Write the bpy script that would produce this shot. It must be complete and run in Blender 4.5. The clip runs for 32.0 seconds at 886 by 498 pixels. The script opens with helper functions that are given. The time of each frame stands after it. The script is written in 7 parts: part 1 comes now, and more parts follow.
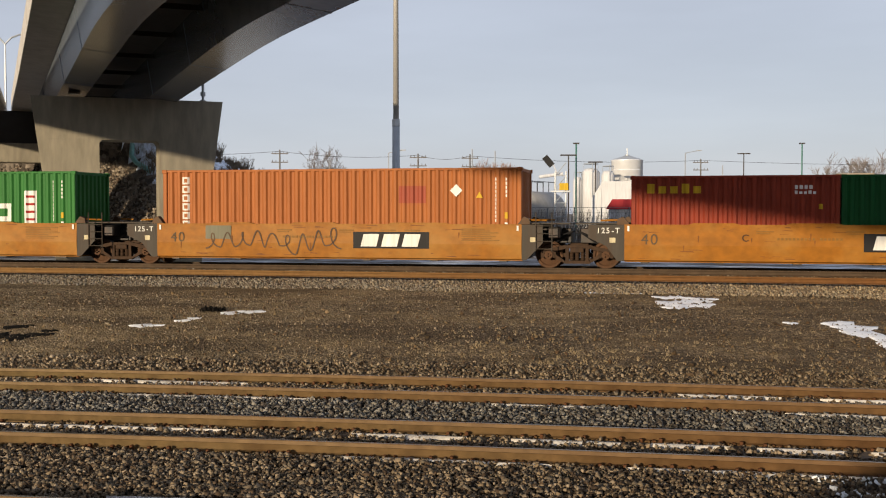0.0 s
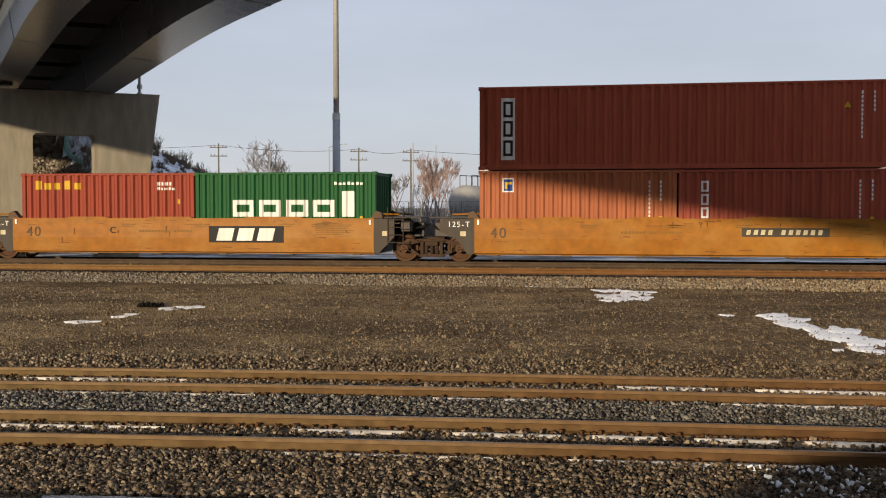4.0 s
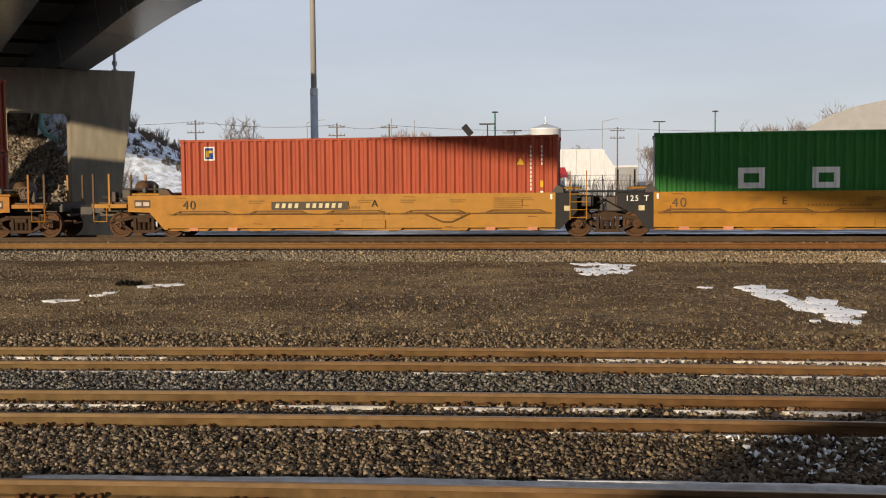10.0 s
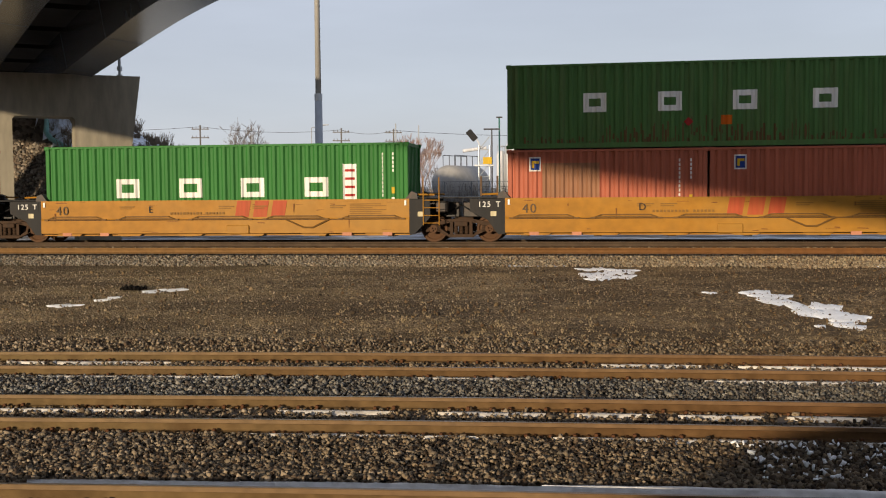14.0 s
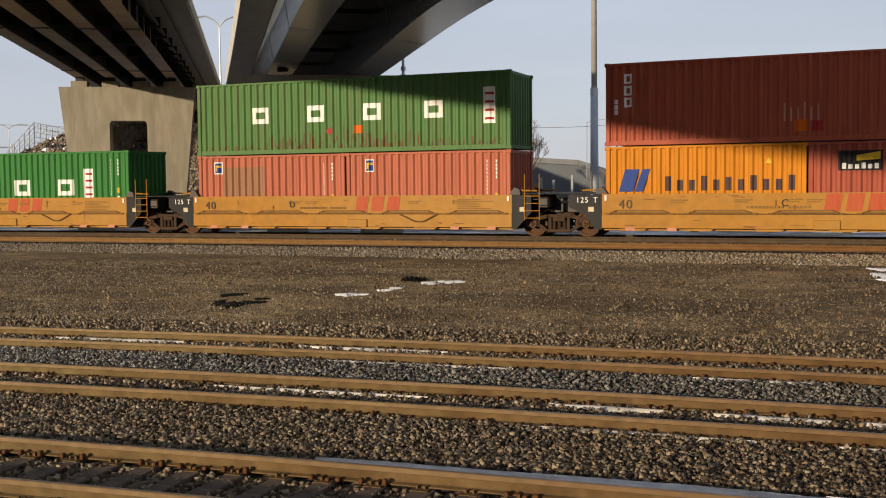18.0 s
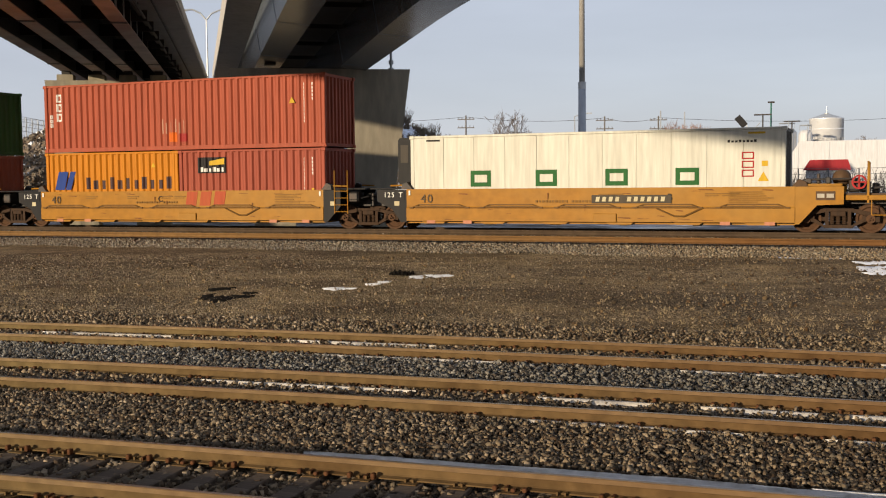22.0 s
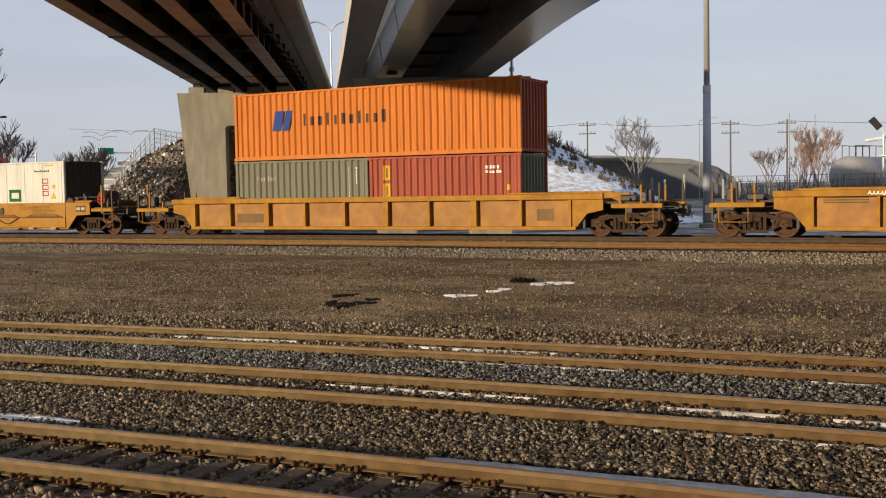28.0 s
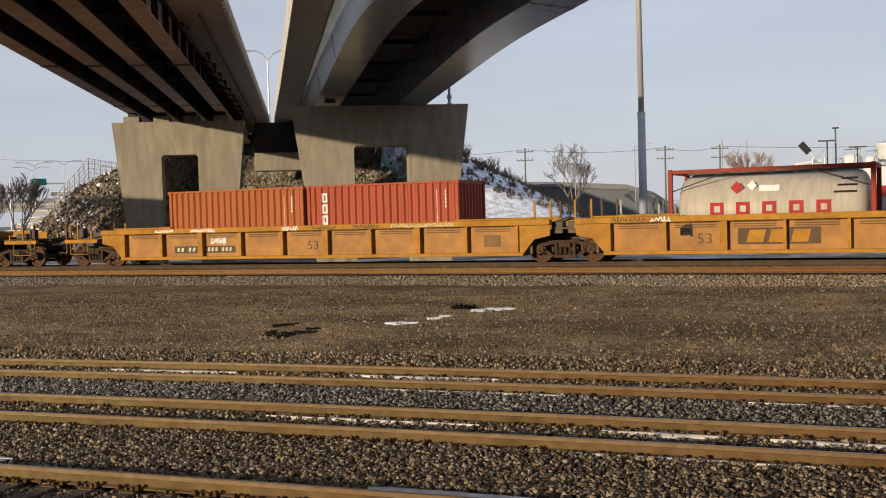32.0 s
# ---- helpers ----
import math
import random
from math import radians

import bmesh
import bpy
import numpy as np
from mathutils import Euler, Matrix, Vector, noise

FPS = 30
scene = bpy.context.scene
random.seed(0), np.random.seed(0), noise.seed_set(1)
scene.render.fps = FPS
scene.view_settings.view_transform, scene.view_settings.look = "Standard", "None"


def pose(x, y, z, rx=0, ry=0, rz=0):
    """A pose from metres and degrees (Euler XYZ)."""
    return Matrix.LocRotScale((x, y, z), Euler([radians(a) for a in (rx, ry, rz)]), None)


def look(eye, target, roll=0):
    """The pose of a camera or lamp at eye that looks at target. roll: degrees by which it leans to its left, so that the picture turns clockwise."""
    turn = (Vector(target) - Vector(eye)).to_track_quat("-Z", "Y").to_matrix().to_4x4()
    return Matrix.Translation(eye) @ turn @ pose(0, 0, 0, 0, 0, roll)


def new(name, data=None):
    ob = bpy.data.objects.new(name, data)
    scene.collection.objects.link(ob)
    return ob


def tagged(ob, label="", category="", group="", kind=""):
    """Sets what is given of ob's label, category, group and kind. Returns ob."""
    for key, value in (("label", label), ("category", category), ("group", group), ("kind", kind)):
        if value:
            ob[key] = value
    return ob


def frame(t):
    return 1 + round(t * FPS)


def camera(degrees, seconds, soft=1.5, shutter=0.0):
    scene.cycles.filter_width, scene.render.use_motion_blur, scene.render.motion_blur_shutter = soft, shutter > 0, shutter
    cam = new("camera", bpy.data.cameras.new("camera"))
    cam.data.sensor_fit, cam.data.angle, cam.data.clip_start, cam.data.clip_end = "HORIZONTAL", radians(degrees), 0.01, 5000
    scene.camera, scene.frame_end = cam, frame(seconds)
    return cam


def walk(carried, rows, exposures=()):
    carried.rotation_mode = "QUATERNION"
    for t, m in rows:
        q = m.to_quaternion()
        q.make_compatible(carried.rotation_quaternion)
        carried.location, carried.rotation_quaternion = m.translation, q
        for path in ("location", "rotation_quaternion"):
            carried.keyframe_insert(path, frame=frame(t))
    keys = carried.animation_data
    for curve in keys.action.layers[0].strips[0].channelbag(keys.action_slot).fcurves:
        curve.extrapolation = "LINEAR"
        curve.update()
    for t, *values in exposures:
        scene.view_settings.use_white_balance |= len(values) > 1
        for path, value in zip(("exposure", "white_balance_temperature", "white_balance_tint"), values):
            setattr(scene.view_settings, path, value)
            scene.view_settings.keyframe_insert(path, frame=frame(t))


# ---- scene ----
# camera: stands still and turns, hand-held
EYE = (0.0, 0.0, 1.72)
cam = camera(44.87, 32.0, soft=1.1)
TURNS = [  # seconds, yaw, pitch, roll in degrees
    (0.0, 7.63, -1.90, -0.02), (0.5, 7.43, -1.95, -0.03), (1.0, 6.68, -2.03, -0.02),
    (1.5, 6.71, -1.97, -0.05), (2.0, 5.79, -1.97, -0.11), (2.5, 5.74, -2.01, -0.15),
    (3.0, 4.93, -1.98, -0.13), (3.5, 4.31, -2.11, -0.01), (5.5, 5.65, -2.29, 0.20),
    (6.0, 5.79, -2.21, 0.19), (6.5, 5.88, -2.20, 0.20), (7.0, 5.93, -2.30, 0.17),
    (7.5, 6.42, -2.52, 0.29), (8.0, 6.24, -2.62, 0.20), (8.5, 5.64, -2.88, 0.21),
    (9.0, 4.69, -3.07, 0.24), (9.5, 3.98, -3.47, 0.35), (10.0, 3.36, -3.54, 0.51),
    (10.5, 3.06, -3.57, 0.45), (11.0, 2.79, -3.74, 0.35), (11.5, 2.45, -3.91, 0.30),
    (12.0, 1.95, -3.61, -0.11), (12.5, 1.49, -3.52, -0.07), (13.0, 0.88, -3.25, 0.07),
    (13.5, 1.05, -3.30, 0.24), (14.0, 3.59, -3.27, 0.50), (14.5, 7.24, -3.46, 0.65),
    (15.0, 10.58, -3.63, 0.35), (15.5, 13.22, -3.71, 0.11), (17.5, 18.16, -3.31, 0.63),
    (18.0, 18.15, -3.41, 0.61), (18.5, 18.07, -3.54, 0.64), (19.0, 17.69, -3.57, 0.72),
    (19.5, 17.68, -3.79, 0.80), (20.0, 17.62, -3.73, 0.77), (20.5, 17.42, -3.69, 0.73),
    (21.0, 17.37, -3.65, 0.60), (21.5, 17.41, -3.83, 0.61), (22.0, 17.51, -3.74, 0.62),
    (22.5, 17.46, -3.42, 0.54), (23.0, 17.47, -3.38, 0.52), (23.5, 18.24, -3.29, 0.44),
    (24.0, 18.03, -3.49, 0.51), (24.5, 17.77, -4.10, 0.56), (26.5, 20.99, -4.00, 0.81),
    (27.0, 22.11, -4.07, 1.03), (27.5, 22.98, -3.81, 1.11), (28.0, 23.94, -3.27, 1.06),
    (28.5, 23.26, -2.68, 1.10), (29.0, 22.39, -1.71, 1.14), (29.5, 21.25, -1.13, 1.20),
    (30.0, 20.74, -0.90, 1.44), (30.5, 21.12, -0.97, 1.57), (31.0, 20.99, -1.43, 1.66),
    (31.5, 20.82, -1.71, 1.62), (32.0, 20.71, -1.89, 1.68),
]
walk(cam, [(t, pose(*EYE, 90 + p, r, y)) for t, y, p, r in TURNS])

# ---- world, sun, exposure ----
SUN = Vector((0.4405, 1.0, -0.174)).normalized()      # the way the light travels
world = bpy.data.worlds.new("world")
scene.world = world
world.use_nodes = True
wn = world.node_tree
sky = wn.nodes.new("ShaderNodeTexSky")
sky.sky_type = "NISHITA"
sky.sun_disc = False
sky.sun_elevation = math.asin(-SUN.z)
sky.sun_rotation = math.atan2(-SUN.x, -SUN.y)
sky.air_density, sky.dust_density, sky.ozone_density = 1.0, 0.5, 1.5
bg = wn.nodes["Background"]
bg.inputs["Strength"].default_value = 0.093
veil = wn.nodes.new("ShaderNodeMix")                 # a thin even veil of high cloud over the blue
veil.data_type = "RGBA"
veil.inputs["Factor"].default_value = 0.8
veil.inputs["B"].default_value = (4.72, 4.97, 5.9, 1)
wn.links.new(sky.outputs[0], veil.inputs["A"])
sky_at = wn.nodes.new("ShaderNodeTexCoord")                # faint drawn-out streaks in the veil
sky_map = wn.nodes.new("ShaderNodeMapping")
sky_map.inputs["Scale"].default_value = (1.6, 1.6, 9.0)
streak = wn.nodes.new("ShaderNodeTexNoise")
streak.inputs["Scale"].default_value, streak.inputs["Detail"].default_value = 1.8, 5
tone = wn.nodes.new("ShaderNodeMapRange")
tone.inputs["From Min"].default_value, tone.inputs["From Max"].default_value = 0.3, 0.7
tone.inputs["To Min"].default_value, tone.inputs["To Max"].default_value = 0.94, 1.06
veiled = wn.nodes.new("ShaderNodeHueSaturation")
wn.links.new(sky_at.outputs["Generated"], sky_map.inputs["Vector"])
wn.links.new(sky_map.outputs[0], streak.inputs["Vector"])
wn.links.new(streak.outputs["Fac"], tone.inputs["Value"])
wn.links.new(tone.outputs[0], veiled.inputs["Value"])
wn.links.new(veil.outputs["Result"], veiled.inputs["Color"])
wn.links.new(veiled.outputs["Color"], bg.inputs["Color"])
sun = new("sun", bpy.data.lights.new("sun", "SUN"))
sun.data.energy, sun.data.angle, sun.data.color = 4.7, radians(1.0), (1.0, 0.81, 0.57)
sun.matrix_world = look((-60, -80, 40), Vector((-60, -80, 40)) + SUN)
scene.view_settings.exposure = 0.38

# ---- materials ----
def material(name, colour, rough=0.7, metal=0.0, vary=0.15, scale=6.0, dirt=None, dirt_amount=0.35, dirt_scale=1.2,
             bump=0.0, bump_scale=40.0, stretch=(1, 1, 1), spec=0.4, random=0.0):
    """Painted or raw surface: base colour, fine grain, larger stains in the dirt colour, and relief."""
    m = bpy.data.materials.new(name)
    m.use_nodes = True
    nt = m.node_tree
    N, L = nt.nodes.new, nt.links.new
    b = nt.nodes["Principled BSDF"]
    b.inputs["Roughness"].default_value, b.inputs["Metallic"].default_value = rough, metal
    b.inputs["Specular IOR Level"].default_value = spec
    co = N("ShaderNodeTexCoord")
    mp = N("ShaderNodeMapping")
    mp.inputs["Scale"].default_value = stretch
    L(co.outputs["Object"], mp.inputs["Vector"])
    n1 = N("ShaderNodeTexNoise")
    n1.inputs["Scale"].default_value, n1.inputs["Detail"].default_value = scale, 6
    L(mp.outputs[0], n1.inputs["Vector"])
    hsv = N("ShaderNodeHueSaturation")
    hsv.inputs["Color"].default_value = (*colour, 1)
    mr = N("ShaderNodeMapRange")
    mr.inputs["From Min"].default_value, mr.inputs["From Max"].default_value = 0.3, 0.7
    mr.inputs["To Min"].default_value, mr.inputs["To Max"].default_value = 1 - vary, 1 + vary
    L(n1.outputs["Fac"], mr.inputs["Value"])
    last = mr.outputs[0]
    if random:
        oi = N("ShaderNodeObjectInfo")
        r2 = N("ShaderNodeMapRange")
        r2.inputs["To Min"].default_value, r2.inputs["To Max"].default_value = 1 - random, 1 + random
        L(oi.outputs["Random"], r2.inputs["Value"])
        mu = N("ShaderNodeMath")
        mu.operation = "MULTIPLY"
        L(last, mu.inputs[0])
        L(r2.outputs[0], mu.inputs[1])
        last = mu.outputs[0]
    L(last, hsv.inputs["Value"])
    out = hsv.outputs["Color"]
    if dirt:
        n2 = N("ShaderNodeTexNoise")
        n2.inputs["Scale"].default_value, n2.inputs["Detail"].default_value, n2.inputs["Roughness"].default_value = dirt_scale, 8, 0.65
        L(mp.outputs[0], n2.inputs["Vector"])
        ramp = N("ShaderNodeMapRange")
        ramp.inputs["From Min"].default_value, ramp.inputs["From Max"].default_value = 0.48, 0.72
        ramp.inputs["To Max"].default_value = dirt_amount
        L(n2.outputs["Fac"], ramp.inputs["Value"])
        mix = N("ShaderNodeMix")
        mix.data_type = "RGBA"
        L(ramp.outputs[0], mix.inputs["Factor"])
        L(out, mix.inputs["A"])
        mix.inputs["B"].default_value = (*dirt, 1)
        out = mix.outputs["Result"]
    L(out, b.inputs["Base Color"])
    if bump:
        n3 = N("ShaderNodeTexNoise")
        n3.inputs["Scale"].default_value, n3.inputs["Detail"].default_value = bump_scale, 5
        L(co.outputs["Object"], n3.inputs["Vector"])
        bp = N("ShaderNodeBump")
        bp.inputs["Strength"].default_value, bp.inputs["Distance"].default_value = 0.6, bump
        L(n3.outputs["Fac"], bp.inputs["Height"])
        L(bp.outputs[0], b.inputs["Normal"])
    return m


def gravel(name, dark, light, cell, rel=0.03, patch=None, patch_scale=0.25, patch_amount=0.8, tone=0.75, more=()):
    dark, light = [v * tone for v in dark], [v * tone for v in light]
    patches = [([v * tone for v in patch], patch_scale, patch_amount)] if patch else []
    patches += [([v * tone for v in c], s, a) for c, s, a in more]
    """Ground of small stones: cells of many tones with relief, and large patches of another tone."""
    m = bpy.data.materials.new(name)
    m.use_nodes = True
    nt = m.node_tree
    N, L = nt.nodes.new, nt.links.new
    b = nt.nodes["Principled BSDF"]
    b.inputs["Roughness"].default_value = 0.95
    b.inputs["Specular IOR Level"].default_value = 0.2
    co = N("ShaderNodeTexCoord")
    vo = N("ShaderNodeTexVoronoi")
    vo.inputs["Scale"].default_value = 1 / cell
    L(co.outputs["Object"], vo.inputs["Vector"])
    sep = N("ShaderNodeSeparateColor")
    L(vo.outputs["Color"], sep.inputs[0])
    mx = N("ShaderNodeMix")
    mx.data_type = "RGBA"
    pw = N("ShaderNodeMath")
    pw.operation = "POWER"
    pw.inputs[1].default_value = 1.8
    L(sep.outputs[0], pw.inputs[0])
    L(pw.outputs[0], mx.inputs["Factor"])
    mx.inputs["A"].default_value, mx.inputs["B"].default_value = (*dark, 1), (*light, 1)
    out = mx.outputs["Result"]
    for k, (patch, patch_scale, patch_amount) in enumerate(patches):
        mp = N("ShaderNodeMapping")
        mp.inputs["Scale"].default_value, mp.inputs["Location"].default_value = (0.45 if more else 1, 1, 1), (7 * k, 3 * k, 0)
        L(co.outputs["Object"], mp.inputs["Vector"])
        n2 = N("ShaderNodeTexNoise")
        n2.inputs["Scale"].default_value, n2.inputs["Detail"].default_value, n2.inputs["Roughness"].default_value = patch_scale, 9, 0.62
        L(mp.outputs[0], n2.inputs["Vector"])
        mr = N("ShaderNodeMapRange")
        mr.inputs["From Min"].default_value, mr.inputs["From Max"].default_value = 0.42, 0.62
        mr.inputs["To Max"].default_value = patch_amount
        L(n2.outputs["Fac"], mr.inputs["Value"])
        m2 = N("ShaderNodeMix")
        m2.data_type = "RGBA"
        L(mr.outputs[0], m2.inputs["Factor"])
        L(out, m2.inputs["A"])
        m2.inputs["B"].default_value = (*patch, 1)
        out = m2.outputs["Result"]
    L(out, b.inputs["Base Color"])
    n3 = N("ShaderNodeTexNoise")
    n3.inputs["Scale"].default_value, n3.inputs["Detail"].default_value = 0.5 / cell, 4
    L(co.outputs["Object"], n3.inputs["Vector"])
    ad = N("ShaderNodeMath")
    ad.operation = "ADD"
    L(vo.outputs["Distance"], ad.inputs[0])
    L(n3.outputs["Fac"], ad.inputs[1])
    bp = N("ShaderNodeBump")
    bp.inputs["Strength"].default_value, bp.inputs["Distance"].default_value = 0.9, rel
    bp.invert = True
    L(ad.outputs[0], bp.inputs["Height"])
    L(bp.outputs[0], b.inputs["Normal"])
    return m


def island(name, dark, light, rough=0.9, tone=0.75):
    dark, light = [v * tone for v in dark], [v * tone for v in light]
    """Loose pieces joined in one mesh, each of its own tone."""
    m = bpy.data.materials.new(name)
    m.use_nodes = True
    nt = m.node_tree
    b = nt.nodes["Principled BSDF"]
    b.inputs["Roughness"].default_value = rough
    b.inputs["Specular IOR Level"].default_value = 0.25
    g = nt.nodes.new("ShaderNodeNewGeometry")
    r = nt.nodes.new("ShaderNodeValToRGB")
    r.color_ramp.elements[0].color, r.color_ramp.elements[1].color = (*dark, 1), (*light, 1)
    for at, k, tint in ((0.3, 0.22, (1.15, 0.95, 0.8)), (0.55, 0.42, (0.95, 1.0, 1.05)), (0.8, 0.6, (1.08, 1.0, 0.86))):
        e = r.color_ramp.elements.new(at)
        e.color = (*[(d + (l - d) * k) * t for d, l, t in zip(dark, light, tint)], 1)
    nt.links.new(g.outputs["Random Per Island"], r.inputs[0])
    nt.links.new(r.outputs[0], b.inputs["Base Color"])
    return m


def light_and_hue_drift(name, left, right, x0=-13.0, x1=7.0):
    """Paints light fall-off and hue change along x into the colour, with uneven border."""
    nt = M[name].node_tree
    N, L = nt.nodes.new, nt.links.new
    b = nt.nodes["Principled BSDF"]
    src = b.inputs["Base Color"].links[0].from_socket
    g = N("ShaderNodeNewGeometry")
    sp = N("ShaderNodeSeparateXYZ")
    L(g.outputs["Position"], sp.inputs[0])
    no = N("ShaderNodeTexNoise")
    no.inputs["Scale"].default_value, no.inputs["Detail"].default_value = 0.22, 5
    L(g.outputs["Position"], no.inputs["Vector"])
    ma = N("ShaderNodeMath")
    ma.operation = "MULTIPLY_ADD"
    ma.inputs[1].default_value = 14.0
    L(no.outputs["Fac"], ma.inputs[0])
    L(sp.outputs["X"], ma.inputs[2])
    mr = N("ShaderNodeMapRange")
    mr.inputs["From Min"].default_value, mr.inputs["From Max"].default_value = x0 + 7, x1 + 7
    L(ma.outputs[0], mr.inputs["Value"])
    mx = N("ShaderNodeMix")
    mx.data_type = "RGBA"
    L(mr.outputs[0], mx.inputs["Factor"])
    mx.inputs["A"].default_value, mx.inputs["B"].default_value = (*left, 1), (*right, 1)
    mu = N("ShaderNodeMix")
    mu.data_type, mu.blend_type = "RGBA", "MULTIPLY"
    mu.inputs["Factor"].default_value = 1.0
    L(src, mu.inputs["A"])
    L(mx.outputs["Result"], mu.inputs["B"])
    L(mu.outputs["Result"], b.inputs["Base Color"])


RUST = (0.10, 0.042, 0.018)
GRIME = (0.05, 0.035, 0.022)
M = dict(
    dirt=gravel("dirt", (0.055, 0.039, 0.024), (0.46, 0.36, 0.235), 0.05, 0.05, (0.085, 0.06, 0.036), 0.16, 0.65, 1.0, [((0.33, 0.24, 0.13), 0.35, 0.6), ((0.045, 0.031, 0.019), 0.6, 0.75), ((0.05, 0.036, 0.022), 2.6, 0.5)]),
    ballast=gravel("ballast", (0.055, 0.042, 0.03), (0.34, 0.27, 0.19), 0.065, 0.03),
    far_ballast=gravel("far_ballast", (0.12, 0.10, 0.085), (0.44, 0.39, 0.33), 0.06, 0.03),
    snowy=gravel("snowy", (0.50, 0.54, 0.60), (0.66, 0.70, 0.77), 0.2, 0.05, (0.10, 0.08, 0.06), 1.4, 0.9, 1.0, [((0.06, 0.05, 0.04), 0.35, 0.95)]),
    field=gravel("field", (0.09, 0.075, 0.05), (0.2, 0.17, 0.12), 0.6, 0.05, (0.5, 0.5, 0.52), 0.04, 0.6),
    riprap=island("riprap", (0.045, 0.038, 0.03), (0.36, 0.31, 0.25)),
    stones=island("stones", (0.016, 0.013, 0.010), (0.36, 0.295, 0.22)),
    blue_stones=island("blue_stones", (0.03, 0.031, 0.032), (0.31, 0.305, 0.295)),
    pale_stones=island("pale_stones", (0.13, 0.115, 0.092), (0.42, 0.385, 0.32)),
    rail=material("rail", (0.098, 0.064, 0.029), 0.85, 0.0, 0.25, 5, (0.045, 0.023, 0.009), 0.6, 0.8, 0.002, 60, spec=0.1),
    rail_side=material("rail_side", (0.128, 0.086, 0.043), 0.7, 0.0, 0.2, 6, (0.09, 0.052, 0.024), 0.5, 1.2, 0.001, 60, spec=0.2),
    pebble=island("pebble", (0.04, 0.03, 0.02), (0.40, 0.33, 0.245)),
    clod=island("clod", (0.05, 0.036, 0.022), (0.22, 0.16, 0.095)),
    black_earth=material("black_earth", (0.009, 0.008, 0.007), 0.95, 0, 0.3, 8, spec=0.08),
    rail_head=material("rail_head", (0.26, 0.21, 0.155), 0.38, 0.7, 0.15, 8, (0.2, 0.12, 0.07), 0.5, 0.6),
    tie=material("tie", (0.075, 0.055, 0.04), 0.9, 0, 0.3, 9, (0.16, 0.13, 0.10), 0.6, 2.5, 0.01, 30, (0.3, 3, 3)),
    snow=material("snow", (0.78, 0.80, 0.83), 0.6, 0, 0.05, 10, (0.5, 0.48, 0.46), 0.3, 3, 0.02, 12),
    bank_snow=material("bank_snow", (0.62, 0.61, 0.60), 0.7, 0, 0.15, 7, (0.3, 0.26, 0.22), 0.6, 2.5, 0.03, 9),
    dirty_snow=material("dirty_snow", (0.60, 0.56, 0.50), 0.7, 0, 0.15, 9, (0.2, 0.15, 0.10), 0.6, 5, 0.02, 12),
    concrete=material("concrete", (0.238, 0.213, 0.16), 0.85, 0, 0.16, 2.5, (0.14, 0.12, 0.09), 0.75, 0.5, 0.006, 25, (1.3, 1.3, 0.3)),
    # Near-black slab: shade under the deck put into the colour; overhangs stay pale.
    deck=material("deck_shade", (0.035, 0.031, 0.028), 0.85, 0, 0.12, 2, (0.06, 0.052, 0.047), 0.5, 0.4, 0.005, 20),
    barrier=material("barrier_concrete", (0.40, 0.38, 0.345), 0.85, 0, 0.1, 2, (0.22, 0.19, 0.15), 0.4, 0.6, 0.005, 20),
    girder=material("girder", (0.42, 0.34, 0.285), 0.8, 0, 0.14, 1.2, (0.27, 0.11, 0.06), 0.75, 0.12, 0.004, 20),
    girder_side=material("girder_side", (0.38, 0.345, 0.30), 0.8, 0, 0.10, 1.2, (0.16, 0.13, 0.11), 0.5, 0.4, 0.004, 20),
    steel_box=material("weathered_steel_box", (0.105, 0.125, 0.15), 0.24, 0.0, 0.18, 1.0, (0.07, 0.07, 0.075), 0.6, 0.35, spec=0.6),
    # Near-black webs and frames: the shade between girders put into the colour.
    girder_shade=material("girder_shade", (0.022, 0.02, 0.018), 0.7, 0.1, 0.2, 2),
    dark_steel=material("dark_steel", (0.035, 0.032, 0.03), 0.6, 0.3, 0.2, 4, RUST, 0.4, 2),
    galv=material("galvanised", (0.42, 0.44, 0.45), 0.5, 0.5, 0.08, 3, (0.25, 0.26, 0.27), 0.3, 1.5),
    teal_plastic=material("teal_plastic", (0.16, 0.36, 0.34), 0.6, 0, 0.15, 3, (0.3, 0.33, 0.32), 0.4, 1.5),
    rail_dark=material("rail_dark", (0.062, 0.042, 0.027), 0.8, 0.0, 0.25, 5, (0.035, 0.022, 0.014), 0.6, 0.8, 0.002, 60, spec=0.15),
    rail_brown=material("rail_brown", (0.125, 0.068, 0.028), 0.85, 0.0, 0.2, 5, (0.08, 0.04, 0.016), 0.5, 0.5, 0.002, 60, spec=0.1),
    straw=material("straw", (0.27, 0.205, 0.115), 0.9, 0, 0.25, 3),
    anchor=material("anchor", (0.085, 0.038, 0.018), 0.9, 0, 0.3, 9, spec=0.1),
    wood=material("pole_wood", (0.11, 0.10, 0.09), 0.9, 0, 0.25, 5, None, bump=0.005, stretch=(4, 4, 0.4)),
    wire=material("wire", (0.03, 0.03, 0.032), 0.6),
    bark=material("bark", (0.19, 0.16, 0.135), 0.95, 0, 0.25, 4),
    twig=material("twig", (0.17, 0.145, 0.13), 0.95, 0, 0.25, 3),
    shrub=material("dry_shrub", (0.13, 0.10, 0.07), 0.95, 0, 0.3, 3),
    red_twig=material("reddish_twig", (0.30, 0.21, 0.175), 0.95, 0, 0.3, 3),
)


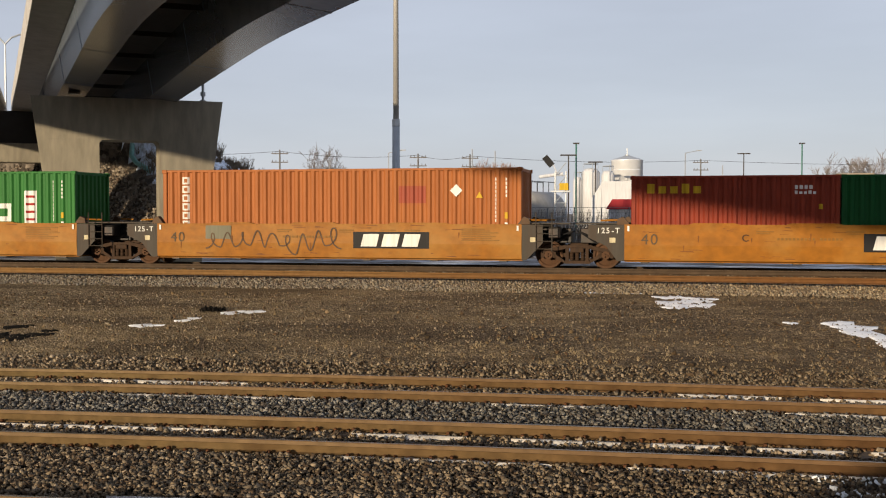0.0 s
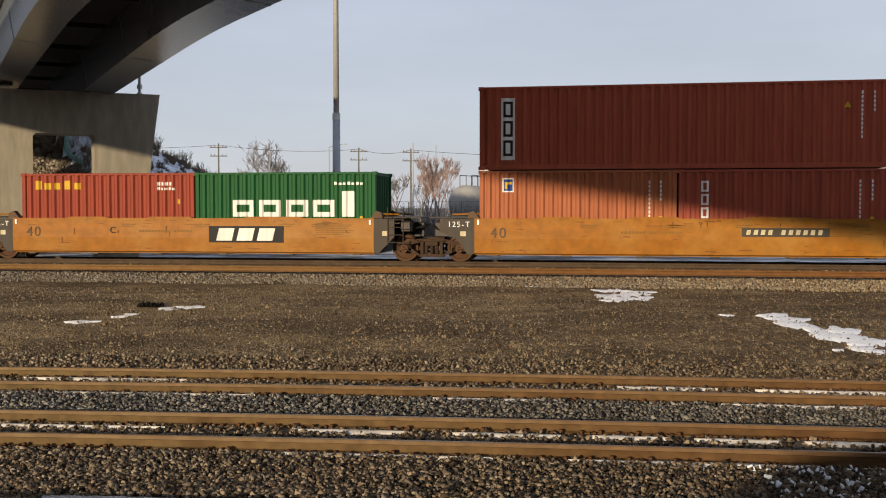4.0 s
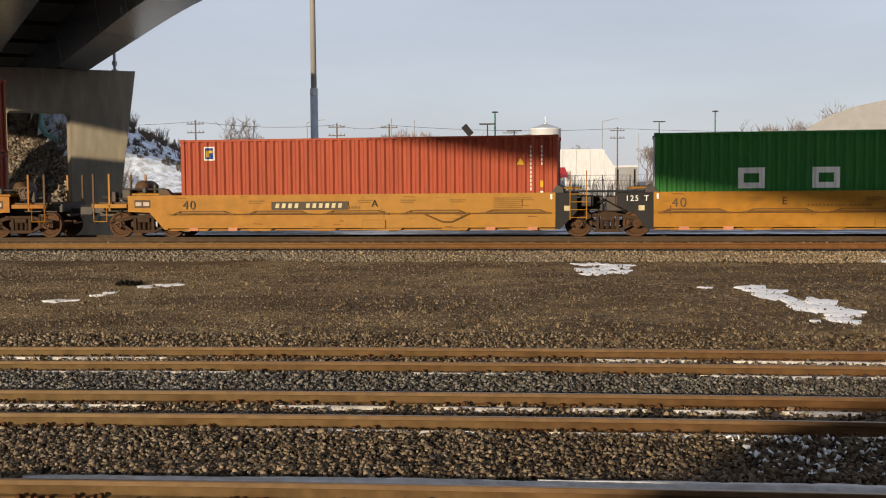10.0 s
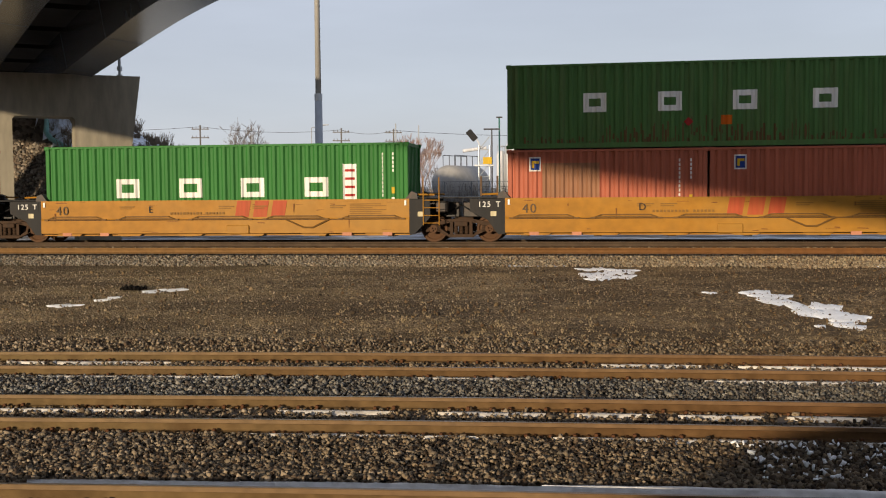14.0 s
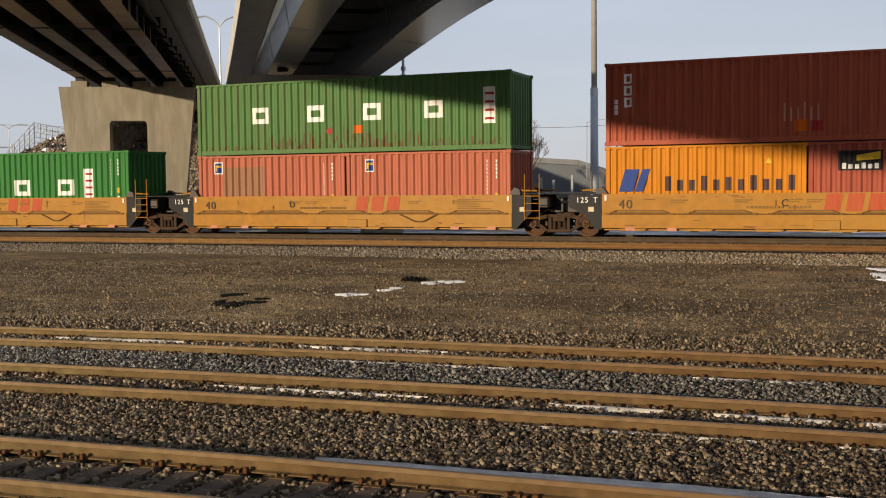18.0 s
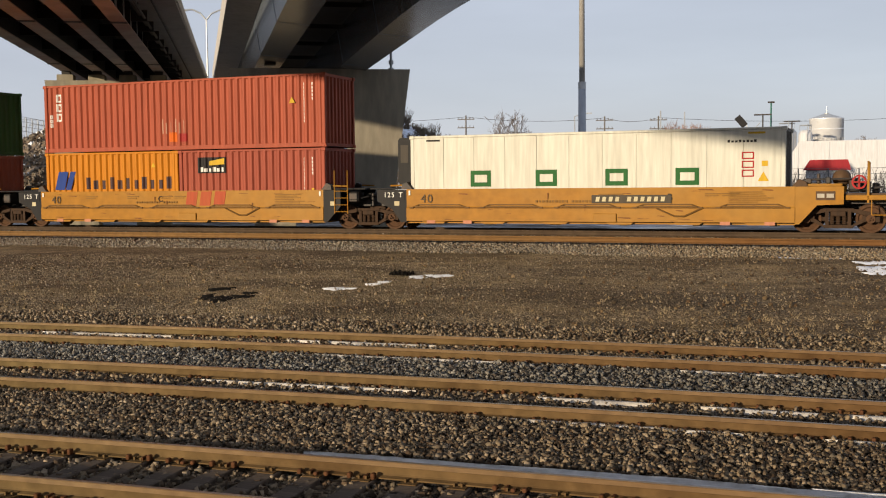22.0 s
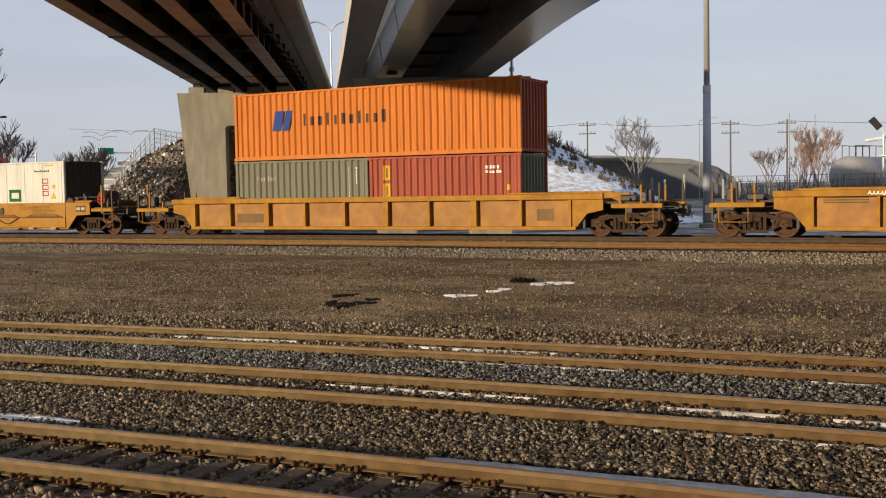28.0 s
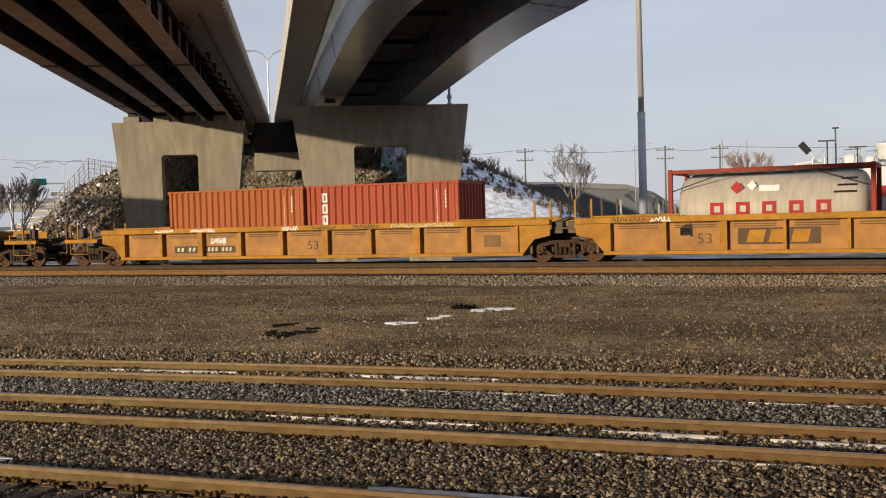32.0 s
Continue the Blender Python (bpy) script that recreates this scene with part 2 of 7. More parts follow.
# Soil, yard stones and rails: brighter left, dimmer right, light put into the colour.
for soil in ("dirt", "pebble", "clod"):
    light_and_hue_drift(soil, (1.18, 1.2, 1.2), (0.82, 0.76, 0.66))
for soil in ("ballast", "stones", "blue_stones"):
    light_and_hue_drift(soil, (1.28, 1.28, 1.26), (0.84, 0.78, 0.68))
light_and_hue_drift("rail_side", (1.3, 1.32, 1.34), (0.85, 0.68, 0.6))
light_and_hue_drift("rail_brown", (1.2, 1.25, 1.2), (0.95, 0.8, 0.7))
light_and_hue_drift("rail", (1.22, 1.34, 1.36), (0.88, 0.66, 0.58))
# shoulder stone: own hue only, grey to tan
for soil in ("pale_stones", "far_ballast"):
    light_and_hue_drift(soil, (0.98, 0.98, 1.0), (1.12, 1.0, 0.82))


def paint(name, c, d=GRIME, amount=0.35, rough=0.55, scale=1.1, stretch=(2.4, 1, 0.2), vary=0.12):
    c, d = [v * 0.6 for v in c], [v * 0.6 for v in d]
    M[name] = material(name, c, rough, 0, vary, 4, d, amount, scale, 0.002, 18, stretch, spec=0.12)


paint("car_yellow", (0.37, 0.14, 0.010), (0.48, 0.25, 0.055), 0.75, 0.5, 0.55, (0.8, 1, 1.0), 0.18)
paint("car_yellow_new", (0.43, 0.195, 0.018), (0.49, 0.28, 0.07), 0.55, 0.5, 0.35, (0.7, 1, 0.8), 0.14)
paint("car_yellow_old", (0.47, 0.225, 0.025), (0.26, 0.10, 0.02), 0.6, 0.6, 1.2, (0.8, 1, 0.8), 0.18)
paint("ghost", (0.21, 0.125, 0.045), (0.30, 0.15, 0.04), 0.6)
paint("scrape_rust", (0.23, 0.085, 0.02), (0.12, 0.05, 0.02), 0.6)
paint("stencil", (0.13, 0.085, 0.045), (0.22, 0.13, 0.05), 0.5)
paint("small_print", (0.27, 0.14, 0.03), (0.34, 0.19, 0.04), 0.5)
paint("plate_dark", (0.085, 0.07, 0.05), (0.14, 0.10, 0.06), 0.5)
paint("cream", (0.72, 0.64, 0.42), (0.4, 0.3, 0.15), 0.5)
paint("foot_pink", (0.62, 0.27, 0.16), (0.4, 0.16, 0.09), 0.5)
paint("word_dark", (0.075, 0.045, 0.05), (0.18, 0.08, 0.04), 0.5)
paint("rail_clip", (0.20, 0.105, 0.03), (0.09, 0.05, 0.02), 0.5)
paint("car_grey", (0.075, 0.064, 0.052), (0.10, 0.05, 0.025), 0.55)
paint("car_brown", (0.13, 0.075, 0.04), (0.05, 0.035, 0.025), 0.6)
paint("bogie_iron", (0.075, 0.045, 0.028), (0.04, 0.03, 0.025), 0.6, 0.8, 3)
paint("wheel_rust", (0.125, 0.065, 0.035), (0.05, 0.035, 0.028), 0.5, 0.75, 3)
paint("orange_red", (0.47, 0.162, 0.048), (0.30, 0.085, 0.028), 0.35)
paint("rust_orange", (0.43, 0.13, 0.04), (0.27, 0.065, 0.02), 0.4)
paint("sunned_red", (0.46, 0.15, 0.065), (0.28, 0.08, 0.04), 0.4)
paint("faded_red", (0.52, 0.155, 0.09), (0.30, 0.09, 0.05), 0.45)
paint("touch_maroon", (0.33, 0.055, 0.028), (0.14, 0.035, 0.028), 0.35)
paint("maroon", (0.46, 0.105, 0.055), (0.26, 0.06, 0.035), 0.4)
paint("red", (0.44, 0.09, 0.045), (0.18, 0.045, 0.03), 0.35)
paint("brick_red", (0.42, 0.098, 0.058), (0.16, 0.04, 0.028), 0.35)
paint("green", (0.042, 0.21, 0.045), (0.035, 0.12, 0.035), 0.35)
paint("old_green", (0.095, 0.215, 0.065), (0.16, 0.17, 0.075), 0.55)
paint("rust_streak", (0.16, 0.085, 0.035), (0.10, 0.09, 0.04), 0.5)
paint("dark_green", (0.012, 0.11, 0.03), (0.02, 0.04, 0.03), 0.3)
paint("old_patch", (0.36, 0.175, 0.095), (0.25, 0.13, 0.07), 0.5)
paint("scraped_pink", (0.60, 0.32, 0.23), (0.40, 0.15, 0.09), 0.5)
paint("hl_orange", (0.66, 0.245, 0.012), (0.46, 0.15, 0.012), 0.3)
paint("hl_orange_faded", (0.72, 0.225, 0.034), (0.46, 0.12, 0.02), 0.4)
paint("reefer_white", (0.78, 0.78, 0.69), (0.40, 0.36, 0.29), 0.35, 0.4)
paint("box_grey", (0.225, 0.22, 0.16), (0.14, 0.12, 0.08), 0.4)
paint("tank_grey", (0.55, 0.50, 0.42), (0.3, 0.27, 0.23), 0.4, 0.4)
paint("white", (1.05, 1.04, 1.0), (0.45, 0.42, 0.37), 0.35)
paint("black", (0.02, 0.02, 0.022), (0.06, 0.045, 0.035), 0.35)
paint("blue", (0.02, 0.06, 0.30), (0.02, 0.04, 0.15), 0.3)
paint("mark_yellow", (0.75, 0.48, 0.03), (0.45, 0.3, 0.05), 0.3)
paint("frame_red", (0.33, 0.045, 0.028), (0.2, 0.035, 0.022), 0.35)
paint("mark_red", (0.45, 0.03, 0.03), (0.3, 0.05, 0.04), 0.3)
paint("logo_red", (0.50, 0.09, 0.035), (0.46, 0.18, 0.045), 0.5)
paint("mark_green", (0.02, 0.14, 0.03), (0.03, 0.1, 0.03), 0.2)
paint("mark_orange", (0.8, 0.16, 0.01), (0.5, 0.12, 0.02), 0.3)
paint("purple", (0.16, 0.03, 0.12), (0.2, 0.08, 0.05), 0.3)
paint("sign_green", (0.0, 0.14, 0.10), (0.0, 0.1, 0.08), 0.2)
paint("silver", (0.62, 0.64, 0.66), (0.42, 0.42, 0.42), 0.3, 0.3)
paint("wall_cream", (0.38, 0.33, 0.24), (0.3, 0.26, 0.2), 0.3)
paint("red_roof", (0.40, 0.03, 0.04), (0.2, 0.03, 0.03), 0.2)
paint("roof_white", (0.80, 0.81, 0.83), (0.66, 0.66, 0.68), 0.3)
paint("hedge", (0.19, 0.155, 0.125), (0.11, 0.095, 0.08), 0.6)

M["silver"] = material("silver", (0.80, 0.81, 0.82), 0.33, 0.35, 0.08, 2, (0.36, 0.36, 0.36), 0.4, 0.5, 0.004, 3)

# ---- mesh helpers ----
class Mesh:
    """Collects faces of simple solids; link() makes one mesh object."""

    def __init__(self):
        self.v, self.f = [], []

    def add(self, verts, faces):
        k = len(self.v)
        self.v += [tuple(p) for p in verts]
        self.f += [tuple(i + k for i in q) for q in faces]
        return self

    def box(self, x0, x1, y0, y1, z0, z1, c=0.0):
        if c <= 0:
            v = [(x, y, z) for z in (z0, z1) for y in (y0, y1) for x in (x0, x1)]
            return self.add(v, [(0, 2, 3, 1), (4, 5, 7, 6), (0, 1, 5, 4), (2, 6, 7, 3), (0, 4, 6, 2), (1, 3, 7, 5)])
        k = len(self.v)
        ring = [(x0 + c, y0), (x1 - c, y0), (x1, y0 + c), (x1, y1 - c), (x1 - c, y1), (x0 + c, y1), (x0, y1 - c), (x0, y0 + c)]
        cx, cy = (x0 + x1) / 2, (y0 + y1) / 2
        rows = []
        for z, s in ((z0, c), (z0 + c, 0), (z1 - c, 0), (z1, c)):
            for x, y in ring:
                rows.append((x - math.copysign(min(s, abs(x - cx)), x - cx), y - math.copysign(min(s, abs(y - cy)), y - cy), z))
        f = []
        for a in range(3):
            for i in range(8):
                j = (i + 1) % 8
                f.append((a * 8 + i, a * 8 + j, a * 8 + 8 + j, a * 8 + 8 + i))
        f += [tuple(range(7, -1, -1)), tuple(range(24, 32))]
        return self.add(rows, f)

    def prism(self, poly, a0, a1, axis="y"):
        """poly in the two other axes (x, z for y; y, z for x; x, y for z), extruded from a0 to a1."""
        put = {"y": lambda p, a: (p[0], a, p[1]), "x": lambda p, a: (a, p[0], p[1]), "z": lambda p, a: (p[0], p[1], a)}[axis]
        n = len(poly)
        v = [put(p, a0) for p in poly] + [put(p, a1) for p in poly]
        f = [(i, (i + 1) % n, n + (i + 1) % n, n + i) for i in range(n)] + [tuple(range(n - 1, -1, -1)), tuple(range(n, 2 * n))]
        return self.add(v, f)

    def tube(self, a, b, r, n=10, r2=None, cap=True):
        a, b = Vector(a), Vector(b)
        d = (b - a).normalized()
        u = d.orthogonal().normalized()
        w = d.cross(u)
        r2 = r if r2 is None else r2
        v = [a + (u * math.cos(t) + w * math.sin(t)) * r for t in [2 * math.pi * i / n for i in range(n)]]
        v += [b + (u * math.cos(t) + w * math.sin(t)) * r2 for t in [2 * math.pi * i / n for i in range(n)]]
        f = [(i, (i + 1) % n, n + (i + 1) % n, n + i) for i in range(n)]
        if cap:
            f += [tuple(range(n - 1, -1, -1)), tuple(range(n, 2 * n))]
        return self.add(v, f)

    def lathe(self, prof, n=24, axis="y", at=(0, 0, 0)):
        """prof: (radius, along) pairs turned about the axis through at."""
        k = len(prof)
        v = []
        for i in range(n):
            c, s = math.cos(2 * math.pi * i / n), math.sin(2 * math.pi * i / n)
            for r, h in prof:
                p = {"y": (r * c, h, r * s), "z": (r * c, r * s, h), "x": (h, r * c, r * s)}[axis]
                v.append((p[0] + at[0], p[1] + at[1], p[2] + at[2]))
        f = []
        for i in range(n):
            j = (i + 1) % n
            for q in range(k - 1):
                f.append((i * k + q, i * k + q + 1, j * k + q + 1, j * k + q))
        f += [tuple(i * k for i in range(n)), tuple(i * k + k - 1 for i in range(n))]
        return self.add(v, f)

    def data(self, name, mat, smooth=False):
        me = bpy.data.meshes.new(name)
        me.from_pydata(self.v, [], self.f)
        bm = bmesh.new()
        bm.from_mesh(me)
        if len(self.f) < 20000:
            bmesh.ops.recalc_face_normals(bm, faces=bm.faces)
        bm.to_mesh(me)
        bm.free()
        me.materials.append(M[mat] if isinstance(mat, str) else mat)
        if smooth:
            for p in me.polygons:
                p.use_smooth = True
        return me


def part(name, mb, mat, parent=None, label="", m=None, smooth=False):
    """One mesh object, under a thing or a part."""
    me = mb if isinstance(mb, bpy.types.Mesh) else mb.data(name, mat, smooth)
    ob = new(name, me)
    if parent is not None:
        ob.parent = parent
    if m is not None:
        ob.matrix_basis = m
    if label:
        ob["label"] = label
    return ob


def thing(name, label, category, m=None, group="", kind=""):
    ob = new(name)
    ob.empty_display_size = 0.2
    if m is not None:
        ob.matrix_basis = m
    return tagged(ob, label, category, group, kind)


def text_mesh(body, size, depth=0.004):
    """Lettering as a mesh in the x-z plane, centred, facing -y."""
    cu = bpy.data.curves.new("lettering", "FONT")
    cu.body, cu.size, cu.extrude, cu.align_x, cu.align_y = body, size, depth, "CENTER", "CENTER"
    ob = bpy.data.objects.new("lettering", cu)
    scene.collection.objects.link(ob)
    dg = bpy.context.evaluated_depsgraph_get()
    me = bpy.data.meshes.new_from_object(ob.evaluated_get(dg))
    bpy.data.objects.remove(ob)
    bpy.data.curves.remove(cu)
    me.transform(Matrix.Rotation(radians(90), 4, "X"))
    return me


# ---- plan ----
def main_y(x):
    """Middle of the line that the train runs on."""
    return 34.70 - 0.0935 * x - 0.000876 * x * x


def near_y(x, y0):
    """The three near tracks bend alike; y0 is their greatest distance."""
    return y0 - 0.0025 * (x + 7.5) ** 2 if abs(x + 7.5) < 60 else y0 - 0.0025 * (7200 * abs(x + 7.5) / 60 - 3600)


NEAR = (("track_far", 18.05), ("track_middle", 14.05), ("track_near", 9.50))
NEAR_TOP = -1.18


def smooth_step(a, b, v):
    t = min(1, max(0, (v - a) / (b - a)))
    return t * t * (3 - 2 * t)


def ground_z(x, y):
    """Height of the bare ground."""
    d = y - main_y(x) if abs(x) < 300 else y - main_y(math.copysign(300, x))
    e = y - near_y(x, 18.05)
    low = -1.352
    if abs(y - near_y(x, 9.5)) < 1.15:
        return low - 0.055
    if d < -3.3:
        k = min(1, max(0, (e - 1.6) / max(0.5, (-3.3 - d) + (e - 1.6))))
        z = low + (0.87 * k ** 0.8) * (1 if e > 1.6 else 0)
        z += 0.05 * noise.noise((x * 0.35, y * 0.35, 0)) * smooth_step(1.6, 3, e)
        return z
    if d < -1.9:
        return -0.48 + 0.26 * smooth_step(-3.3, -1.9, d)
    if d < 1.9:
        return -0.22
    if d < 3.6:
        return -0.22 - 0.6 * smooth_step(1.9, 3.6, d)
    return -0.82 + 0.12 * noise.noise((x * 0.1, y * 0.1, 3))


def build_ground():
    xs = [-4000, -2000, -900, -400, -200, -130, -95] + [-75 + 0.5 * i for i in range(251)] + [60, 75, 100, 150, 250, 500, 1000, 2000, 4000]
    ys = [-3000, -900, -300, -120, -60, -30, -15, -5, 2, 5] + [6 + 0.3 * i for i in range(115)] + [41, 43, 46, 50, 56, 65, 80, 110, 160, 250, 400, 800, 1600, 3000, 4500]
    v = [(x, y, ground_z(x, y)) for y in ys for x in xs]
    n = len(xs)
    f, mi = [], []
    for j in range(len(ys) - 1):
        for i in range(n - 1):
            f.append((j * n + i, j * n + i + 1, (j + 1) * n + i + 1, (j + 1) * n + i))
            x, y = (xs[i] + xs[i + 1]) / 2, (ys[j] + ys[j + 1]) / 2
            xc = min(200, max(-200, x))
            d, e = y - main_y(xc), y - near_y(xc, 18.05)
            mi.append(1 if e < 1.35 else 0 if d < -3.2 else 2 if d < 7.5 else 3 if y < 130 else 4)
    me = bpy.data.meshes.new("ground")
    me.from_pydata(v, [], f)
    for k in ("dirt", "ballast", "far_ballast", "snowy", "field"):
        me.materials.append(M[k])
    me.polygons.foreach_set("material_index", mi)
    me.polygons.foreach_set("use_smooth", [True] * len(f))
    tagged(new("ground", me), "brown dirt, ballast stone and patchy snow of a rail yard", "ground", kind="structure")


build_ground()


# ---- tracks ----
RAIL = [(-0.075, -0.172), (0.075, -0.172), (0.075, -0.158), (0.02, -0.145), (0.009, -0.13), (0.009, -0.06), (0.036, -0.05),
        (0.036, -0.008), (0.026, 0.0), (-0.026, 0.0), (-0.036, -0.008), (-0.036, -0.05), (-0.009, -0.06), (-0.009, -0.13),
        (-0.02, -0.145), (-0.075, -0.158)]


def rail_mesh(path, off, top, xs, mats=("rail", "rail_head", "rail_side")):
    n = len(RAIL)
    v, f, mi = [], [], []
    for x in xs:
        y = path(x) + off
        v += [(x, y + a, top + b) for a, b in RAIL]
    for i in range(len(xs) - 1):
        for q in range(n):
            f.append((i * n + q, i * n + (q + 1) % n, (i + 1) * n + (q + 1) % n, (i + 1) * n + q))
            mi.append(1 if q == 8 else 2 if q in (6, 7, 9, 10) else 0)
    me = bpy.data.meshes.new("rail")
    me.from_pydata(v, [], f)
    for k in mats:
        me.materials.append(M[k])
    me.polygons.foreach_set("material_index", mi)
    return me


def build_track(name, path, top, xs, tie_xs, label, sink=0.205, anchors=True, mats=("rail", "rail_head", "rail_side")):
    t = thing(name, label, "railway track", kind="structure")
    anchor = Mesh()
    for x0, y0, h in ((-0.17, -0.15, 0.05), (0.13, -0.14, 0.042), (-0.15, 0.07, 0.066), (0.02, -0.16, 0.035), (0.11, 0.08, 0.058)):
        anchor.box(x0, x0 + 0.045, y0, y0 + 0.07, 0.0, h, 0.008)
    anchor = anchor.box(-0.05, -0.025, -0.12, 0.12, 0.0, 0.035).data("rail_anchor", "anchor")
    for s in (-0.7535, 0.7535):
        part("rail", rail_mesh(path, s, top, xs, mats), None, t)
    tie = Mesh().box(-0.115, 0.115, -1.28, 1.28, -0.16, 0.0, 0.012).data("tie", "tie")
    plate = Mesh().box(-0.095, 0.095, -0.19, 0.19, 0, 0.016).box(-0.05, -0.03, -0.125, -0.09, 0.016, 0.05).box(
        0.03, 0.05, -0.125, -0.09, 0.016, 0.05).box(-0.05, -0.03, 0.09, 0.125, 0.016, 0.05).box(0.03, 0.05, 0.09, 0.125, 0.016, 0.05).data("tie_plate", "rail")
    rnd = random.Random(name)
    for x in tie_xs:
        a = math.degrees(math.atan((path(x + 0.1) - path(x - 0.1)) / 0.2))
        part("tie", tie, None, t, m=pose(x, path(x) + rnd.uniform(-0.05, 0.05), top - sink, 0, 0, a + rnd.uniform(-1.5, 1.5)))
        for s in (-0.7535, 0.7535):
            part("tie_plate", plate, None, t, m=pose(x, path(x) + s, top - 0.188, 0, 0, a))
            if anchors and rnd.random() < 0.75:
                part("rail_anchor", anchor, None, t, m=pose(x + rnd.uniform(-0.02, 0.02), path(x) + s, top - 0.172, 0, 0, a + 180 * rnd.randint(0, 1)))
    return t


XS = [-400, -250, -150, -100, -75] + [-60 + 2 * i for i in range(51)] + [55, 75, 100, 150, 250, 400]
for nm, y0 in NEAR:
    reach = 1.12 * y0 + 3
    ties = [-reach + 0.53 * i + random.uniform(-0.03, 0.03) for i in range(int((reach + 0.62 * y0 + 1) / 0.53))]
    build_track(nm, lambda x, y0=y0: near_y(x, y0), NEAR_TOP, XS, ties, "rusty steel yard track on weathered wooden ties in dark ballast", 0.182 if y0 < 12 else 0.170)
build_track("track_main", main_y, 0.0, XS, [-46 + 0.55 * i for i in range(115)], "rusty steel main line track on pale ballast", anchors=False, mats=("rail_dark", "rail_head", "rail_dark"))
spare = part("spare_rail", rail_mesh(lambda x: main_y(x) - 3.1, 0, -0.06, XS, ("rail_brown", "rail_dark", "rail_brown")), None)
tagged(spare, "long rusty steel rail lying beside the main track", "rail")


# ---- bridges ----
def bridge_path(x0, y0, head, s):
    """Point and heading s metres along from the pier, towards the near side; head gives the heading in degrees."""
    n = max(1, int(abs(s) / 1.0))
    x, y, d = x0, y0, s / n
    for i in range(n):
        a = radians(head((i + 0.5) * d))
        x, y = x + math.sin(a) * d, y - math.cos(a) * d
    return x, y, radians(head(s))


def sweep(name, mat, prof, path, z_of, ss, parent, label=""):
    """A closed profile (across, up) swept along a bridge; across is to the right as seen when looking away."""
    n = len(prof)
    v, f = [], []
    for s in ss:
        x, y, a = path(s)
        for u, h in prof:
            v.append((x + math.cos(a) * u, y + math.sin(a) * u, z_of(s) + h))
    for i in range(len(ss) - 1):
        for q in range(n):
            f.append((i * n + q, i * n + (q + 1) % n, (i + 1) * n + (q + 1) % n, (i + 1) * n + q))
    f += [tuple(range(n)), tuple((len(ss) - 1) * n + q for q in range(n - 1, -1, -1))]
    mb = Mesh()
    mb.add(v, f)
    return part(name, mb, mat, parent, label)


def pier(name, at, face, top, base, top_w, taper, hole_w, hole_top, thick, label):
    """Concrete frame pier: flared legs under a cap, with an opening between them."""
    t = thing(name, label, "bridge pier", pose(at[0], at[1], 0, 0, 0, face), kind="structure")
    h = top - base
    wb = top_w / 2 - taper * h
    w1 = top_w / 2 - taper * hole_top
    mb = Mesh()
    zt = top - hole_top
    c = 0.12
    for s in (-1, 1):
        poly = [(s * hole_w / 2, base), (s * wb, base), (s * w1, zt), (s * hole_w / 2, zt)]
        mb2 = Mesh().prism(poly, -thick / 2, thick / 2)
        part("leg", mb2, "concrete", t)
    mb.prism([(-w1, zt + 0.002), (w1, zt + 0.002), (top_w / 2, top), (-top_w / 2, top)], -thick / 2 - 0.003, thick / 2 + 0.003)
    part("pier_cap", mb, "concrete", t)
    k = 0.14
    for s in (-1, 1):
        part("haunch", Mesh().prism([(s * hole_w / 2, zt), (s * (hole_w / 2 - k), zt), (s * hole_w / 2, zt - k)], -thick / 2 + 0.004, thick / 2 - 0.004), "concrete", t)
    return t


def curve_head(s):
    """Heading of the curved ramp: straight over the pier, turning towards the tracks, then straight again."""
    return 30.45 + 0.057 * min(9.575, max(0.0, s - 14.425)) ** 2


R_PATH = lambda s: bridge_path(-22.87, 50.96, curve_head, s)
# Past 32 m, out of view, a fall is added to lower its shadow.
R_Z = lambda s: 7.508 + 0.007 * min(s, 32.0) - 0.03 * max(0.0, s - 32.0)
L_PATH = lambda s: bridge_path(-34.45, 50.29, lambda q: 28.13, s)
L_Z = lambda s: 8.04 - 0.007 * s
LK = 0.7655                                            # size of the straight bridge's members
TILT = 0.096                                           # the curved ramp leans to the right


def tilted(prof):
    return [(u, h - TILT * u) for u, h in prof]


RS = [-34 + 1.5 * i for i in range(86)]
LS = [-38 + 4 * i for i in range(36)]


def on_bridge(path, z_of, s, u, h):
    """Pose at s metres along, u across and h above the soffit, x across and y along."""
    x, y, a = path(s)
    return pose(x + math.cos(a) * u, y + math.sin(a) * u, z_of(s) + h, 0, 0, math.degrees(a))


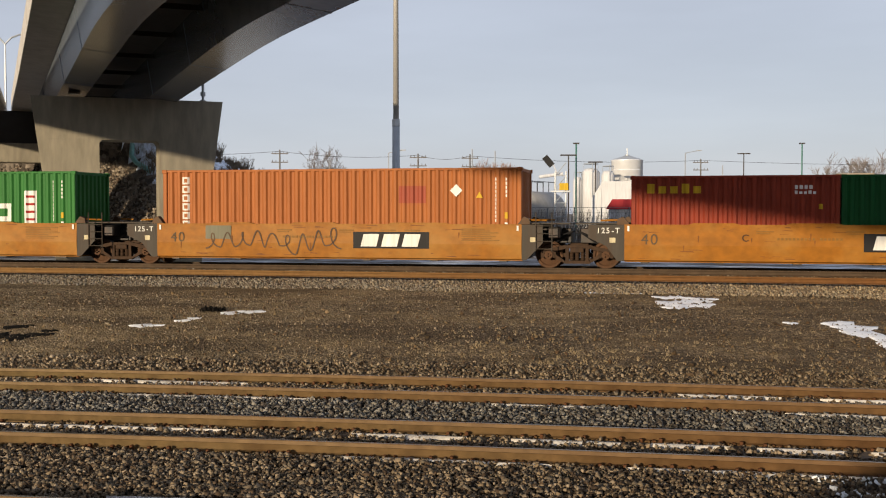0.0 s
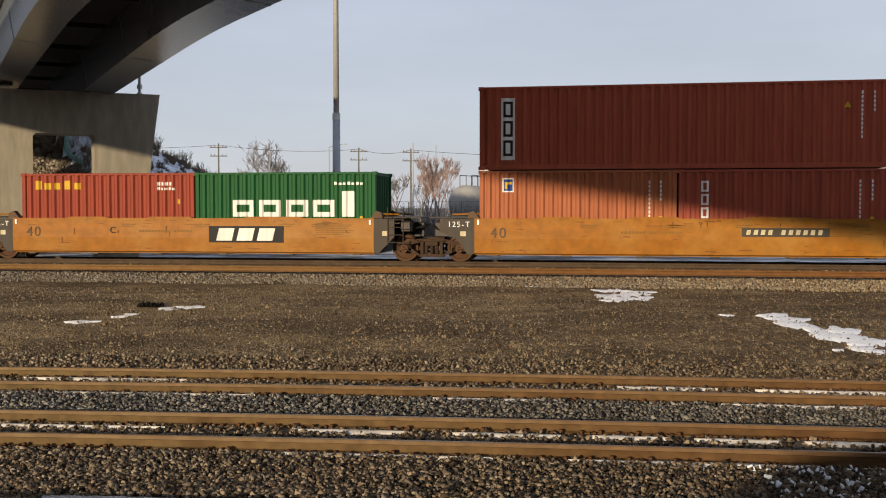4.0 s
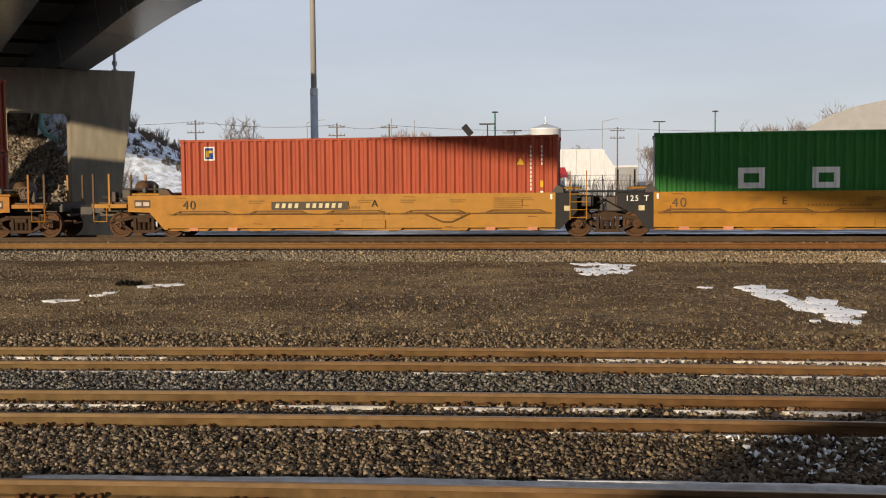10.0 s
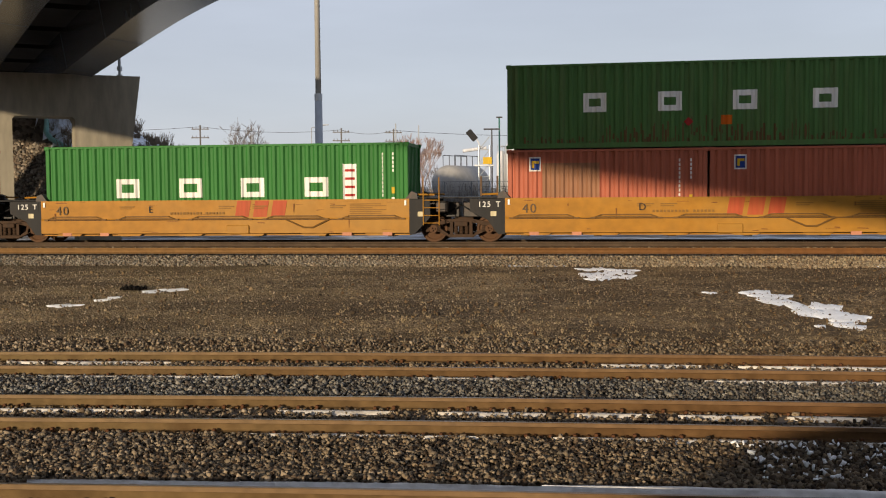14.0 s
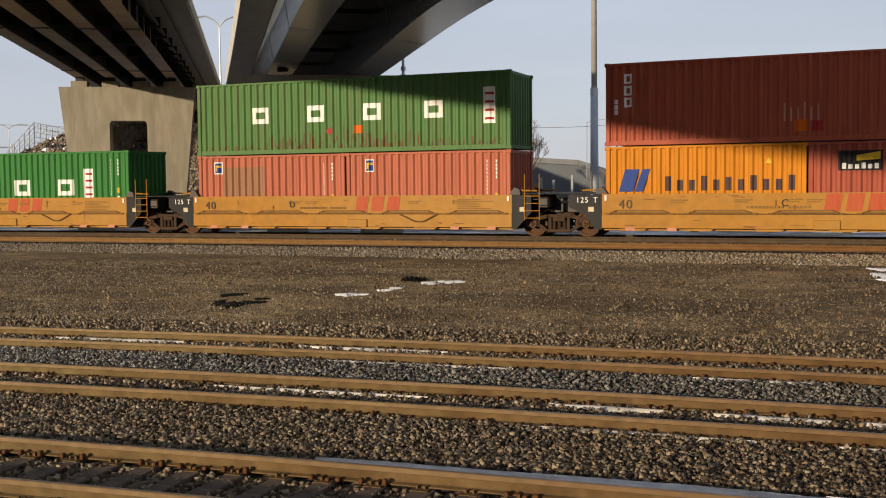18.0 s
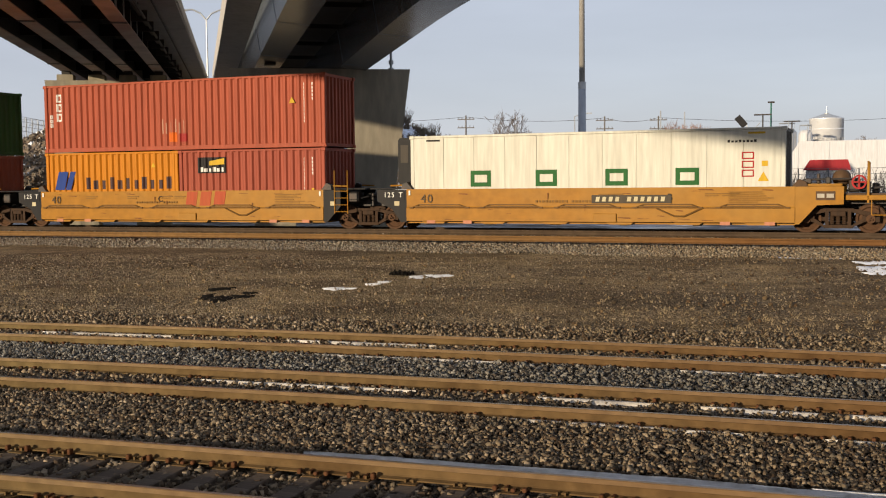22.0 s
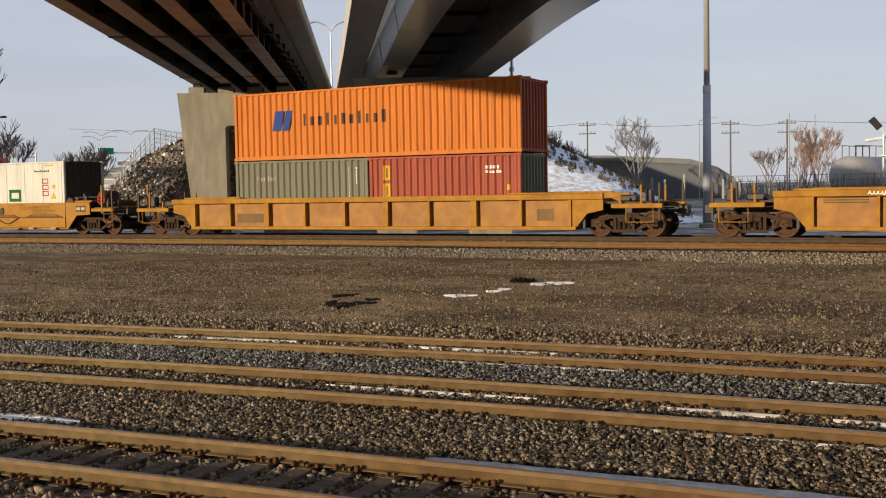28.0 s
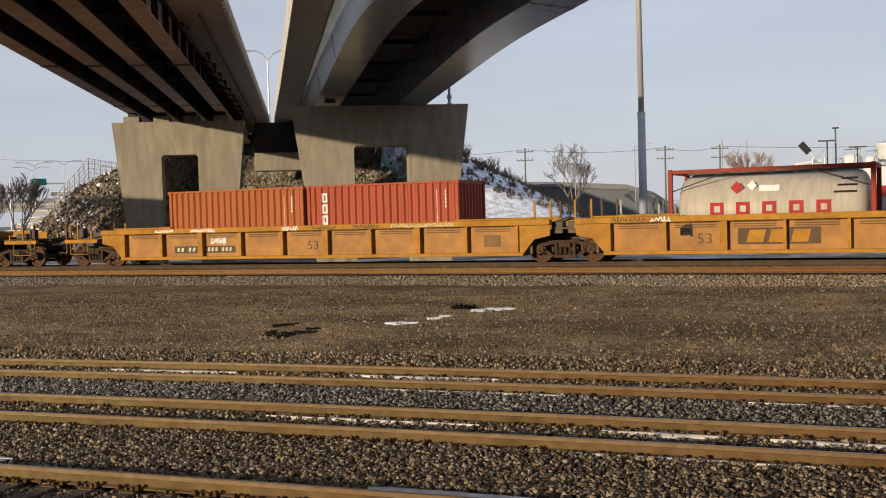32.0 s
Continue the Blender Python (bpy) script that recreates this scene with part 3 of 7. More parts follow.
def build_bridges():
    b = thing("curved_bridge", "curved road viaduct on dark steel box girders with a concrete deck and parapets", "bridge", kind="structure")
    for u0, u1 in ((-2.905, -1.65), (1.095, 2.47)):
        wl, wr = (0.26, 0.2)
        g = sweep("box_girder", "steel_box", tilted([(u0 - wl, 1.65), (u0, 0), (u1, 0), (u1 + wr, 1.65)]), R_PATH, R_Z, RS, b, "dark steel box girder")
        for k, s in enumerate((-26, -14, 2.5, 13, 26, 40)):
            band = Mesh().prism([(u0 - wl - 0.012, 1.6 - TILT * u0), (u0 - 0.014, -0.012 - TILT * u0), (u1 + 0.014, -0.012 - TILT * u1), (u1 + wr + 0.012, 1.6 - TILT * u1)], -0.05, 0.05)
            part("splice_plate", band, "steel_box", g, m=on_bridge(R_PATH, R_Z, s, 0, 0))
        part("bearing", Mesh().box(u0 + 0.35, u1 - 0.35, -0.4, 0.4, -0.09 - TILT * (u0 + u1) / 2, -0.01 - TILT * (u0 + u1) / 2, 0.02), "dark_steel", b, m=on_bridge(R_PATH, R_Z, -0.4, 0, 0))
    for k in range(14):
        part("cross_frame", Mesh().box(-1.55, 1.0, -0.03, 0.03, 1.3, 1.5), "girder_shade", b, m=on_bridge(R_PATH, R_Z, -26 + 6.1 * k, 0, 0))
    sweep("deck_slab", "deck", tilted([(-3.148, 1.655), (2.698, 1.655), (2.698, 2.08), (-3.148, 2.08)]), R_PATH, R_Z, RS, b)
    sweep("overhang", "barrier", tilted([(-4.57, 1.70), (-3.15, 1.655), (-3.15, 2.08), (-4.57, 2.08)]), R_PATH, R_Z, RS, b)
    sweep("overhang", "barrier", tilted([(2.7, 1.655), (4.3, 1.72), (4.3, 2.08), (2.7, 2.08)]), R_PATH, R_Z, RS, b)
    for s, e in ((-1, -4.57), (1, 4.3)):
        sweep("parapet", "barrier", tilted([(e + s * 0.02, 1.70), (e + s * 0.02, 3.0), (e - s * 0.2, 3.0), (e - s * 0.4, 2.3), (e - s * 0.4, 2.084), (e + s * 0.005, 2.084), (e + s * 0.005, 1.70)]), R_PATH, R_Z, RS, b)
    pc = pier("pier_curved", (-22.75, 51.26), 28, 7.36, -1.2, 9.1, 0.135, 2.85, 2.05, 1.8, "weathered concrete bridge pier with flared legs and an opening")
    pipe = Mesh().tube((3.75, 0.4, 7.3), (3.75, 0.4, 9.0), 0.07, 8).tube((3.75, 0.4, 7.75), (3.75, 0.4, 7.95), 0.13, 8).tube((3.75, 0.4, 7.37), (3.75, 0.4, 7.54), 0.15, 8)
    part("drain_pipe", pipe, "galv", pc)
    b = thing("straight_bridge", "straight road viaduct on pale flanged girders with a ribbed parapet", "bridge", kind="structure")
    fit = lambda prof: [(u * LK, h * LK) for u, h in prof]
    bx = lambda mb, *q: mb.box(*[v * LK for v in q])
    at = lambda s, u=0.0: on_bridge(L_PATH, L_Z, s * LK, u * LK, 0)
    for i in range(4):
        u = -3.88 + 2.22 * i
        g = sweep("bottom_flange", "girder", fit([(u - 0.4, 0), (u + 0.4, 0), (u + 0.4, 0.06), (u - 0.4, 0.06)]), L_PATH, L_Z, LS, b, "pale rust-stained girder flange")
        # Inner webs carry painted shade; only the outer one keeps the girder colour.
        sweep("web", "girder_shade" if i < 3 else "girder_side", fit([(u - 0.05, 0.061), (u + 0.05, 0.061), (u + 0.05, 1.5), (u - 0.05, 1.5)]), L_PATH, L_Z, LS, b)
        sweep("top_flange", "girder_shade", fit([(u - 0.25, 1.501), (u + 0.25, 1.501), (u + 0.25, 1.56), (u - 0.25, 1.56)]), L_PATH, L_Z, LS, b)
        for s in (0.5, 22, 46):
            mb = bx(bx(bx(Mesh(), u - 0.42, u + 0.42, -0.25, 0.25, -0.025, -0.002), u - 0.36, u - 0.3, -0.02, 0.02, -0.06, -0.02), u + 0.3, u + 0.36, -0.02, 0.02, -0.06, -0.02)
            part("splice_plate", mb, "dark_steel", g, m=at(s))
        part("bearing", bx(Mesh(), u - 0.3, u + 0.3, -0.35, 0.35, -0.3, -0.01, 0.02), "dark_steel", b, m=at(-5))
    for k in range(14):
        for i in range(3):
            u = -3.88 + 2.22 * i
            part("cross_frame", bx(Mesh(), u + 0.06, u + 2.16, -0.03, 0.03, 0.5, 1.2), "girder_shade", b, m=at(-31 + 7.2 * k))
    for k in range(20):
        part("stiffener", bx(Mesh(), 2.83, 3.1, -0.015, 0.015, 0.07, 1.49), "girder_shade", b, m=at(-31 + 3.6 * k))
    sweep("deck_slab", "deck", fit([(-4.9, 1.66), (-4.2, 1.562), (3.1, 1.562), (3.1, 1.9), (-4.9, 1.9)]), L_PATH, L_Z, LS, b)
    sweep("overhang", "barrier", fit([(3.102, 1.562), (5.4, 1.62), (5.4, 1.9), (3.102, 1.9)]), L_PATH, L_Z, LS, b)
    for s, e in ((-1, -4.9), (1, 5.4)):
        sweep("parapet", "barrier", fit([(e + s * 0.02, 1.6), (e + s * 0.02, 2.35), (e - s * 0.2, 2.35), (e - s * 0.4, 2.1), (e - s * 0.4, 1.904), (e + s * 0.005, 1.904), (e + s * 0.005, 1.6)]), L_PATH, L_Z, LS, b)
    rib = bx(Mesh(), 0, 0.13, -0.16, 0.16, 1.62, 2.3, 0.02).data("parapet_rib", "barrier")
    for k in range(100):
        part("parapet_rib", rib, None, b, m=at(-34 + 0.95 * k, 5.425))
    for u, h, r in ((3.5, 0.95, 0.11), (3.75, 0.75, 0.09), (4.3, 1.35, 0.06)):
        sweep("conduit", "dark_steel", fit([(u + r * math.cos(k * 1.0472), h + r * math.sin(k * 1.0472)) for k in range(6)]), L_PATH, L_Z, LS[1:16], b)
    for k in range(9):
        part("conduit_hanger", bx(bx(Mesh(), 3.05, 3.9, -0.05, 0.05, 0.55, 1.15), 3.4, 3.46, -0.05, 0.05, 1.15, 1.56), "dark_steel", b, m=at(-16 + 4.3 * k))
    x, y, _ = L_PATH(-5 * LK)
    ps = pier("pier_straight", (x - 0.27, y - 0.145), 28.13, 7.48, -1.2, 7.5, 0.1, 2.07, 1.91, 1.45, "pale weathered concrete bridge pier with an opening")
    for i in range(4):
        part("pedestal", Mesh().box((-4.1 + 2.22 * i) * LK, (-2.9 + 2.22 * i) * LK, -0.46, 0.46, 7.482, 7.84, 0.03), "concrete", ps)
    # Unseen block added behind the eye, outlined to cast the near tracks' shadow.
    roof = [(-10.5, -1.6), (-10.5, -1.12), (-6.6, 1.06), (-5.36, 1.43), (-4.68, 1.9), (-3.5, 2.14), (11.8, 2.14), (11.8, -1.6)]
    tagged(part("unseen_shade_block", Mesh().prism(roof, -8.5, -5.0), "concrete"), "unseen concrete block added behind the eye to cast a shadow", "building", kind="structure")


build_bridges()

# ---- train ----
def travel(t):
    """Metres that the train has gone at t seconds; it gathers speed."""
    late = np.interp(t, [0, 2, 6, 9, 13, 19, 24, 28, 32], [0, -0.07, -0.16, -0.48, -0.91, -0.96, -1.02, -1.25, -1.0])
    return 4.52 * t + 0.0235 * t * t + float(late)


ARC_X = np.linspace(-260, 260, 5201)
ARC_S = np.concatenate(([0], np.cumsum(np.sqrt(1 + (0.0935 + 0.001752 * (ARC_X[:-1] + 0.05)) ** 2) * 0.1)))
ARC_S -= np.interp(0, ARC_X, ARC_S)


def on_track(s):
    """Pose on the main line s metres along it from x = 0."""
    x = float(np.interp(s, ARC_S, ARC_X))
    return pose(x, main_y(x), 0, 0, 0, math.degrees(math.atan(-0.0935 - 0.001752 * x)))


RIDES = []          # things of the train and their places along it


def ride(ob, s):
    ob.matrix_basis = on_track(s)
    RIDES.append((ob, s))
    return ob



PITCH, DEPTH = 0.278, 0.056


def corr(x):
    """How far a corrugated panel lies behind its outer face."""
    u = (x / PITCH) % 1.0
    if u < 0.30:
        return 0.0
    if u < 0.50:
        return DEPTH * (u - 0.30) / 0.20
    if u < 0.80:
        return DEPTH
    return DEPTH * (1 - (u - 0.80) / 0.20)


def breaks(x0, x1):
    """Fold lines of the corrugation between x0 and x1."""
    out = {round(x0, 5), round(x1, 5)}
    for k in range(int(math.floor(x0 / PITCH)) - 1, int(math.ceil(x1 / PITCH)) + 1):
        for u in (0, 0.30, 0.50, 0.80):
            x = (k + u) * PITCH
            if x0 < x < x1:
                out.add(round(x, 5))
    return sorted(out)


def corr_sheet(mb, x0, x1, z0, z1, face, sgn, thick=0.012, along="x"):
    """Corrugated steel sheet whose outer face lies at `face` on the side sgn."""
    xs = breaks(x0, x1)
    v, f = [], []
    for x in xs:
        y = face - sgn * corr(x)
        for yy in (y, y - sgn * thick):
            for z in (z0, z1):
                v.append((x, yy, z) if along == "x" else (yy, x, z))
    for i in range(len(xs) - 1):
        a, b = i * 4, i * 4 + 4
        f += [(a, b, b + 1, a + 1), (a + 2, a + 3, b + 3, b + 2), (a, a + 2, b + 2, b), (a + 1, b + 1, b + 3, a + 3)]
    n = len(v)
    f += [(0, 1, 3, 2), (n - 4, n - 2, n - 1, n - 3)]
    mb.add(v, f)


def decal(x0, x1, z0, z1, flat=False, face=-1.215, lift=0.005, mb=None):
    """Paint mark that follows the folds of the near side."""
    mb = mb or Mesh()
    xs = [x0, x1] if flat else breaks(x0, x1)
    v, f = [], []
    for x in xs:
        y = face + (0 if flat else corr(x)) - lift
        v += [(x, y, z0), (x, y, z1)]
    for i in range(len(xs) - 1):
        a = 2 * i
        f.append((a, a + 2, a + 3, a + 1))
    mb.add(v, f)
    return mb


def ring(x0, x1, z0, z1, w, flat=False, mb=None, **k):
    """Hollow block mark."""
    mb = mb or Mesh()
    decal(x0, x1, z1 - w, z1, flat, mb=mb, **k)
    decal(x0, x1, z0, z0 + w, flat, mb=mb, **k)
    decal(x0, x0 + w, z0 + w, z1 - w, flat, mb=mb, **k)
    decal(x1 - w, x1, z0 + w, z1 - w, flat, mb=mb, **k)
    return mb


CAST = {}


def casting(mat):
    if mat not in CAST:
        CAST[mat] = Mesh().box(-0.089, 0.089, -0.081, 0.081, -0.059, 0.059, 0.012).box(-0.03, 0.03, -0.0825, 0.0825, -0.03, 0.03).data("corner_casting", mat)
    return CAST[mat]


def container(s0, s1, z0, h, mat, label, marks=(), smooth=False, right_end=None, group="containers on the train"):
    """Steel shipping container; marks: (name, material, mesh builder)."""
    half = (s1 - s0) / 2
    t = thing("shipping_container", label, "container", group=group)
    w = 1.219
    z1 = z0 + h
    for x in (-half + 0.075, half - 0.075):
        for y in (-w + 0.07, w - 0.07):
            part("corner_post", Mesh().box(x - 0.07, x + 0.07, y - 0.065, y + 0.065, z0 + 0.1, z1 - 0.1, 0.02), mat, t)
            for z in (z0 + 0.059, z1 - 0.059):
                part("corner_casting", casting(mat), None, t, m=pose(x + math.copysign(0.014, -x) * -1 - math.copysign(0.0, x), y + math.copysign(0.011, y) * -0, z))
    for y in (-1, 1):
        if smooth:
            n = 11
            d = (2 * half - 0.28) / n
            for i in range(n):
                part("panel", Mesh().box(-half + 0.14 + i * d + 0.006, -half + 0.14 + (i + 1) * d - 0.006, min(y * 1.19, y * 1.214), max(y * 1.19, y * 1.214), z0 + 0.14, z1 - 0.1, 0.004), mat, t)
            mb = Mesh().box(-half + 0.13, half - 0.13, min(y * 1.15, y * 1.195), max(y * 1.15, y * 1.195), z0 + 0.13, z1 - 0.09)
        else:
            mb = Mesh()
            corr_sheet(mb, -half + 0.13, half - 0.13, z0 + 0.15, z1 - 0.06, y * 1.215, y)
        sd = part("side_panel", mb, mat, t)
        if y < 0:
            for nm, mm, mk in marks:
                for one in (mk if isinstance(mk, list) else [mk]):
                    ob = part(nm, one, mm, sd)
                    if nm in ("code_mark", "rust_staining") and not isinstance(mk, list):
                        ob["kind"] = "stuff"
        part("top_rail", Mesh().box(-half + 0.15, half - 0.15, y * w - 0.035 + (0.04 if y < 0 else -0.04), y * w + 0.035 + (0.036 if y < 0 else -0.036), z1 - 0.085, z1 - 0.01, 0.01), mat, t)
        part("bottom_rail", Mesh().box(-half + 0.15, half - 0.15, y * w - 0.025 + (0.03 if y < 0 else -0.03), y * w + 0.025 + (0.026 if y < 0 else -0.026), z0 + 0.01, z0 + 0.165, 0.008), mat, t)
    mb = Mesh()
    n = int((2 * half - 0.3) / 0.21)
    mb.box(-half + 0.1, half - 0.1, -1.15, 1.15, z1 - 0.05, z1 - 0.025)
    for i in range(n):
        x = -half + 0.2 + i * 0.21
        mb.box(x, x + 0.09, -1.1, 1.1, z1 - 0.03, z1 - 0.006)
    part("roof", mb, mat, t)
    part("floor", Mesh().box(-half + 0.1, half - 0.1, -1.16, 1.16, z0 + 0.05, z0 + 0.13), "dark_steel", t)
    em = right_end or mat
    mb = Mesh()
    corr_sheet(mb, -1.08, 1.08, z0 + 0.12, z1 - 0.1, half - 0.03, 1, along="y")
    mb.box(half - 0.13, half - 0.02, -1.08, 1.08, z1 - 0.12, z1 - 0.02).box(half - 0.13, half - 0.02, -1.08, 1.08, z0 + 0.03, z0 + 0.14)
    part("end_wall", mb, em, t)
    for y in (-1, 1):
        dr = part("door", Mesh().box(-half + 0.03, -half + 0.08, min(y * 0.01, y * 1.08), max(y * 0.01, y * 1.08), z0 + 0.14, z1 - 0.12, 0.01), mat, t)
        for q in (0.3, 0.8):
            part("lock_rod", Mesh().tube((-half + 0.01, y * q, z0 + 0.1), (-half + 0.01, y * q, z1 - 0.1), 0.018, 8), "galv", dr)
    return ride(t, (s0 + s1) / 2)


def blocks(specs, w, flat=False, **k):
    """Row of hollow block marks: (x0, x1, z0, z1) each."""
    return [ring(*q, w, flat, **k) for q in specs]


def word(x0, x1, z0, z1, n, w, gap=0.35, **k):
    """A row of n plain bars, some shorter than others."""
    d = (x1 - x0) / (n - gap)
    tall = [1, 0.74, 0.74, 1, 0.74, 0.9, 0.74, 1, 0.74, 0.74, 1]
    return [decal(x0 + i * d, x0 + i * d + d * (1 - gap), z0, z0 + (z1 - z0) * (tall[i % 11] if n > 4 else 1), **k) for i in range(n)]


def column(x, z0, z1, n, w, stroke, **k):
    """n hollow blocks one above another."""
    d = (z1 - z0) / n
    return blocks([(x - w / 2, x + w / 2, z0 + i * d + d * 0.12, z0 + (i + 1) * d - d * 0.06) for i in range(n)], stroke, **k)


def codes(half, z0, h, n=2):
    """The small upright and level rows of marks near the right end."""
    mb = Mesh()
    for i in range(11):
        decal(half - 0.85, half - 0.805, z0 + h - 0.42 - i * 0.13, z0 + h - 0.33 - i * 0.13, mb=mb)
    for i in range(5):
        decal(half - 0.51, half - 0.465, z0 + h - 0.42 - i * 0.13, z0 + h - 0.33 - i * 0.13, mb=mb)
    return mb


def triangle(x, z, r, flat=False):
    mb = Mesh()
    mb.add([(x - r, -1.224, z - r * 0.8), (x + r, -1.224, z - r * 0.8), (x, -1.224, z + r)], [(0, 1, 2)])
    return mb


def diamond(x, z, r, y=-1.224):
    return Mesh().add([(x - r, y, z), (x, y, z - r), (x + r, y, z), (x, y, z + r)], [(0, 1, 2, 3)])


HC, STD = 2.896, 2.591
Z0 = 0.28
H40 = 6.096


def drips(x0, x1, z0, height, n, seed):
    """Ragged upright rust streaks that rise from the bottom rail."""
    r = random.Random(seed)
    mb = Mesh()
    for i in range(n):
        x = x0 + (x1 - x0) * (i + r.random()) / n
        h = height * r.uniform(0.15, 1.0) ** 1.3
        a = z0 + (0 if r.random() < 0.75 else r.uniform(0.1, 0.5) * height)
        decal(x, x + r.uniform(0.015, 0.075), a, a + h, lift=0.003 + 0.0001 * (i % 9), mb=mb)
    return mb


def usual(half, z0, h):
    return [("code_mark", "white", codes(half, z0, h)), ("label_mark", "mark_yellow", decal(half - 0.54, half - 0.44, z0 + h - 1.62, z0 + h - 1.42)),
            ("label_mark", "white", decal(half - 0.54, half - 0.44, z0 + h - 1.92, z0 + h - 1.74))]


def four_blocks(half, z0, h, zc, hh, ww, xs, mat="white"):
    return [("letter_mark", mat, ring(x - ww / 2, x + ww / 2, zc - hh / 2, zc + hh / 2, 0.17)) for x in xs]


def f_badge(x, z):
    return [("badge", "white", decal(x - 0.18, x + 0.18, z - 0.22, z + 0.22, lift=0.004)), ("badge", "blue", decal(x - 0.14, x + 0.14, z - 0.18, z + 0.18, lift=0.008)),
            ("badge", "mark_yellow", decal(x - 0.06, x + 0.12, z + 0.02, z + 0.1, lift=0.011)), ("badge", "mark_yellow", decal(x - 0.1, x - 0.02, z - 0.12, z + 0.1, lift=0.012))]


def load_train():
    g40 = usual(H40, Z0, HC)
    panel = lambda x, z0, z1: [("white_panel", "white", decal(x - 0.22, x + 0.22, z0, z1)), ("panel_bars", "mark_red", blocks([(x - 0.16, x + 0.16, z0 + 0.12 + i * (z1 - z0 - 0.1) / 4, z0 + 0.2 + i * (z1 - z0 - 0.1) / 4) for i in range(4)], 0.04, lift=0.009))]
    # leading well car
    container(-29.6, -17.41, Z0, HC, "green", "green corrugated forty-foot container with white marks in a yellow well car",
              four_blocks(H40, Z0, HC, 1.75, 0.62, 0.75, (-3.4, -1.1, 1.15, 3.3)) + panel(4.4, 1.35, 2.5) + g40)
    container(-14.13, -1.94, Z0, HC, "orange_red", "orange-red corrugated forty-foot container with a white column of marks",
              [("column_mark", "white", column(-H40 + 0.82, 1.2, 2.95, 6, 0.26, 0.055)), ("patch", "brick_red", decal(2.1, 3.0, 2.05, 2.6)), ("hazard_mark", "white", diamond(4.0, 2.45, 0.2)),
               ("hazard_mark", "mark_yellow", triangle(4.75, 2.3, 0.11))] + g40)
    h20 = 3.029
    u20 = usual(h20, Z0, STD)
    container(1.47, 7.528, Z0, STD, "touch_maroon", "dull maroon twenty-foot container with a yellow row of marks",
              [("word_mark", "mark_yellow", word(-2.55, -0.95, 2.33, 2.62, 5, 0.07)), ("code_mark", "white", word(1.75, 2.25, 2.45, 2.56, 4, 0.03)), ("code_mark", "white", word(1.75, 2.35, 2.3, 2.4, 5, 0.03)),
               ("label_mark", "mark_yellow", decal(2.44, 2.54, 1.85, 2.0))])
    container(7.57, 13.628, Z0, STD, "dark_green", "dark green twenty-foot container with large white block marks",
              [("letter_mark", "white", ring(x - 0.36, x + 0.36, 1.43, 1.97, 0.15)) for x in (-1.4, -0.5, 0.42, 1.3)] + [("white_panel", "white", decal(1.9, 2.32, 1.43, 2.25)), ("code_mark", "white", word(1.65, 2.6, 2.45, 2.55, 7, 0.03))] + u20[1:])
    badge = f_badge
    container(16.96, 29.15, 2.89, STD, "maroon", "dark maroon forty-foot container stacked on two red ones",
              [("white_panel", "white", decal(-H40 + 0.68, -H40 + 1.12, 3.2, 5.12)), ("panel_mark", "black", column(-H40 + 0.9, 3.25, 5.05, 3, 0.3, 0.08, lift=0.009)), ("hazard_mark", "mark_yellow", triangle(4.85, 4.75, 0.1))] + usual(H40, 2.89, STD)[:1])
    container(16.96, 23.018, Z0, STD, "sunned_red", "red twenty-foot container with a small blue and yellow badge", badge(-h20 + 0.9, 2.42) + u20)
    container(23.07, 29.128, Z0, STD, "brick_red", "brick red twenty-foot container with a white column of marks", [("column_mark", "white", column(-h20 + 0.78, 1.35, 2.55, 3, 0.22, 0.06))] + u20)
    # second well car, five units
    container(36.47, 48.66, Z0, HC, "red", "bright red corrugated forty-foot container with a blue badge",
              badge(-H40 + 0.98, 2.72) + [("hazard_mark", "mark_yellow", triangle(4.95, 2.35, 0.12))] + g40)
    container(51.64, 63.83, Z0, HC, "green", "grass green forty-foot container with white block marks and a white panel",
              four_blocks(H40, Z0, HC, 1.78, 0.62, 0.78, (-3.25, -1.1, 1.0, 3.1)) + panel(4.2, 1.35, 2.5) + g40)
    container(67.0, 79.19, 2.89, STD, "old_green", "faded rust-streaked green forty-foot container stacked on two red ones",
              four_blocks(H40, 2.89, STD, 4.28, 0.58, 0.7, (-3.4, -1.15, 1.05, 3.35)) + panel(5.35, 3.75, 4.95) + [("badge", "mark_red", diamond(-0.6, 3.65, 0.14)), ("badge", "mark_orange", decal(0.35, 0.68, 3.55, 3.83)), ("rust_staining", "rust_streak", drips(-3.3, 3.2, 3.06, 0.55, 90, 7)), ("rust_staining", "rust_streak", drips(-5.6, -3.3, 3.06, 0.2, 22, 8)), ("rust_staining", "rust_streak", drips(3.2, 5.8, 3.06, 0.3, 30, 9))])
    container(67.0, 73.058, Z0, STD, "faded_red", "faded brick red twenty-foot container with a dull repainted patch", [("patch", "old_patch", decal(-1.95, -0.2, 1.4, 2.45))] + badge(-h20 + 0.85, 2.42) + u20)
    container(73.13, 79.188, Z0, STD, "faded_red", "faded brick red twenty-foot container with a small blue badge", badge(-h20 + 0.9, 2.42) + u20)
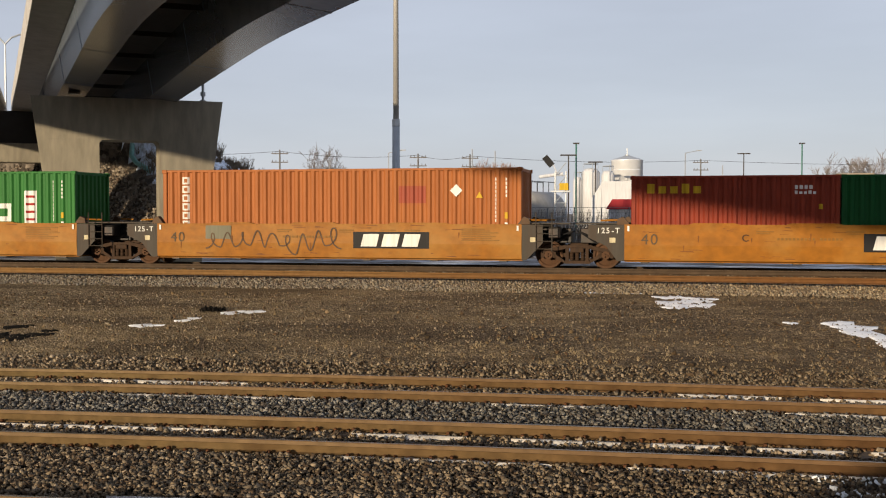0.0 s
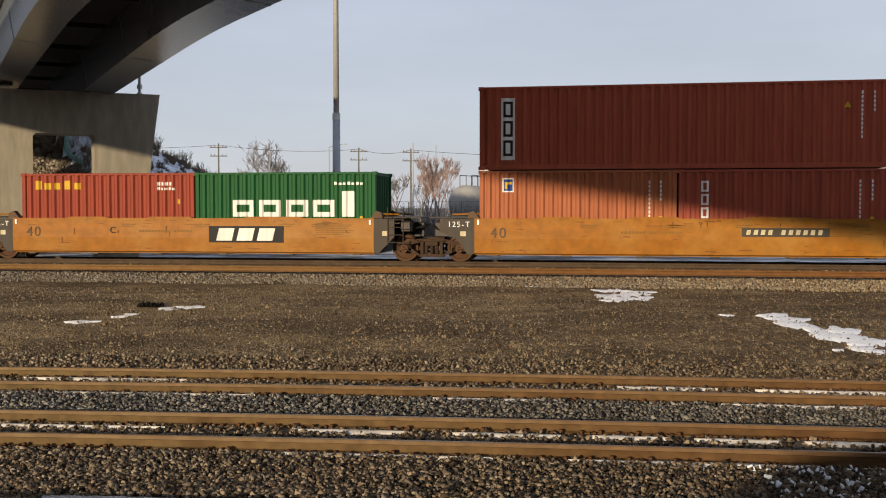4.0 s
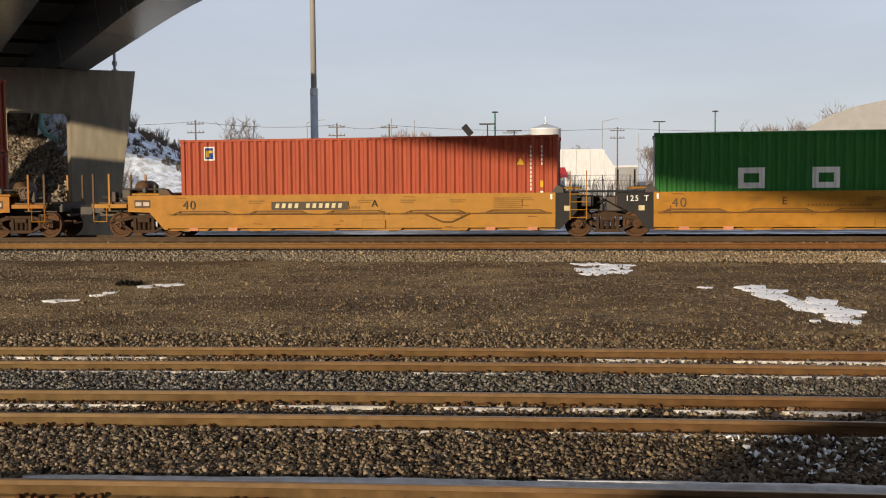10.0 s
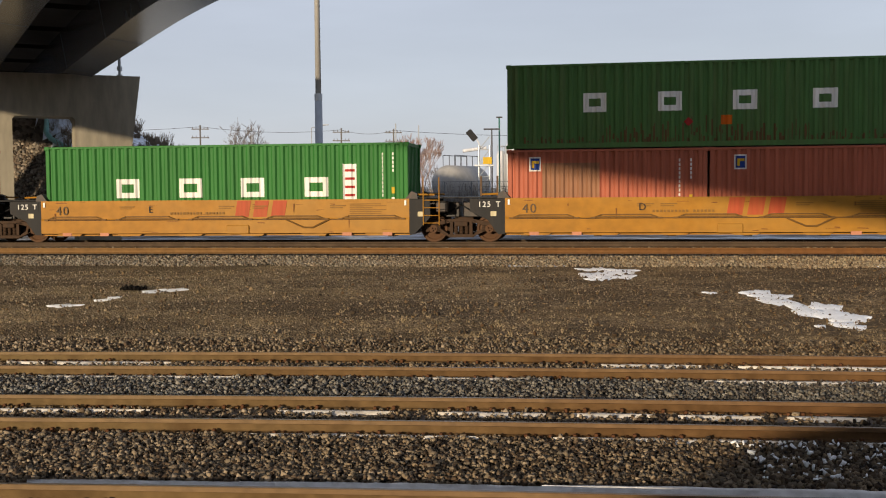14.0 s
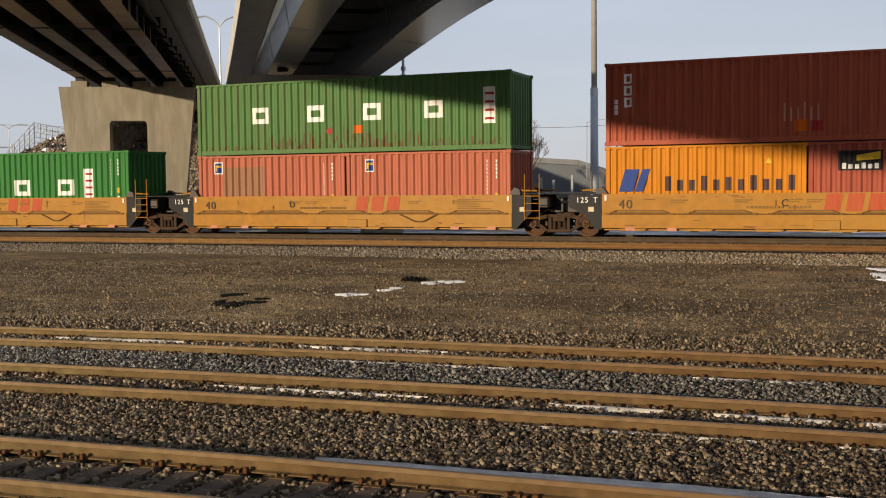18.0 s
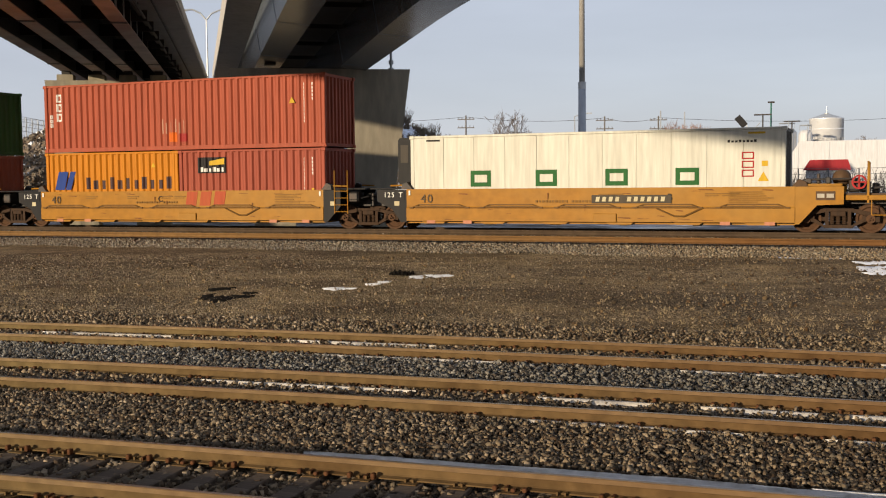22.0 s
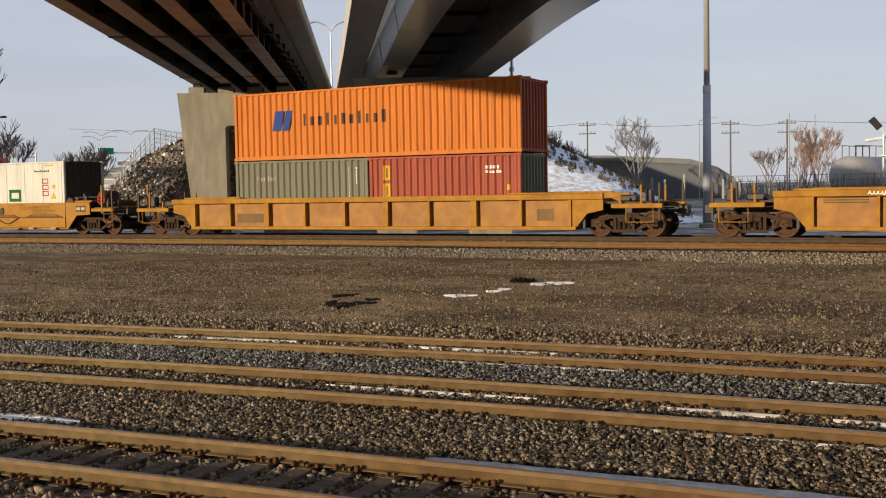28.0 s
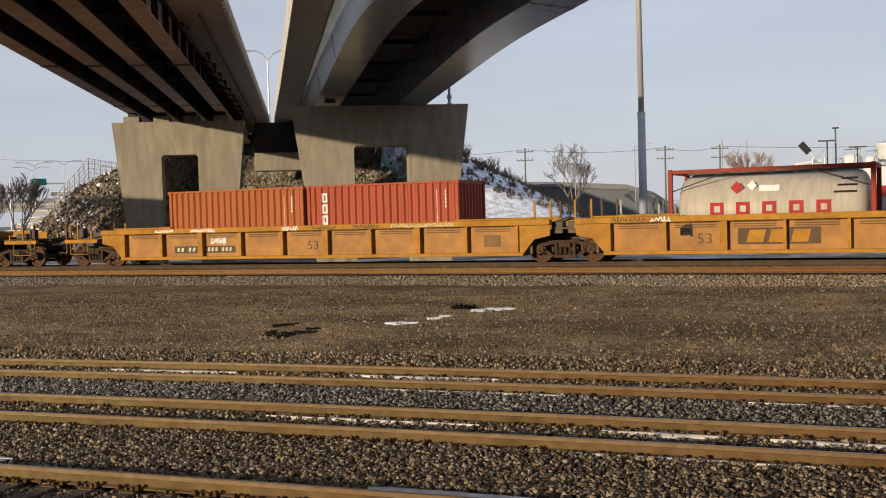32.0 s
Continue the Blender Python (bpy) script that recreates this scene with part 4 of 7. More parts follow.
    container(82.39, 94.58, 2.89, STD, "maroon", "dark maroon forty-foot container with a white column of marks",
              [("column_mark", "white", column(-H40 + 0.72, 4.05, 5.15, 3, 0.24, 0.065)), ("side_mark", "white", column(-H40 + 0.34, 3.85, 4.35, 3, 0.1, 0.04)), ("badge", "mark_orange", decal(-0.4, -0.02, 3.2, 3.55)),
               ("badge", "mark_red", decal(0.1, 0.4, 3.2, 3.5)), ("ghost_mark", "scraped_pink", word(-0.7, 0.3, 3.5, 4.05, 6, 0.12, 0.72)), ("hazard_mark", "mark_yellow", triangle(4.8, 4.55, 0.12))] + usual(H40, 2.89, STD)[:1])
    container(82.39, 88.448, Z0, STD, "hl_orange", "orange twenty-foot container with a blue sign and dark word marks",
              [("badge", "blue", Mesh().add([(-2.6, -1.225, 1.45), (-2.15, -1.225, 1.45), (-1.95, -1.225, 2.15), (-2.4, -1.225, 2.15)], [(0, 1, 2, 3)])), ("badge", "blue", Mesh().add([(-2.1, -1.225, 1.45), (-1.85, -1.225, 1.45), (-1.6, -1.225, 2.15), (-1.85, -1.225, 2.15)], [(0, 1, 2, 3)])),
               ("word_mark", "word_dark", word(-1.15, 2.7, 1.47, 1.92, 11, 0.08, 0.5)), ("hazard_mark", "mark_yellow", triangle(1.95, 2.35, 0.1))])
    container(88.5, 94.558, Z0, STD, "brick_red", "brick red twenty-foot container with a black and yellow sign",
              [("sign", "black", decal(-2.2, -1.0, 2.02, 2.6)), ("sign", "mark_yellow", Mesh().add([(-1.7, -1.23, 2.3), (-1.06, -1.23, 2.34), (-1.06, -1.23, 2.56), (-1.7, -1.23, 2.46)], [(0, 1, 2, 3)])), ("sign_bars", "white", word(-2.1, -1.1, 2.07, 2.24, 6, 0.05, lift=0.01))] + u20)
    reefer = container(97.83, 110.02, Z0, HC, "reefer_white", "off-white smooth-sided refrigerated forty-foot container with green block marks",
              [("letter_mark", "mark_green", ring(x - 0.36, x + 0.36, 1.45, 1.98, 0.14, True)) for x in (-3.55, -1.3, 1.0, 3.2)] + [("code_mark", "black", word(4.4, 5.25, 2.72, 2.8, 8, 0.03, flat=True)), ("code_bars", "mark_red", column(5.0, 1.65, 2.45, 3, 0.36, 0.04, flat=True)),
               ("hazard_mark", "mark_yellow", triangle(5.45, 1.68, 0.16)), ("label_mark", "mark_yellow", decal(5.4, 5.58, 2.0, 2.16, True)), ("stripe", "mark_yellow", decal(5.0, 5.5, 2.97, 3.03, True)), ("stripe", "black", decal(-5.5, -5.0, 2.97, 3.03, True))], smooth=True, right_end="car_grey")
    gs = part("generator_set", Mesh().prism([(-6.6, Z0 + 1.35), (-6.52, Z0 + 1.22), (-6.14, Z0 + 1.22), (-6.14, Z0 + 2.84), (-6.54, Z0 + 2.84), (-6.6, Z0 + 2.76)], -1.1, 1.1), "black", reefer, "black clip-on generator on the front of the container")
    part("vent_grille", Mesh().box(-6.5, -6.22, -1.112, -1.1, Z0 + 2.0, Z0 + 2.6), "car_grey", gs)
    cu = part("cooling_unit", Mesh().box(-6.115, -6.04, -1.06, 1.06, Z0 + 1.05, Z0 + HC - 0.12, 0.02), "black", reefer, "black cooling machinery panel")
    part("fan_grille", Mesh().lathe([(0.3, -6.13), (0.34, -6.13), (0.34, -6.1), (0.3, -6.1)], 18, "x", (0, -0.45, Z0 + 2.0)), "car_grey", cu)
    # third car
    container(119.18, 131.37, 2.89, STD, "hl_orange_faded", "orange corrugated forty-foot container with a dark blue sign and word marks",
              [("badge", "blue", Mesh().add([(-4.25, -1.225, 4.0), (-3.85, -1.225, 4.0), (-3.7, -1.225, 4.75), (-4.1, -1.225, 4.75)], [(0, 1, 2, 3)])), ("badge", "blue", Mesh().add([(-3.8, -1.225, 4.0), (-3.5, -1.225, 4.0), (-3.3, -1.225, 4.75), (-3.6, -1.225, 4.75)], [(0, 1, 2, 3)])),
               ("word_mark", "word_dark", word(-2.85, 0.75, 4.15, 4.6, 11, 0.09, 0.6))], right_end="maroon")
    container(119.18, 125.238, Z0, STD, "box_grey", "olive grey twenty-foot container with a faded sign", [("faded_sign", "tank_grey", word(-2.0, -1.1, 2.1, 2.28, 6, 0.05, 0.6))] + u20[:1])
    container(125.3, 131.358, Z0, STD, "brick_red", "brick red twenty-foot container with yellow marks", [("column_mark", "mark_yellow", column(-h20 + 0.75, 1.3, 2.6, 2, 0.3, 0.09)), ("code_mark", "white", word(1.7, 2.2, 2.35, 2.46, 4, 0.03)), ("code_mark", "white", word(1.7, 2.3, 2.2, 2.3, 5, 0.03)),
              ("label_mark", "mark_yellow", decal(2.5, 2.62, 1.6, 1.8))], right_end="box_grey")
    # last car
    container(143.0, 149.06, Z0, STD, "rust_orange", "orange-red twenty-foot container in a ribbed yellow well car", u20[:1])
    container(149.22, 155.28, Z0, STD, "red", "red twenty-foot container with a white column of marks", [("column_mark", "white", column(-h20 + 0.75, 1.4, 2.6, 3, 0.24, 0.065))] + u20, right_end="maroon")


load_train()


def tank_container(s0, s1):
    half = (s1 - s0) / 2
    t = thing("tank_container", "pale grey tank container in a red steel frame", "container", group="containers on the train")
    prof = [(0.02, -half + 0.16), (0.6, -half + 0.19), (0.92, -half + 0.27), (1.07, -half + 0.38), (1.14, -half + 0.58), (1.14, half - 0.58), (1.07, half - 0.38), (0.92, half - 0.27), (0.6, half - 0.19), (0.02, half - 0.16)]
    tk = part("tank", Mesh().lathe(prof, 40, "x", (0, 0, Z0 + 1.28)), "tank_grey", t, smooth=True)
    on = lambda x0, x1, z0, z1: Mesh().add([(x, -math.sqrt(max(0.01, 1.146 ** 2 - (z - Z0 - 1.28) ** 2)), z) for z in (z0, (z0 + z1) / 2, z1) for x in (x0, x1)], [(0, 1, 3, 2), (2, 3, 5, 4)])
    for i in range(5):
        x = -1.75 + i * 0.78
        for a, b, c, d in ((0, 0.42, 0.0, 0.11), (0, 0.42, 0.3, 0.41), (0, 0.12, 0.11, 0.3), (0.3, 0.42, 0.11, 0.3)):
            part("letter_mark", on(x + a, x + b, 1.4 + c, 1.4 + d), "mark_red", tk)
    part("hazard_mark", diamond(-0.95, 2.25, 0.2, -1.02), "mark_red", tk)
    part("hazard_mark", diamond(-0.5, 2.3, 0.15, -0.99), "white", tk)
    part("label_mark", on(-0.3, 0.3, 2.12, 2.3), "white", tk)
    for i in range(3):
        part("code_mark", on(2.05 - 0.1 * i, 2.5, 2.4 - 0.2 * i, 2.46 - 0.2 * i), "black", tk)
    part("walkway", Mesh().box(-half + 0.4, half - 0.4, -0.3, 0.3, Z0 + 2.43, Z0 + 2.48), "dark_steel", t)
    part("manhole", Mesh().lathe([(0.28, 0), (0.28, 0.12), (0.2, 0.16), (0.02, 0.17)], 16, "z", (0.3, 0, Z0 + 2.42)), "galv", t)
    for x in (-half + 0.07, half - 0.07):
        for y in (-1.15, 1.15):
            part("frame_post", Mesh().box(x - 0.07, x + 0.07, y - 0.065, y + 0.065, Z0, Z0 + STD, 0.015), "frame_red", t)
        for z in (Z0 + 0.08, Z0 + STD - 0.08):
            part("frame_beam", Mesh().box(x - 0.06, x + 0.06, -1.08, 1.08, z - 0.07, z + 0.07), "frame_red", t)
    for y in (-1.15, 1.15):
        part("frame_rail", Mesh().box(-half + 0.14, half - 0.14, y - 0.05, y + 0.05, Z0 + STD - 0.13, Z0 + STD - 0.02), "frame_red", t)
        part("frame_rail", Mesh().box(-half + 0.14, half - 0.14, y - 0.05, y + 0.05, Z0 + 0.02, Z0 + 0.15), "frame_red", t)
        for x in (-1, 1):
            part("brace", Mesh().tube((x * (half - 0.1), y, Z0 + 1.9), (x * (half - 1.9), y * 0.97, Z0 + STD - 0.1), 0.018, 8), "dark_steel", t)
    ride(t, (s0 + s1) / 2)


tank_container(162.5, 168.56)
tank_container(169.0, 175.06)


# ---- bogies ----
def bogie_meshes():
    frame_poly = [(-1.12, 0.36), (-1.12, 0.54), (-0.95, 0.60), (-0.62, 0.60), (-0.42, 0.72), (0.42, 0.72), (0.62, 0.60), (0.95, 0.60), (1.12, 0.54), (1.12, 0.36),
                  (0.82, 0.36), (0.62, 0.34), (0.34, 0.16), (-0.34, 0.16), (-0.62, 0.34), (-0.82, 0.36)]
    out = {}
    for s in (-1, 1):
        y0 = s * 1.0
        mb = Mesh()
        a, b = y0 - 0.06, y0 + 0.06
        mb.prism([(-0.46, 0.64), (0.46, 0.64), (0.42, 0.73), (-0.42, 0.73)], a, b)
        mb.prism([(-0.40, 0.15), (0.40, 0.15), (0.38, 0.25), (-0.38, 0.25)], a, b)
        for q in (-1, 1):
            mb.prism([(q * 0.44, 0.72), (q * 0.36, 0.62), (q * 0.86, 0.50), (q * 1.12, 0.50), (q * 1.12, 0.58), (q * 0.9, 0.62)], a, b)
            mb.prism([(q * 0.34, 0.15), (q * 0.42, 0.27), (q * 0.76, 0.50), (q * 0.92, 0.50), (q * 0.66, 0.30)], a, b)
            mb.prism([(q * 0.26, 0.24), (q * 0.36, 0.24), (q * 0.36, 0.66), (q * 0.26, 0.66)], a, b)
            mb.prism([(q * 1.02, 0.33), (q * 1.13, 0.33), (q * 1.13, 0.52), (q * 1.02, 0.52)], a, b)
            mb.prism([(q * 0.66, 0.33), (q * 0.76, 0.33), (q * 0.76, 0.52), (q * 0.66, 0.52)], a, b)
        out["side_frame", s] = mb.data("side_frame", "bogie_iron")
    coil = [(0.02, 0.26)] + [(0.075 if k % 2 else 0.055, 0.26 + 0.025 * k) for k in range(11)] + [(0.02, 0.51)]
    out["spring"] = Mesh().lathe(coil, 10, "z").data("spring", "bogie_iron")
    out["bolster"] = Mesh().box(-0.21, 0.21, -1.1, 1.1, 0.5, 0.66, 0.02).box(-0.3, 0.3, -0.3, 0.3, 0.62, 0.78, 0.03).data("bolster", "bogie_iron")
    cap = Mesh().lathe([(0.10, -0.09), (0.13, -0.06), (0.13, 0.05), (0.02, 0.05)], 14, "y")
    out["cap"] = cap.data("axle_box", "wheel_rust")
    w = Mesh()
    for s in (-1, 1):
        w.lathe([(0.10, s * 0.68), (0.13, s * 0.82), (0.16, s * 0.80), (0.32, s * 0.755), (0.355, s * 0.80), (0.418, s * 0.80), (0.42, s * 0.715), (0.445, s * 0.695), (0.44, s * 0.675), (0.355, s * 0.675), (0.31, s * 0.72), (0.14, s * 0.70)], 32, "y")
    w.tube((0, -1.02, 0), (0, 1.02, 0), 0.075, 12)
    for s in (-1, 1):
        for i in range(3):
            a = i * 2.094
            w.box(0.05 * math.cos(a) - 0.018, 0.05 * math.cos(a) + 0.018, min(s * 1.02, s * 1.15), max(s * 1.02, s * 1.15), 0.05 * math.sin(a) - 0.018, 0.05 * math.sin(a) + 0.018)
    out["wheelset"] = w.data("wheelset", "wheel_rust")
    out["beam"] = Mesh().box(-0.06, 0.06, -0.75, 0.75, 0.35, 0.47).data("brake_beam", "bogie_iron")
    return out


BM = bogie_meshes()
WHEELS = []


def bogie(s):
    t = thing("bogie", "rusty cast-iron freight bogie with two wheelsets on the rails", "bogie", group="bogies under the train")
    for q in (-1, 1):
        part("side_frame", BM["side_frame", q], None, t)
        for x in (-0.17, 0, 0.17):
            part("spring", BM["spring"], None, t, m=pose(x, q * 1.0, 0))
        for x in (-0.89, 0.89):
            part("axle_box", BM["cap"], None, t, m=pose(x, q * 1.03, 0.42, 0, 0, 0 if q > 0 else 180))
        part("brake_beam", BM["beam"], None, t, m=pose(q * 0.42, 0, 0))
    part("bolster", BM["bolster"], None, t)
    for x in (-0.89, 0.89):
        WHEELS.append((part("wheelset", BM["wheelset"], None, t, m=pose(x, 0, 0.42)), x))
    return ride(t, s)


for s in (-30.9, -15.75, -0.2, 15.4, 30.8, 35.1, 50.2, 65.5, 80.8, 96.15, 111.5, 115.75, 134.95, 139.15, 159.0, 177.9):
    bogie(s)


# ---- well cars ----
GLYPH = {}


def lettering(body, size, x, z, y, mat, parent, name="letter"):
    """Stencilled characters, each a part."""
    for i, ch in enumerate(body):
        if ch == " ":
            continue
        if (ch, size, mat) not in GLYPH:
            me = text_mesh(ch, size)
            me.materials.append(M[mat])
            GLYPH[ch, size, mat] = me
        part(name, GLYPH[ch, size, mat], None, parent, m=pose(x + (i - (len(body) - 1) / 2) * size * 0.6, y, z))


def plate_marks(x0, x1, z, hgt, y, parent, n1=4, n2=6):
    """Dark plate with a row of pale bars."""
    p = part("number_plate", Mesh().box(x0, x1, y - 0.006, y, z - hgt / 2, z + hgt / 2), "plate_dark", parent)
    w = (x1 - x0) / (n1 + n2 + 2.0)
    x = x0 + 0.6 * w
    for i in range(n1 + n2):
        if i == n1:
            x += 0.8 * w
        lean = hgt * 0.1
        part("bar", Mesh().prism([(x, z - hgt * 0.28), (x + w * 0.56, z - hgt * 0.28), (x + w * 0.56 + lean, z + hgt * 0.28), (x + lean, z + hgt * 0.28)], y - 0.010, y - 0.005), "cream", p)
        x += w
    return p


def stem_sign(x, z, w, h, y, parent, mat="white"):
    """Big sign drawn as three plain slanted blocks."""
    for i in range(3):
        x0 = x - w / 2 + i * w * 0.34
        part("sign_block", Mesh().prism([(x0, z - h / 2), (x0 + w * 0.26, z - h / 2), (x0 + w * 0.31, z + h / 2), (x0 + w * 0.05, z + h / 2)], y - 0.006, y), mat, parent)


def ladder(t, x0, x1, y, z0, z1, mat, n=4):
    ld = part("ladder", Mesh().tube((x0, y, z0), (x0, y, z1), 0.018, 6).tube((x1, y, z0), (x1, y, z1), 0.018, 6), mat, t)
    for i in range(n):
        z = z0 + (i + 0.3) * (min(z1, 1.5) - z0) / n
        part("rung", Mesh().tube((x0, y, z), (x1, y, z), 0.014, 6), mat, ld)


def end_gear(t, x, q, mat, dark, old, panel_text):
    """One end of a unit: end sheet, platform, centre beam, container guides, hoses. x: sill end; q: -1 left, 1 right."""
    X = lambda d: x + q * d
    for y in (-1, 1):
        if q < 0:
            poly = [(X(0), 0.27), (X(0.22), 0.27), (X(0.55), 0.72), (X(1.1), 0.98), (X(1.1), 1.37), (X(0), 1.37)]
        else:
            poly = [(X(0), 0.27), (X(0.15), 0.27), (X(0.66), 0.80), (X(0.66), 1.37), (X(0), 1.37)]
        es = part("end_sheet", Mesh().prism(poly, min(y * 1.44, y * 1.50), max(y * 1.44, y * 1.50)), dark, t)
        if y < 0:
            if q < 0 and panel_text:
                part("text_panel", Mesh().box(X(0.95), X(0.08), -1.512, -1.5, 1.02, 1.34), dark, es)
                lettering(panel_text, 0.24, X(0.5), 1.19, -1.515, "white", es)
            part("reflector", Mesh().box(X(0.36) - 0.09, X(0.36) + 0.09, -1.508, -1.5, 0.83, 0.98), "cream", es)
            part("reflector", Mesh().box(X(-0.12) - 0.03, X(-0.12) + 0.03, -1.532, -1.522, 1.18, 1.34), "white", es)
    part("platform", Mesh().box(min(X(0), X(1.5)), max(X(0), X(1.5)), -1.25, 1.25, 1.38, 1.43, 0.01), dark, t)
    part("centre_beam", Mesh().box(min(X(-0.2), X(1.45)), max(X(-0.2), X(1.45)), -0.45, 0.45, 0.78, 1.25, 0.02), "dark_steel", t)
    part("bulkhead", Mesh().box(min(X(-0.02), X(0.1)), max(X(-0.02), X(0.1)), -1.42, 1.42, 0.3, 1.36), "dark_steel", t)
    for y in (-1.25, 1.25):
        part("container_guide", Mesh().prism([(X(-0.15), 1.38), (X(0.25), 1.38), (X(0.22), 1.55), (X(0.05), 1.62), (X(-0.05), 1.5)], y - 0.12, y + 0.12), "car_brown" if old else "dark_steel", t)
        part("guide_arm", Mesh().tube((X(0.1), y, 1.52), (X(0.75), y * 0.92, 1.50), 0.03, 6), mat, t)
    r = random.Random(int(x * 100))
    for i in range(6):
        y = r.uniform(-1.0, 0.6)
        p0 = (X(0.3), y, 1.2)
        p1 = (X(0.9), y + r.uniform(-0.2, 0.2), r.uniform(0.75, 1.05))
        p2 = (X(1.5), y + r.uniform(-0.3, 0.3), 1.15)
        part("brake_hose", Mesh().tube(p0, p1, 0.025, 6).tube(p1, p2, 0.025, 6), "black", t)
    part("brake_box", Mesh().box(X(0.95) - 0.2, X(0.95) + 0.2, -1.1, -0.6, 0.95, 1.3, 0.03), "dark_steel", t)
    if q > 0:
        ladder(t, X(0.45), X(0.95), -1.53, 0.55, 2.05 if not old else 1.75, "car_grey" if old else mat)
    elif not old:
        for d in (0.55, 1.1):
            part("grab_post", Mesh().box(X(d) - 0.03, X(d) + 0.03, 1.2, 1.26, 1.4, 2.1), "car_brown", t)


def coupler_end(t, x, q, mat, length, high=True, wheel="car_brown"):
    """Outer end over a bogie: draught sill, platform, hand brake, posts and coupler. x: sill end."""
    X = lambda d: x + q * d
    for y in (-1, 1):
        poly = [(X(-0.0), 0.27), (X(0.12), 0.27), (X(0.62), 0.83), (X(1.35), 0.86), (X(1.35), 1.38), (X(0), 1.38)]
        es = part("end_sheet", Mesh().prism(poly, min(y * 1.42, y * 1.48), max(y * 1.42, y * 1.48)), mat, t)
        if y < 0:
            part("stencil_box", Mesh().box(X(0.85) - 0.27, X(0.85) + 0.27, -1.488, -1.48, 0.98, 1.24), "car_brown", es)
            part("stencil_box", Mesh().box(X(0.72) - 0.1, X(0.72) + 0.1, -1.492, -1.486, 1.05, 1.17), "tank_grey", es)
            part("stencil_box", Mesh().box(X(0.98) - 0.1, X(0.98) + 0.1, -1.492, -1.486, 1.05, 1.17), "tank_grey", es)
        part("step_beam", Mesh().box(min(X(1.4), X(length - 0.3)), max(X(1.4), X(length - 0.3)), min(y * 1.3, y * 1.46), max(y * 1.3, y * 1.46), 0.98, 1.12, 0.015), mat, t)
        for d in (length - 0.9, length - 0.35):
            part("grab_post", Mesh().box(X(d) - 0.03, X(d) + 0.03, y * 1.43 - 0.03, y * 1.43 + 0.03, 0.9, 2.1 if high else 1.75), "car_brown" if d > length - 0.5 else mat, t)
        part("stirrup", Mesh().tube((X(length - 0.8), y * 1.45, 1.0), (X(length - 0.8), y * 1.45, 0.55), 0.016, 6).tube((X(length - 0.8), y * 1.45, 0.55), (X(length - 0.35), y * 1.45, 0.55), 0.016, 6).tube((X(length - 0.35), y * 1.45, 0.55), (X(length - 0.35), y * 1.45, 1.0), 0.016, 6), mat, t)
    part("draught_sill", Mesh().box(min(X(0), X(length)), max(X(0), X(length)), -0.33, 0.33, 0.68, 1.0, 0.02), "dark_steel", t)
    part("platform", Mesh().box(min(X(0), X(length - 0.2)), max(X(0), X(length - 0.2)), -1.28, 1.28, 1.12, 1.17), "car_brown", t)
    part("brake_reservoir", Mesh().lathe([(0.02, -0.5), (0.2, -0.46), (0.26, -0.36), (0.26, 0.36), (0.2, 0.46), (0.02, 0.5)], 16, "y", (X(1.25), -0.2, 1.62)), "car_brown", t, smooth=True)
    part("brake_valve", Mesh().box(X(1.62) - 0.16, X(1.62) + 0.16, -1.0, -0.5, 1.2, 1.62, 0.04).box(X(1.85) - 0.1, X(1.85) + 0.1, -0.7, -0.2, 1.2, 1.5, 0.03), "dark_steel", t)
    rg = Mesh()
    for k, (d, y, z, w, hh) in enumerate(((0.35, -1.05, 1.46, 0.18, 0.16), (0.62, -0.9, 1.46, 0.1, 0.3), (0.9, -1.1, 1.46, 0.14, 0.2), (2.0, -1.0, 1.17, 0.14, 0.36), (2.2, -0.6, 1.17, 0.2, 0.3))):
        rg.box(X(d) - w / 2, X(d) + w / 2, y - 0.12, y + 0.12, z, z + hh, 0.025)
    rg.tube((X(0.2), -1.12, 1.58), (X(1.5), -1.12, 1.6), 0.03, 6).tube((X(1.4), -1.05, 1.25), (X(2.4), -1.05, 1.35), 0.035, 6)
    part("brake_rigging", rg, "dark_steel", t)
    part("lower_frame", Mesh().box(min(X(1.2), X(length)), max(X(1.2), X(length)), -0.9, 0.9, 0.86, 1.12), "dark_steel", t)
    if wheel:
        bw = Mesh().lathe([(0.16, -0.02), (0.21, -0.02), (0.21, 0.02), (0.16, 0.02), (0.16, -0.02)], 20, "y", (X(1.75), -1.2, 1.5))
        bw.f = bw.f[:-2]
        part("hand_brake_wheel", bw.box(X(1.75) - 0.17, X(1.75) + 0.17, -1.21, -1.19, 1.475, 1.525).box(X(1.75) - 0.025, X(1.75) + 0.025, -1.21, -1.19, 1.33, 1.67), wheel, t)
    part("container_guide", Mesh().prism([(X(-0.1), 1.38), (X(0.35), 1.38), (X(0.3), 1.52), (X(0.1), 1.6), (X(0), 1.5)], -1.36, -1.1), "car_brown", t)
    part("deck_box", Mesh().box(min(X(0.1), X(1.3)), max(X(0.1), X(1.3)), -1.3, 1.3, 1.38, 1.46, 0.02), mat, t)
    cp = part("coupler", Mesh().box(min(X(length - 0.1), X(length + 0.42)), max(X(length - 0.1), X(length + 0.42)), -0.1, 0.1, 0.78, 0.96, 0.02).box(X(length + 0.45) - 0.18, X(length + 0.45) + 0.18, -0.2, 0.16, 0.70, 1.05, 0.05), "dark_steel", t)
    part("air_hose", Mesh().tube((X(length - 0.1), -0.3, 0.8), (X(length + 0.12), -0.32, 0.45), 0.025, 6).tube((X(length + 0.12), -0.32, 0.45), (X(length + 0.4), -0.3, 0.5), 0.025, 6), "black", cp)


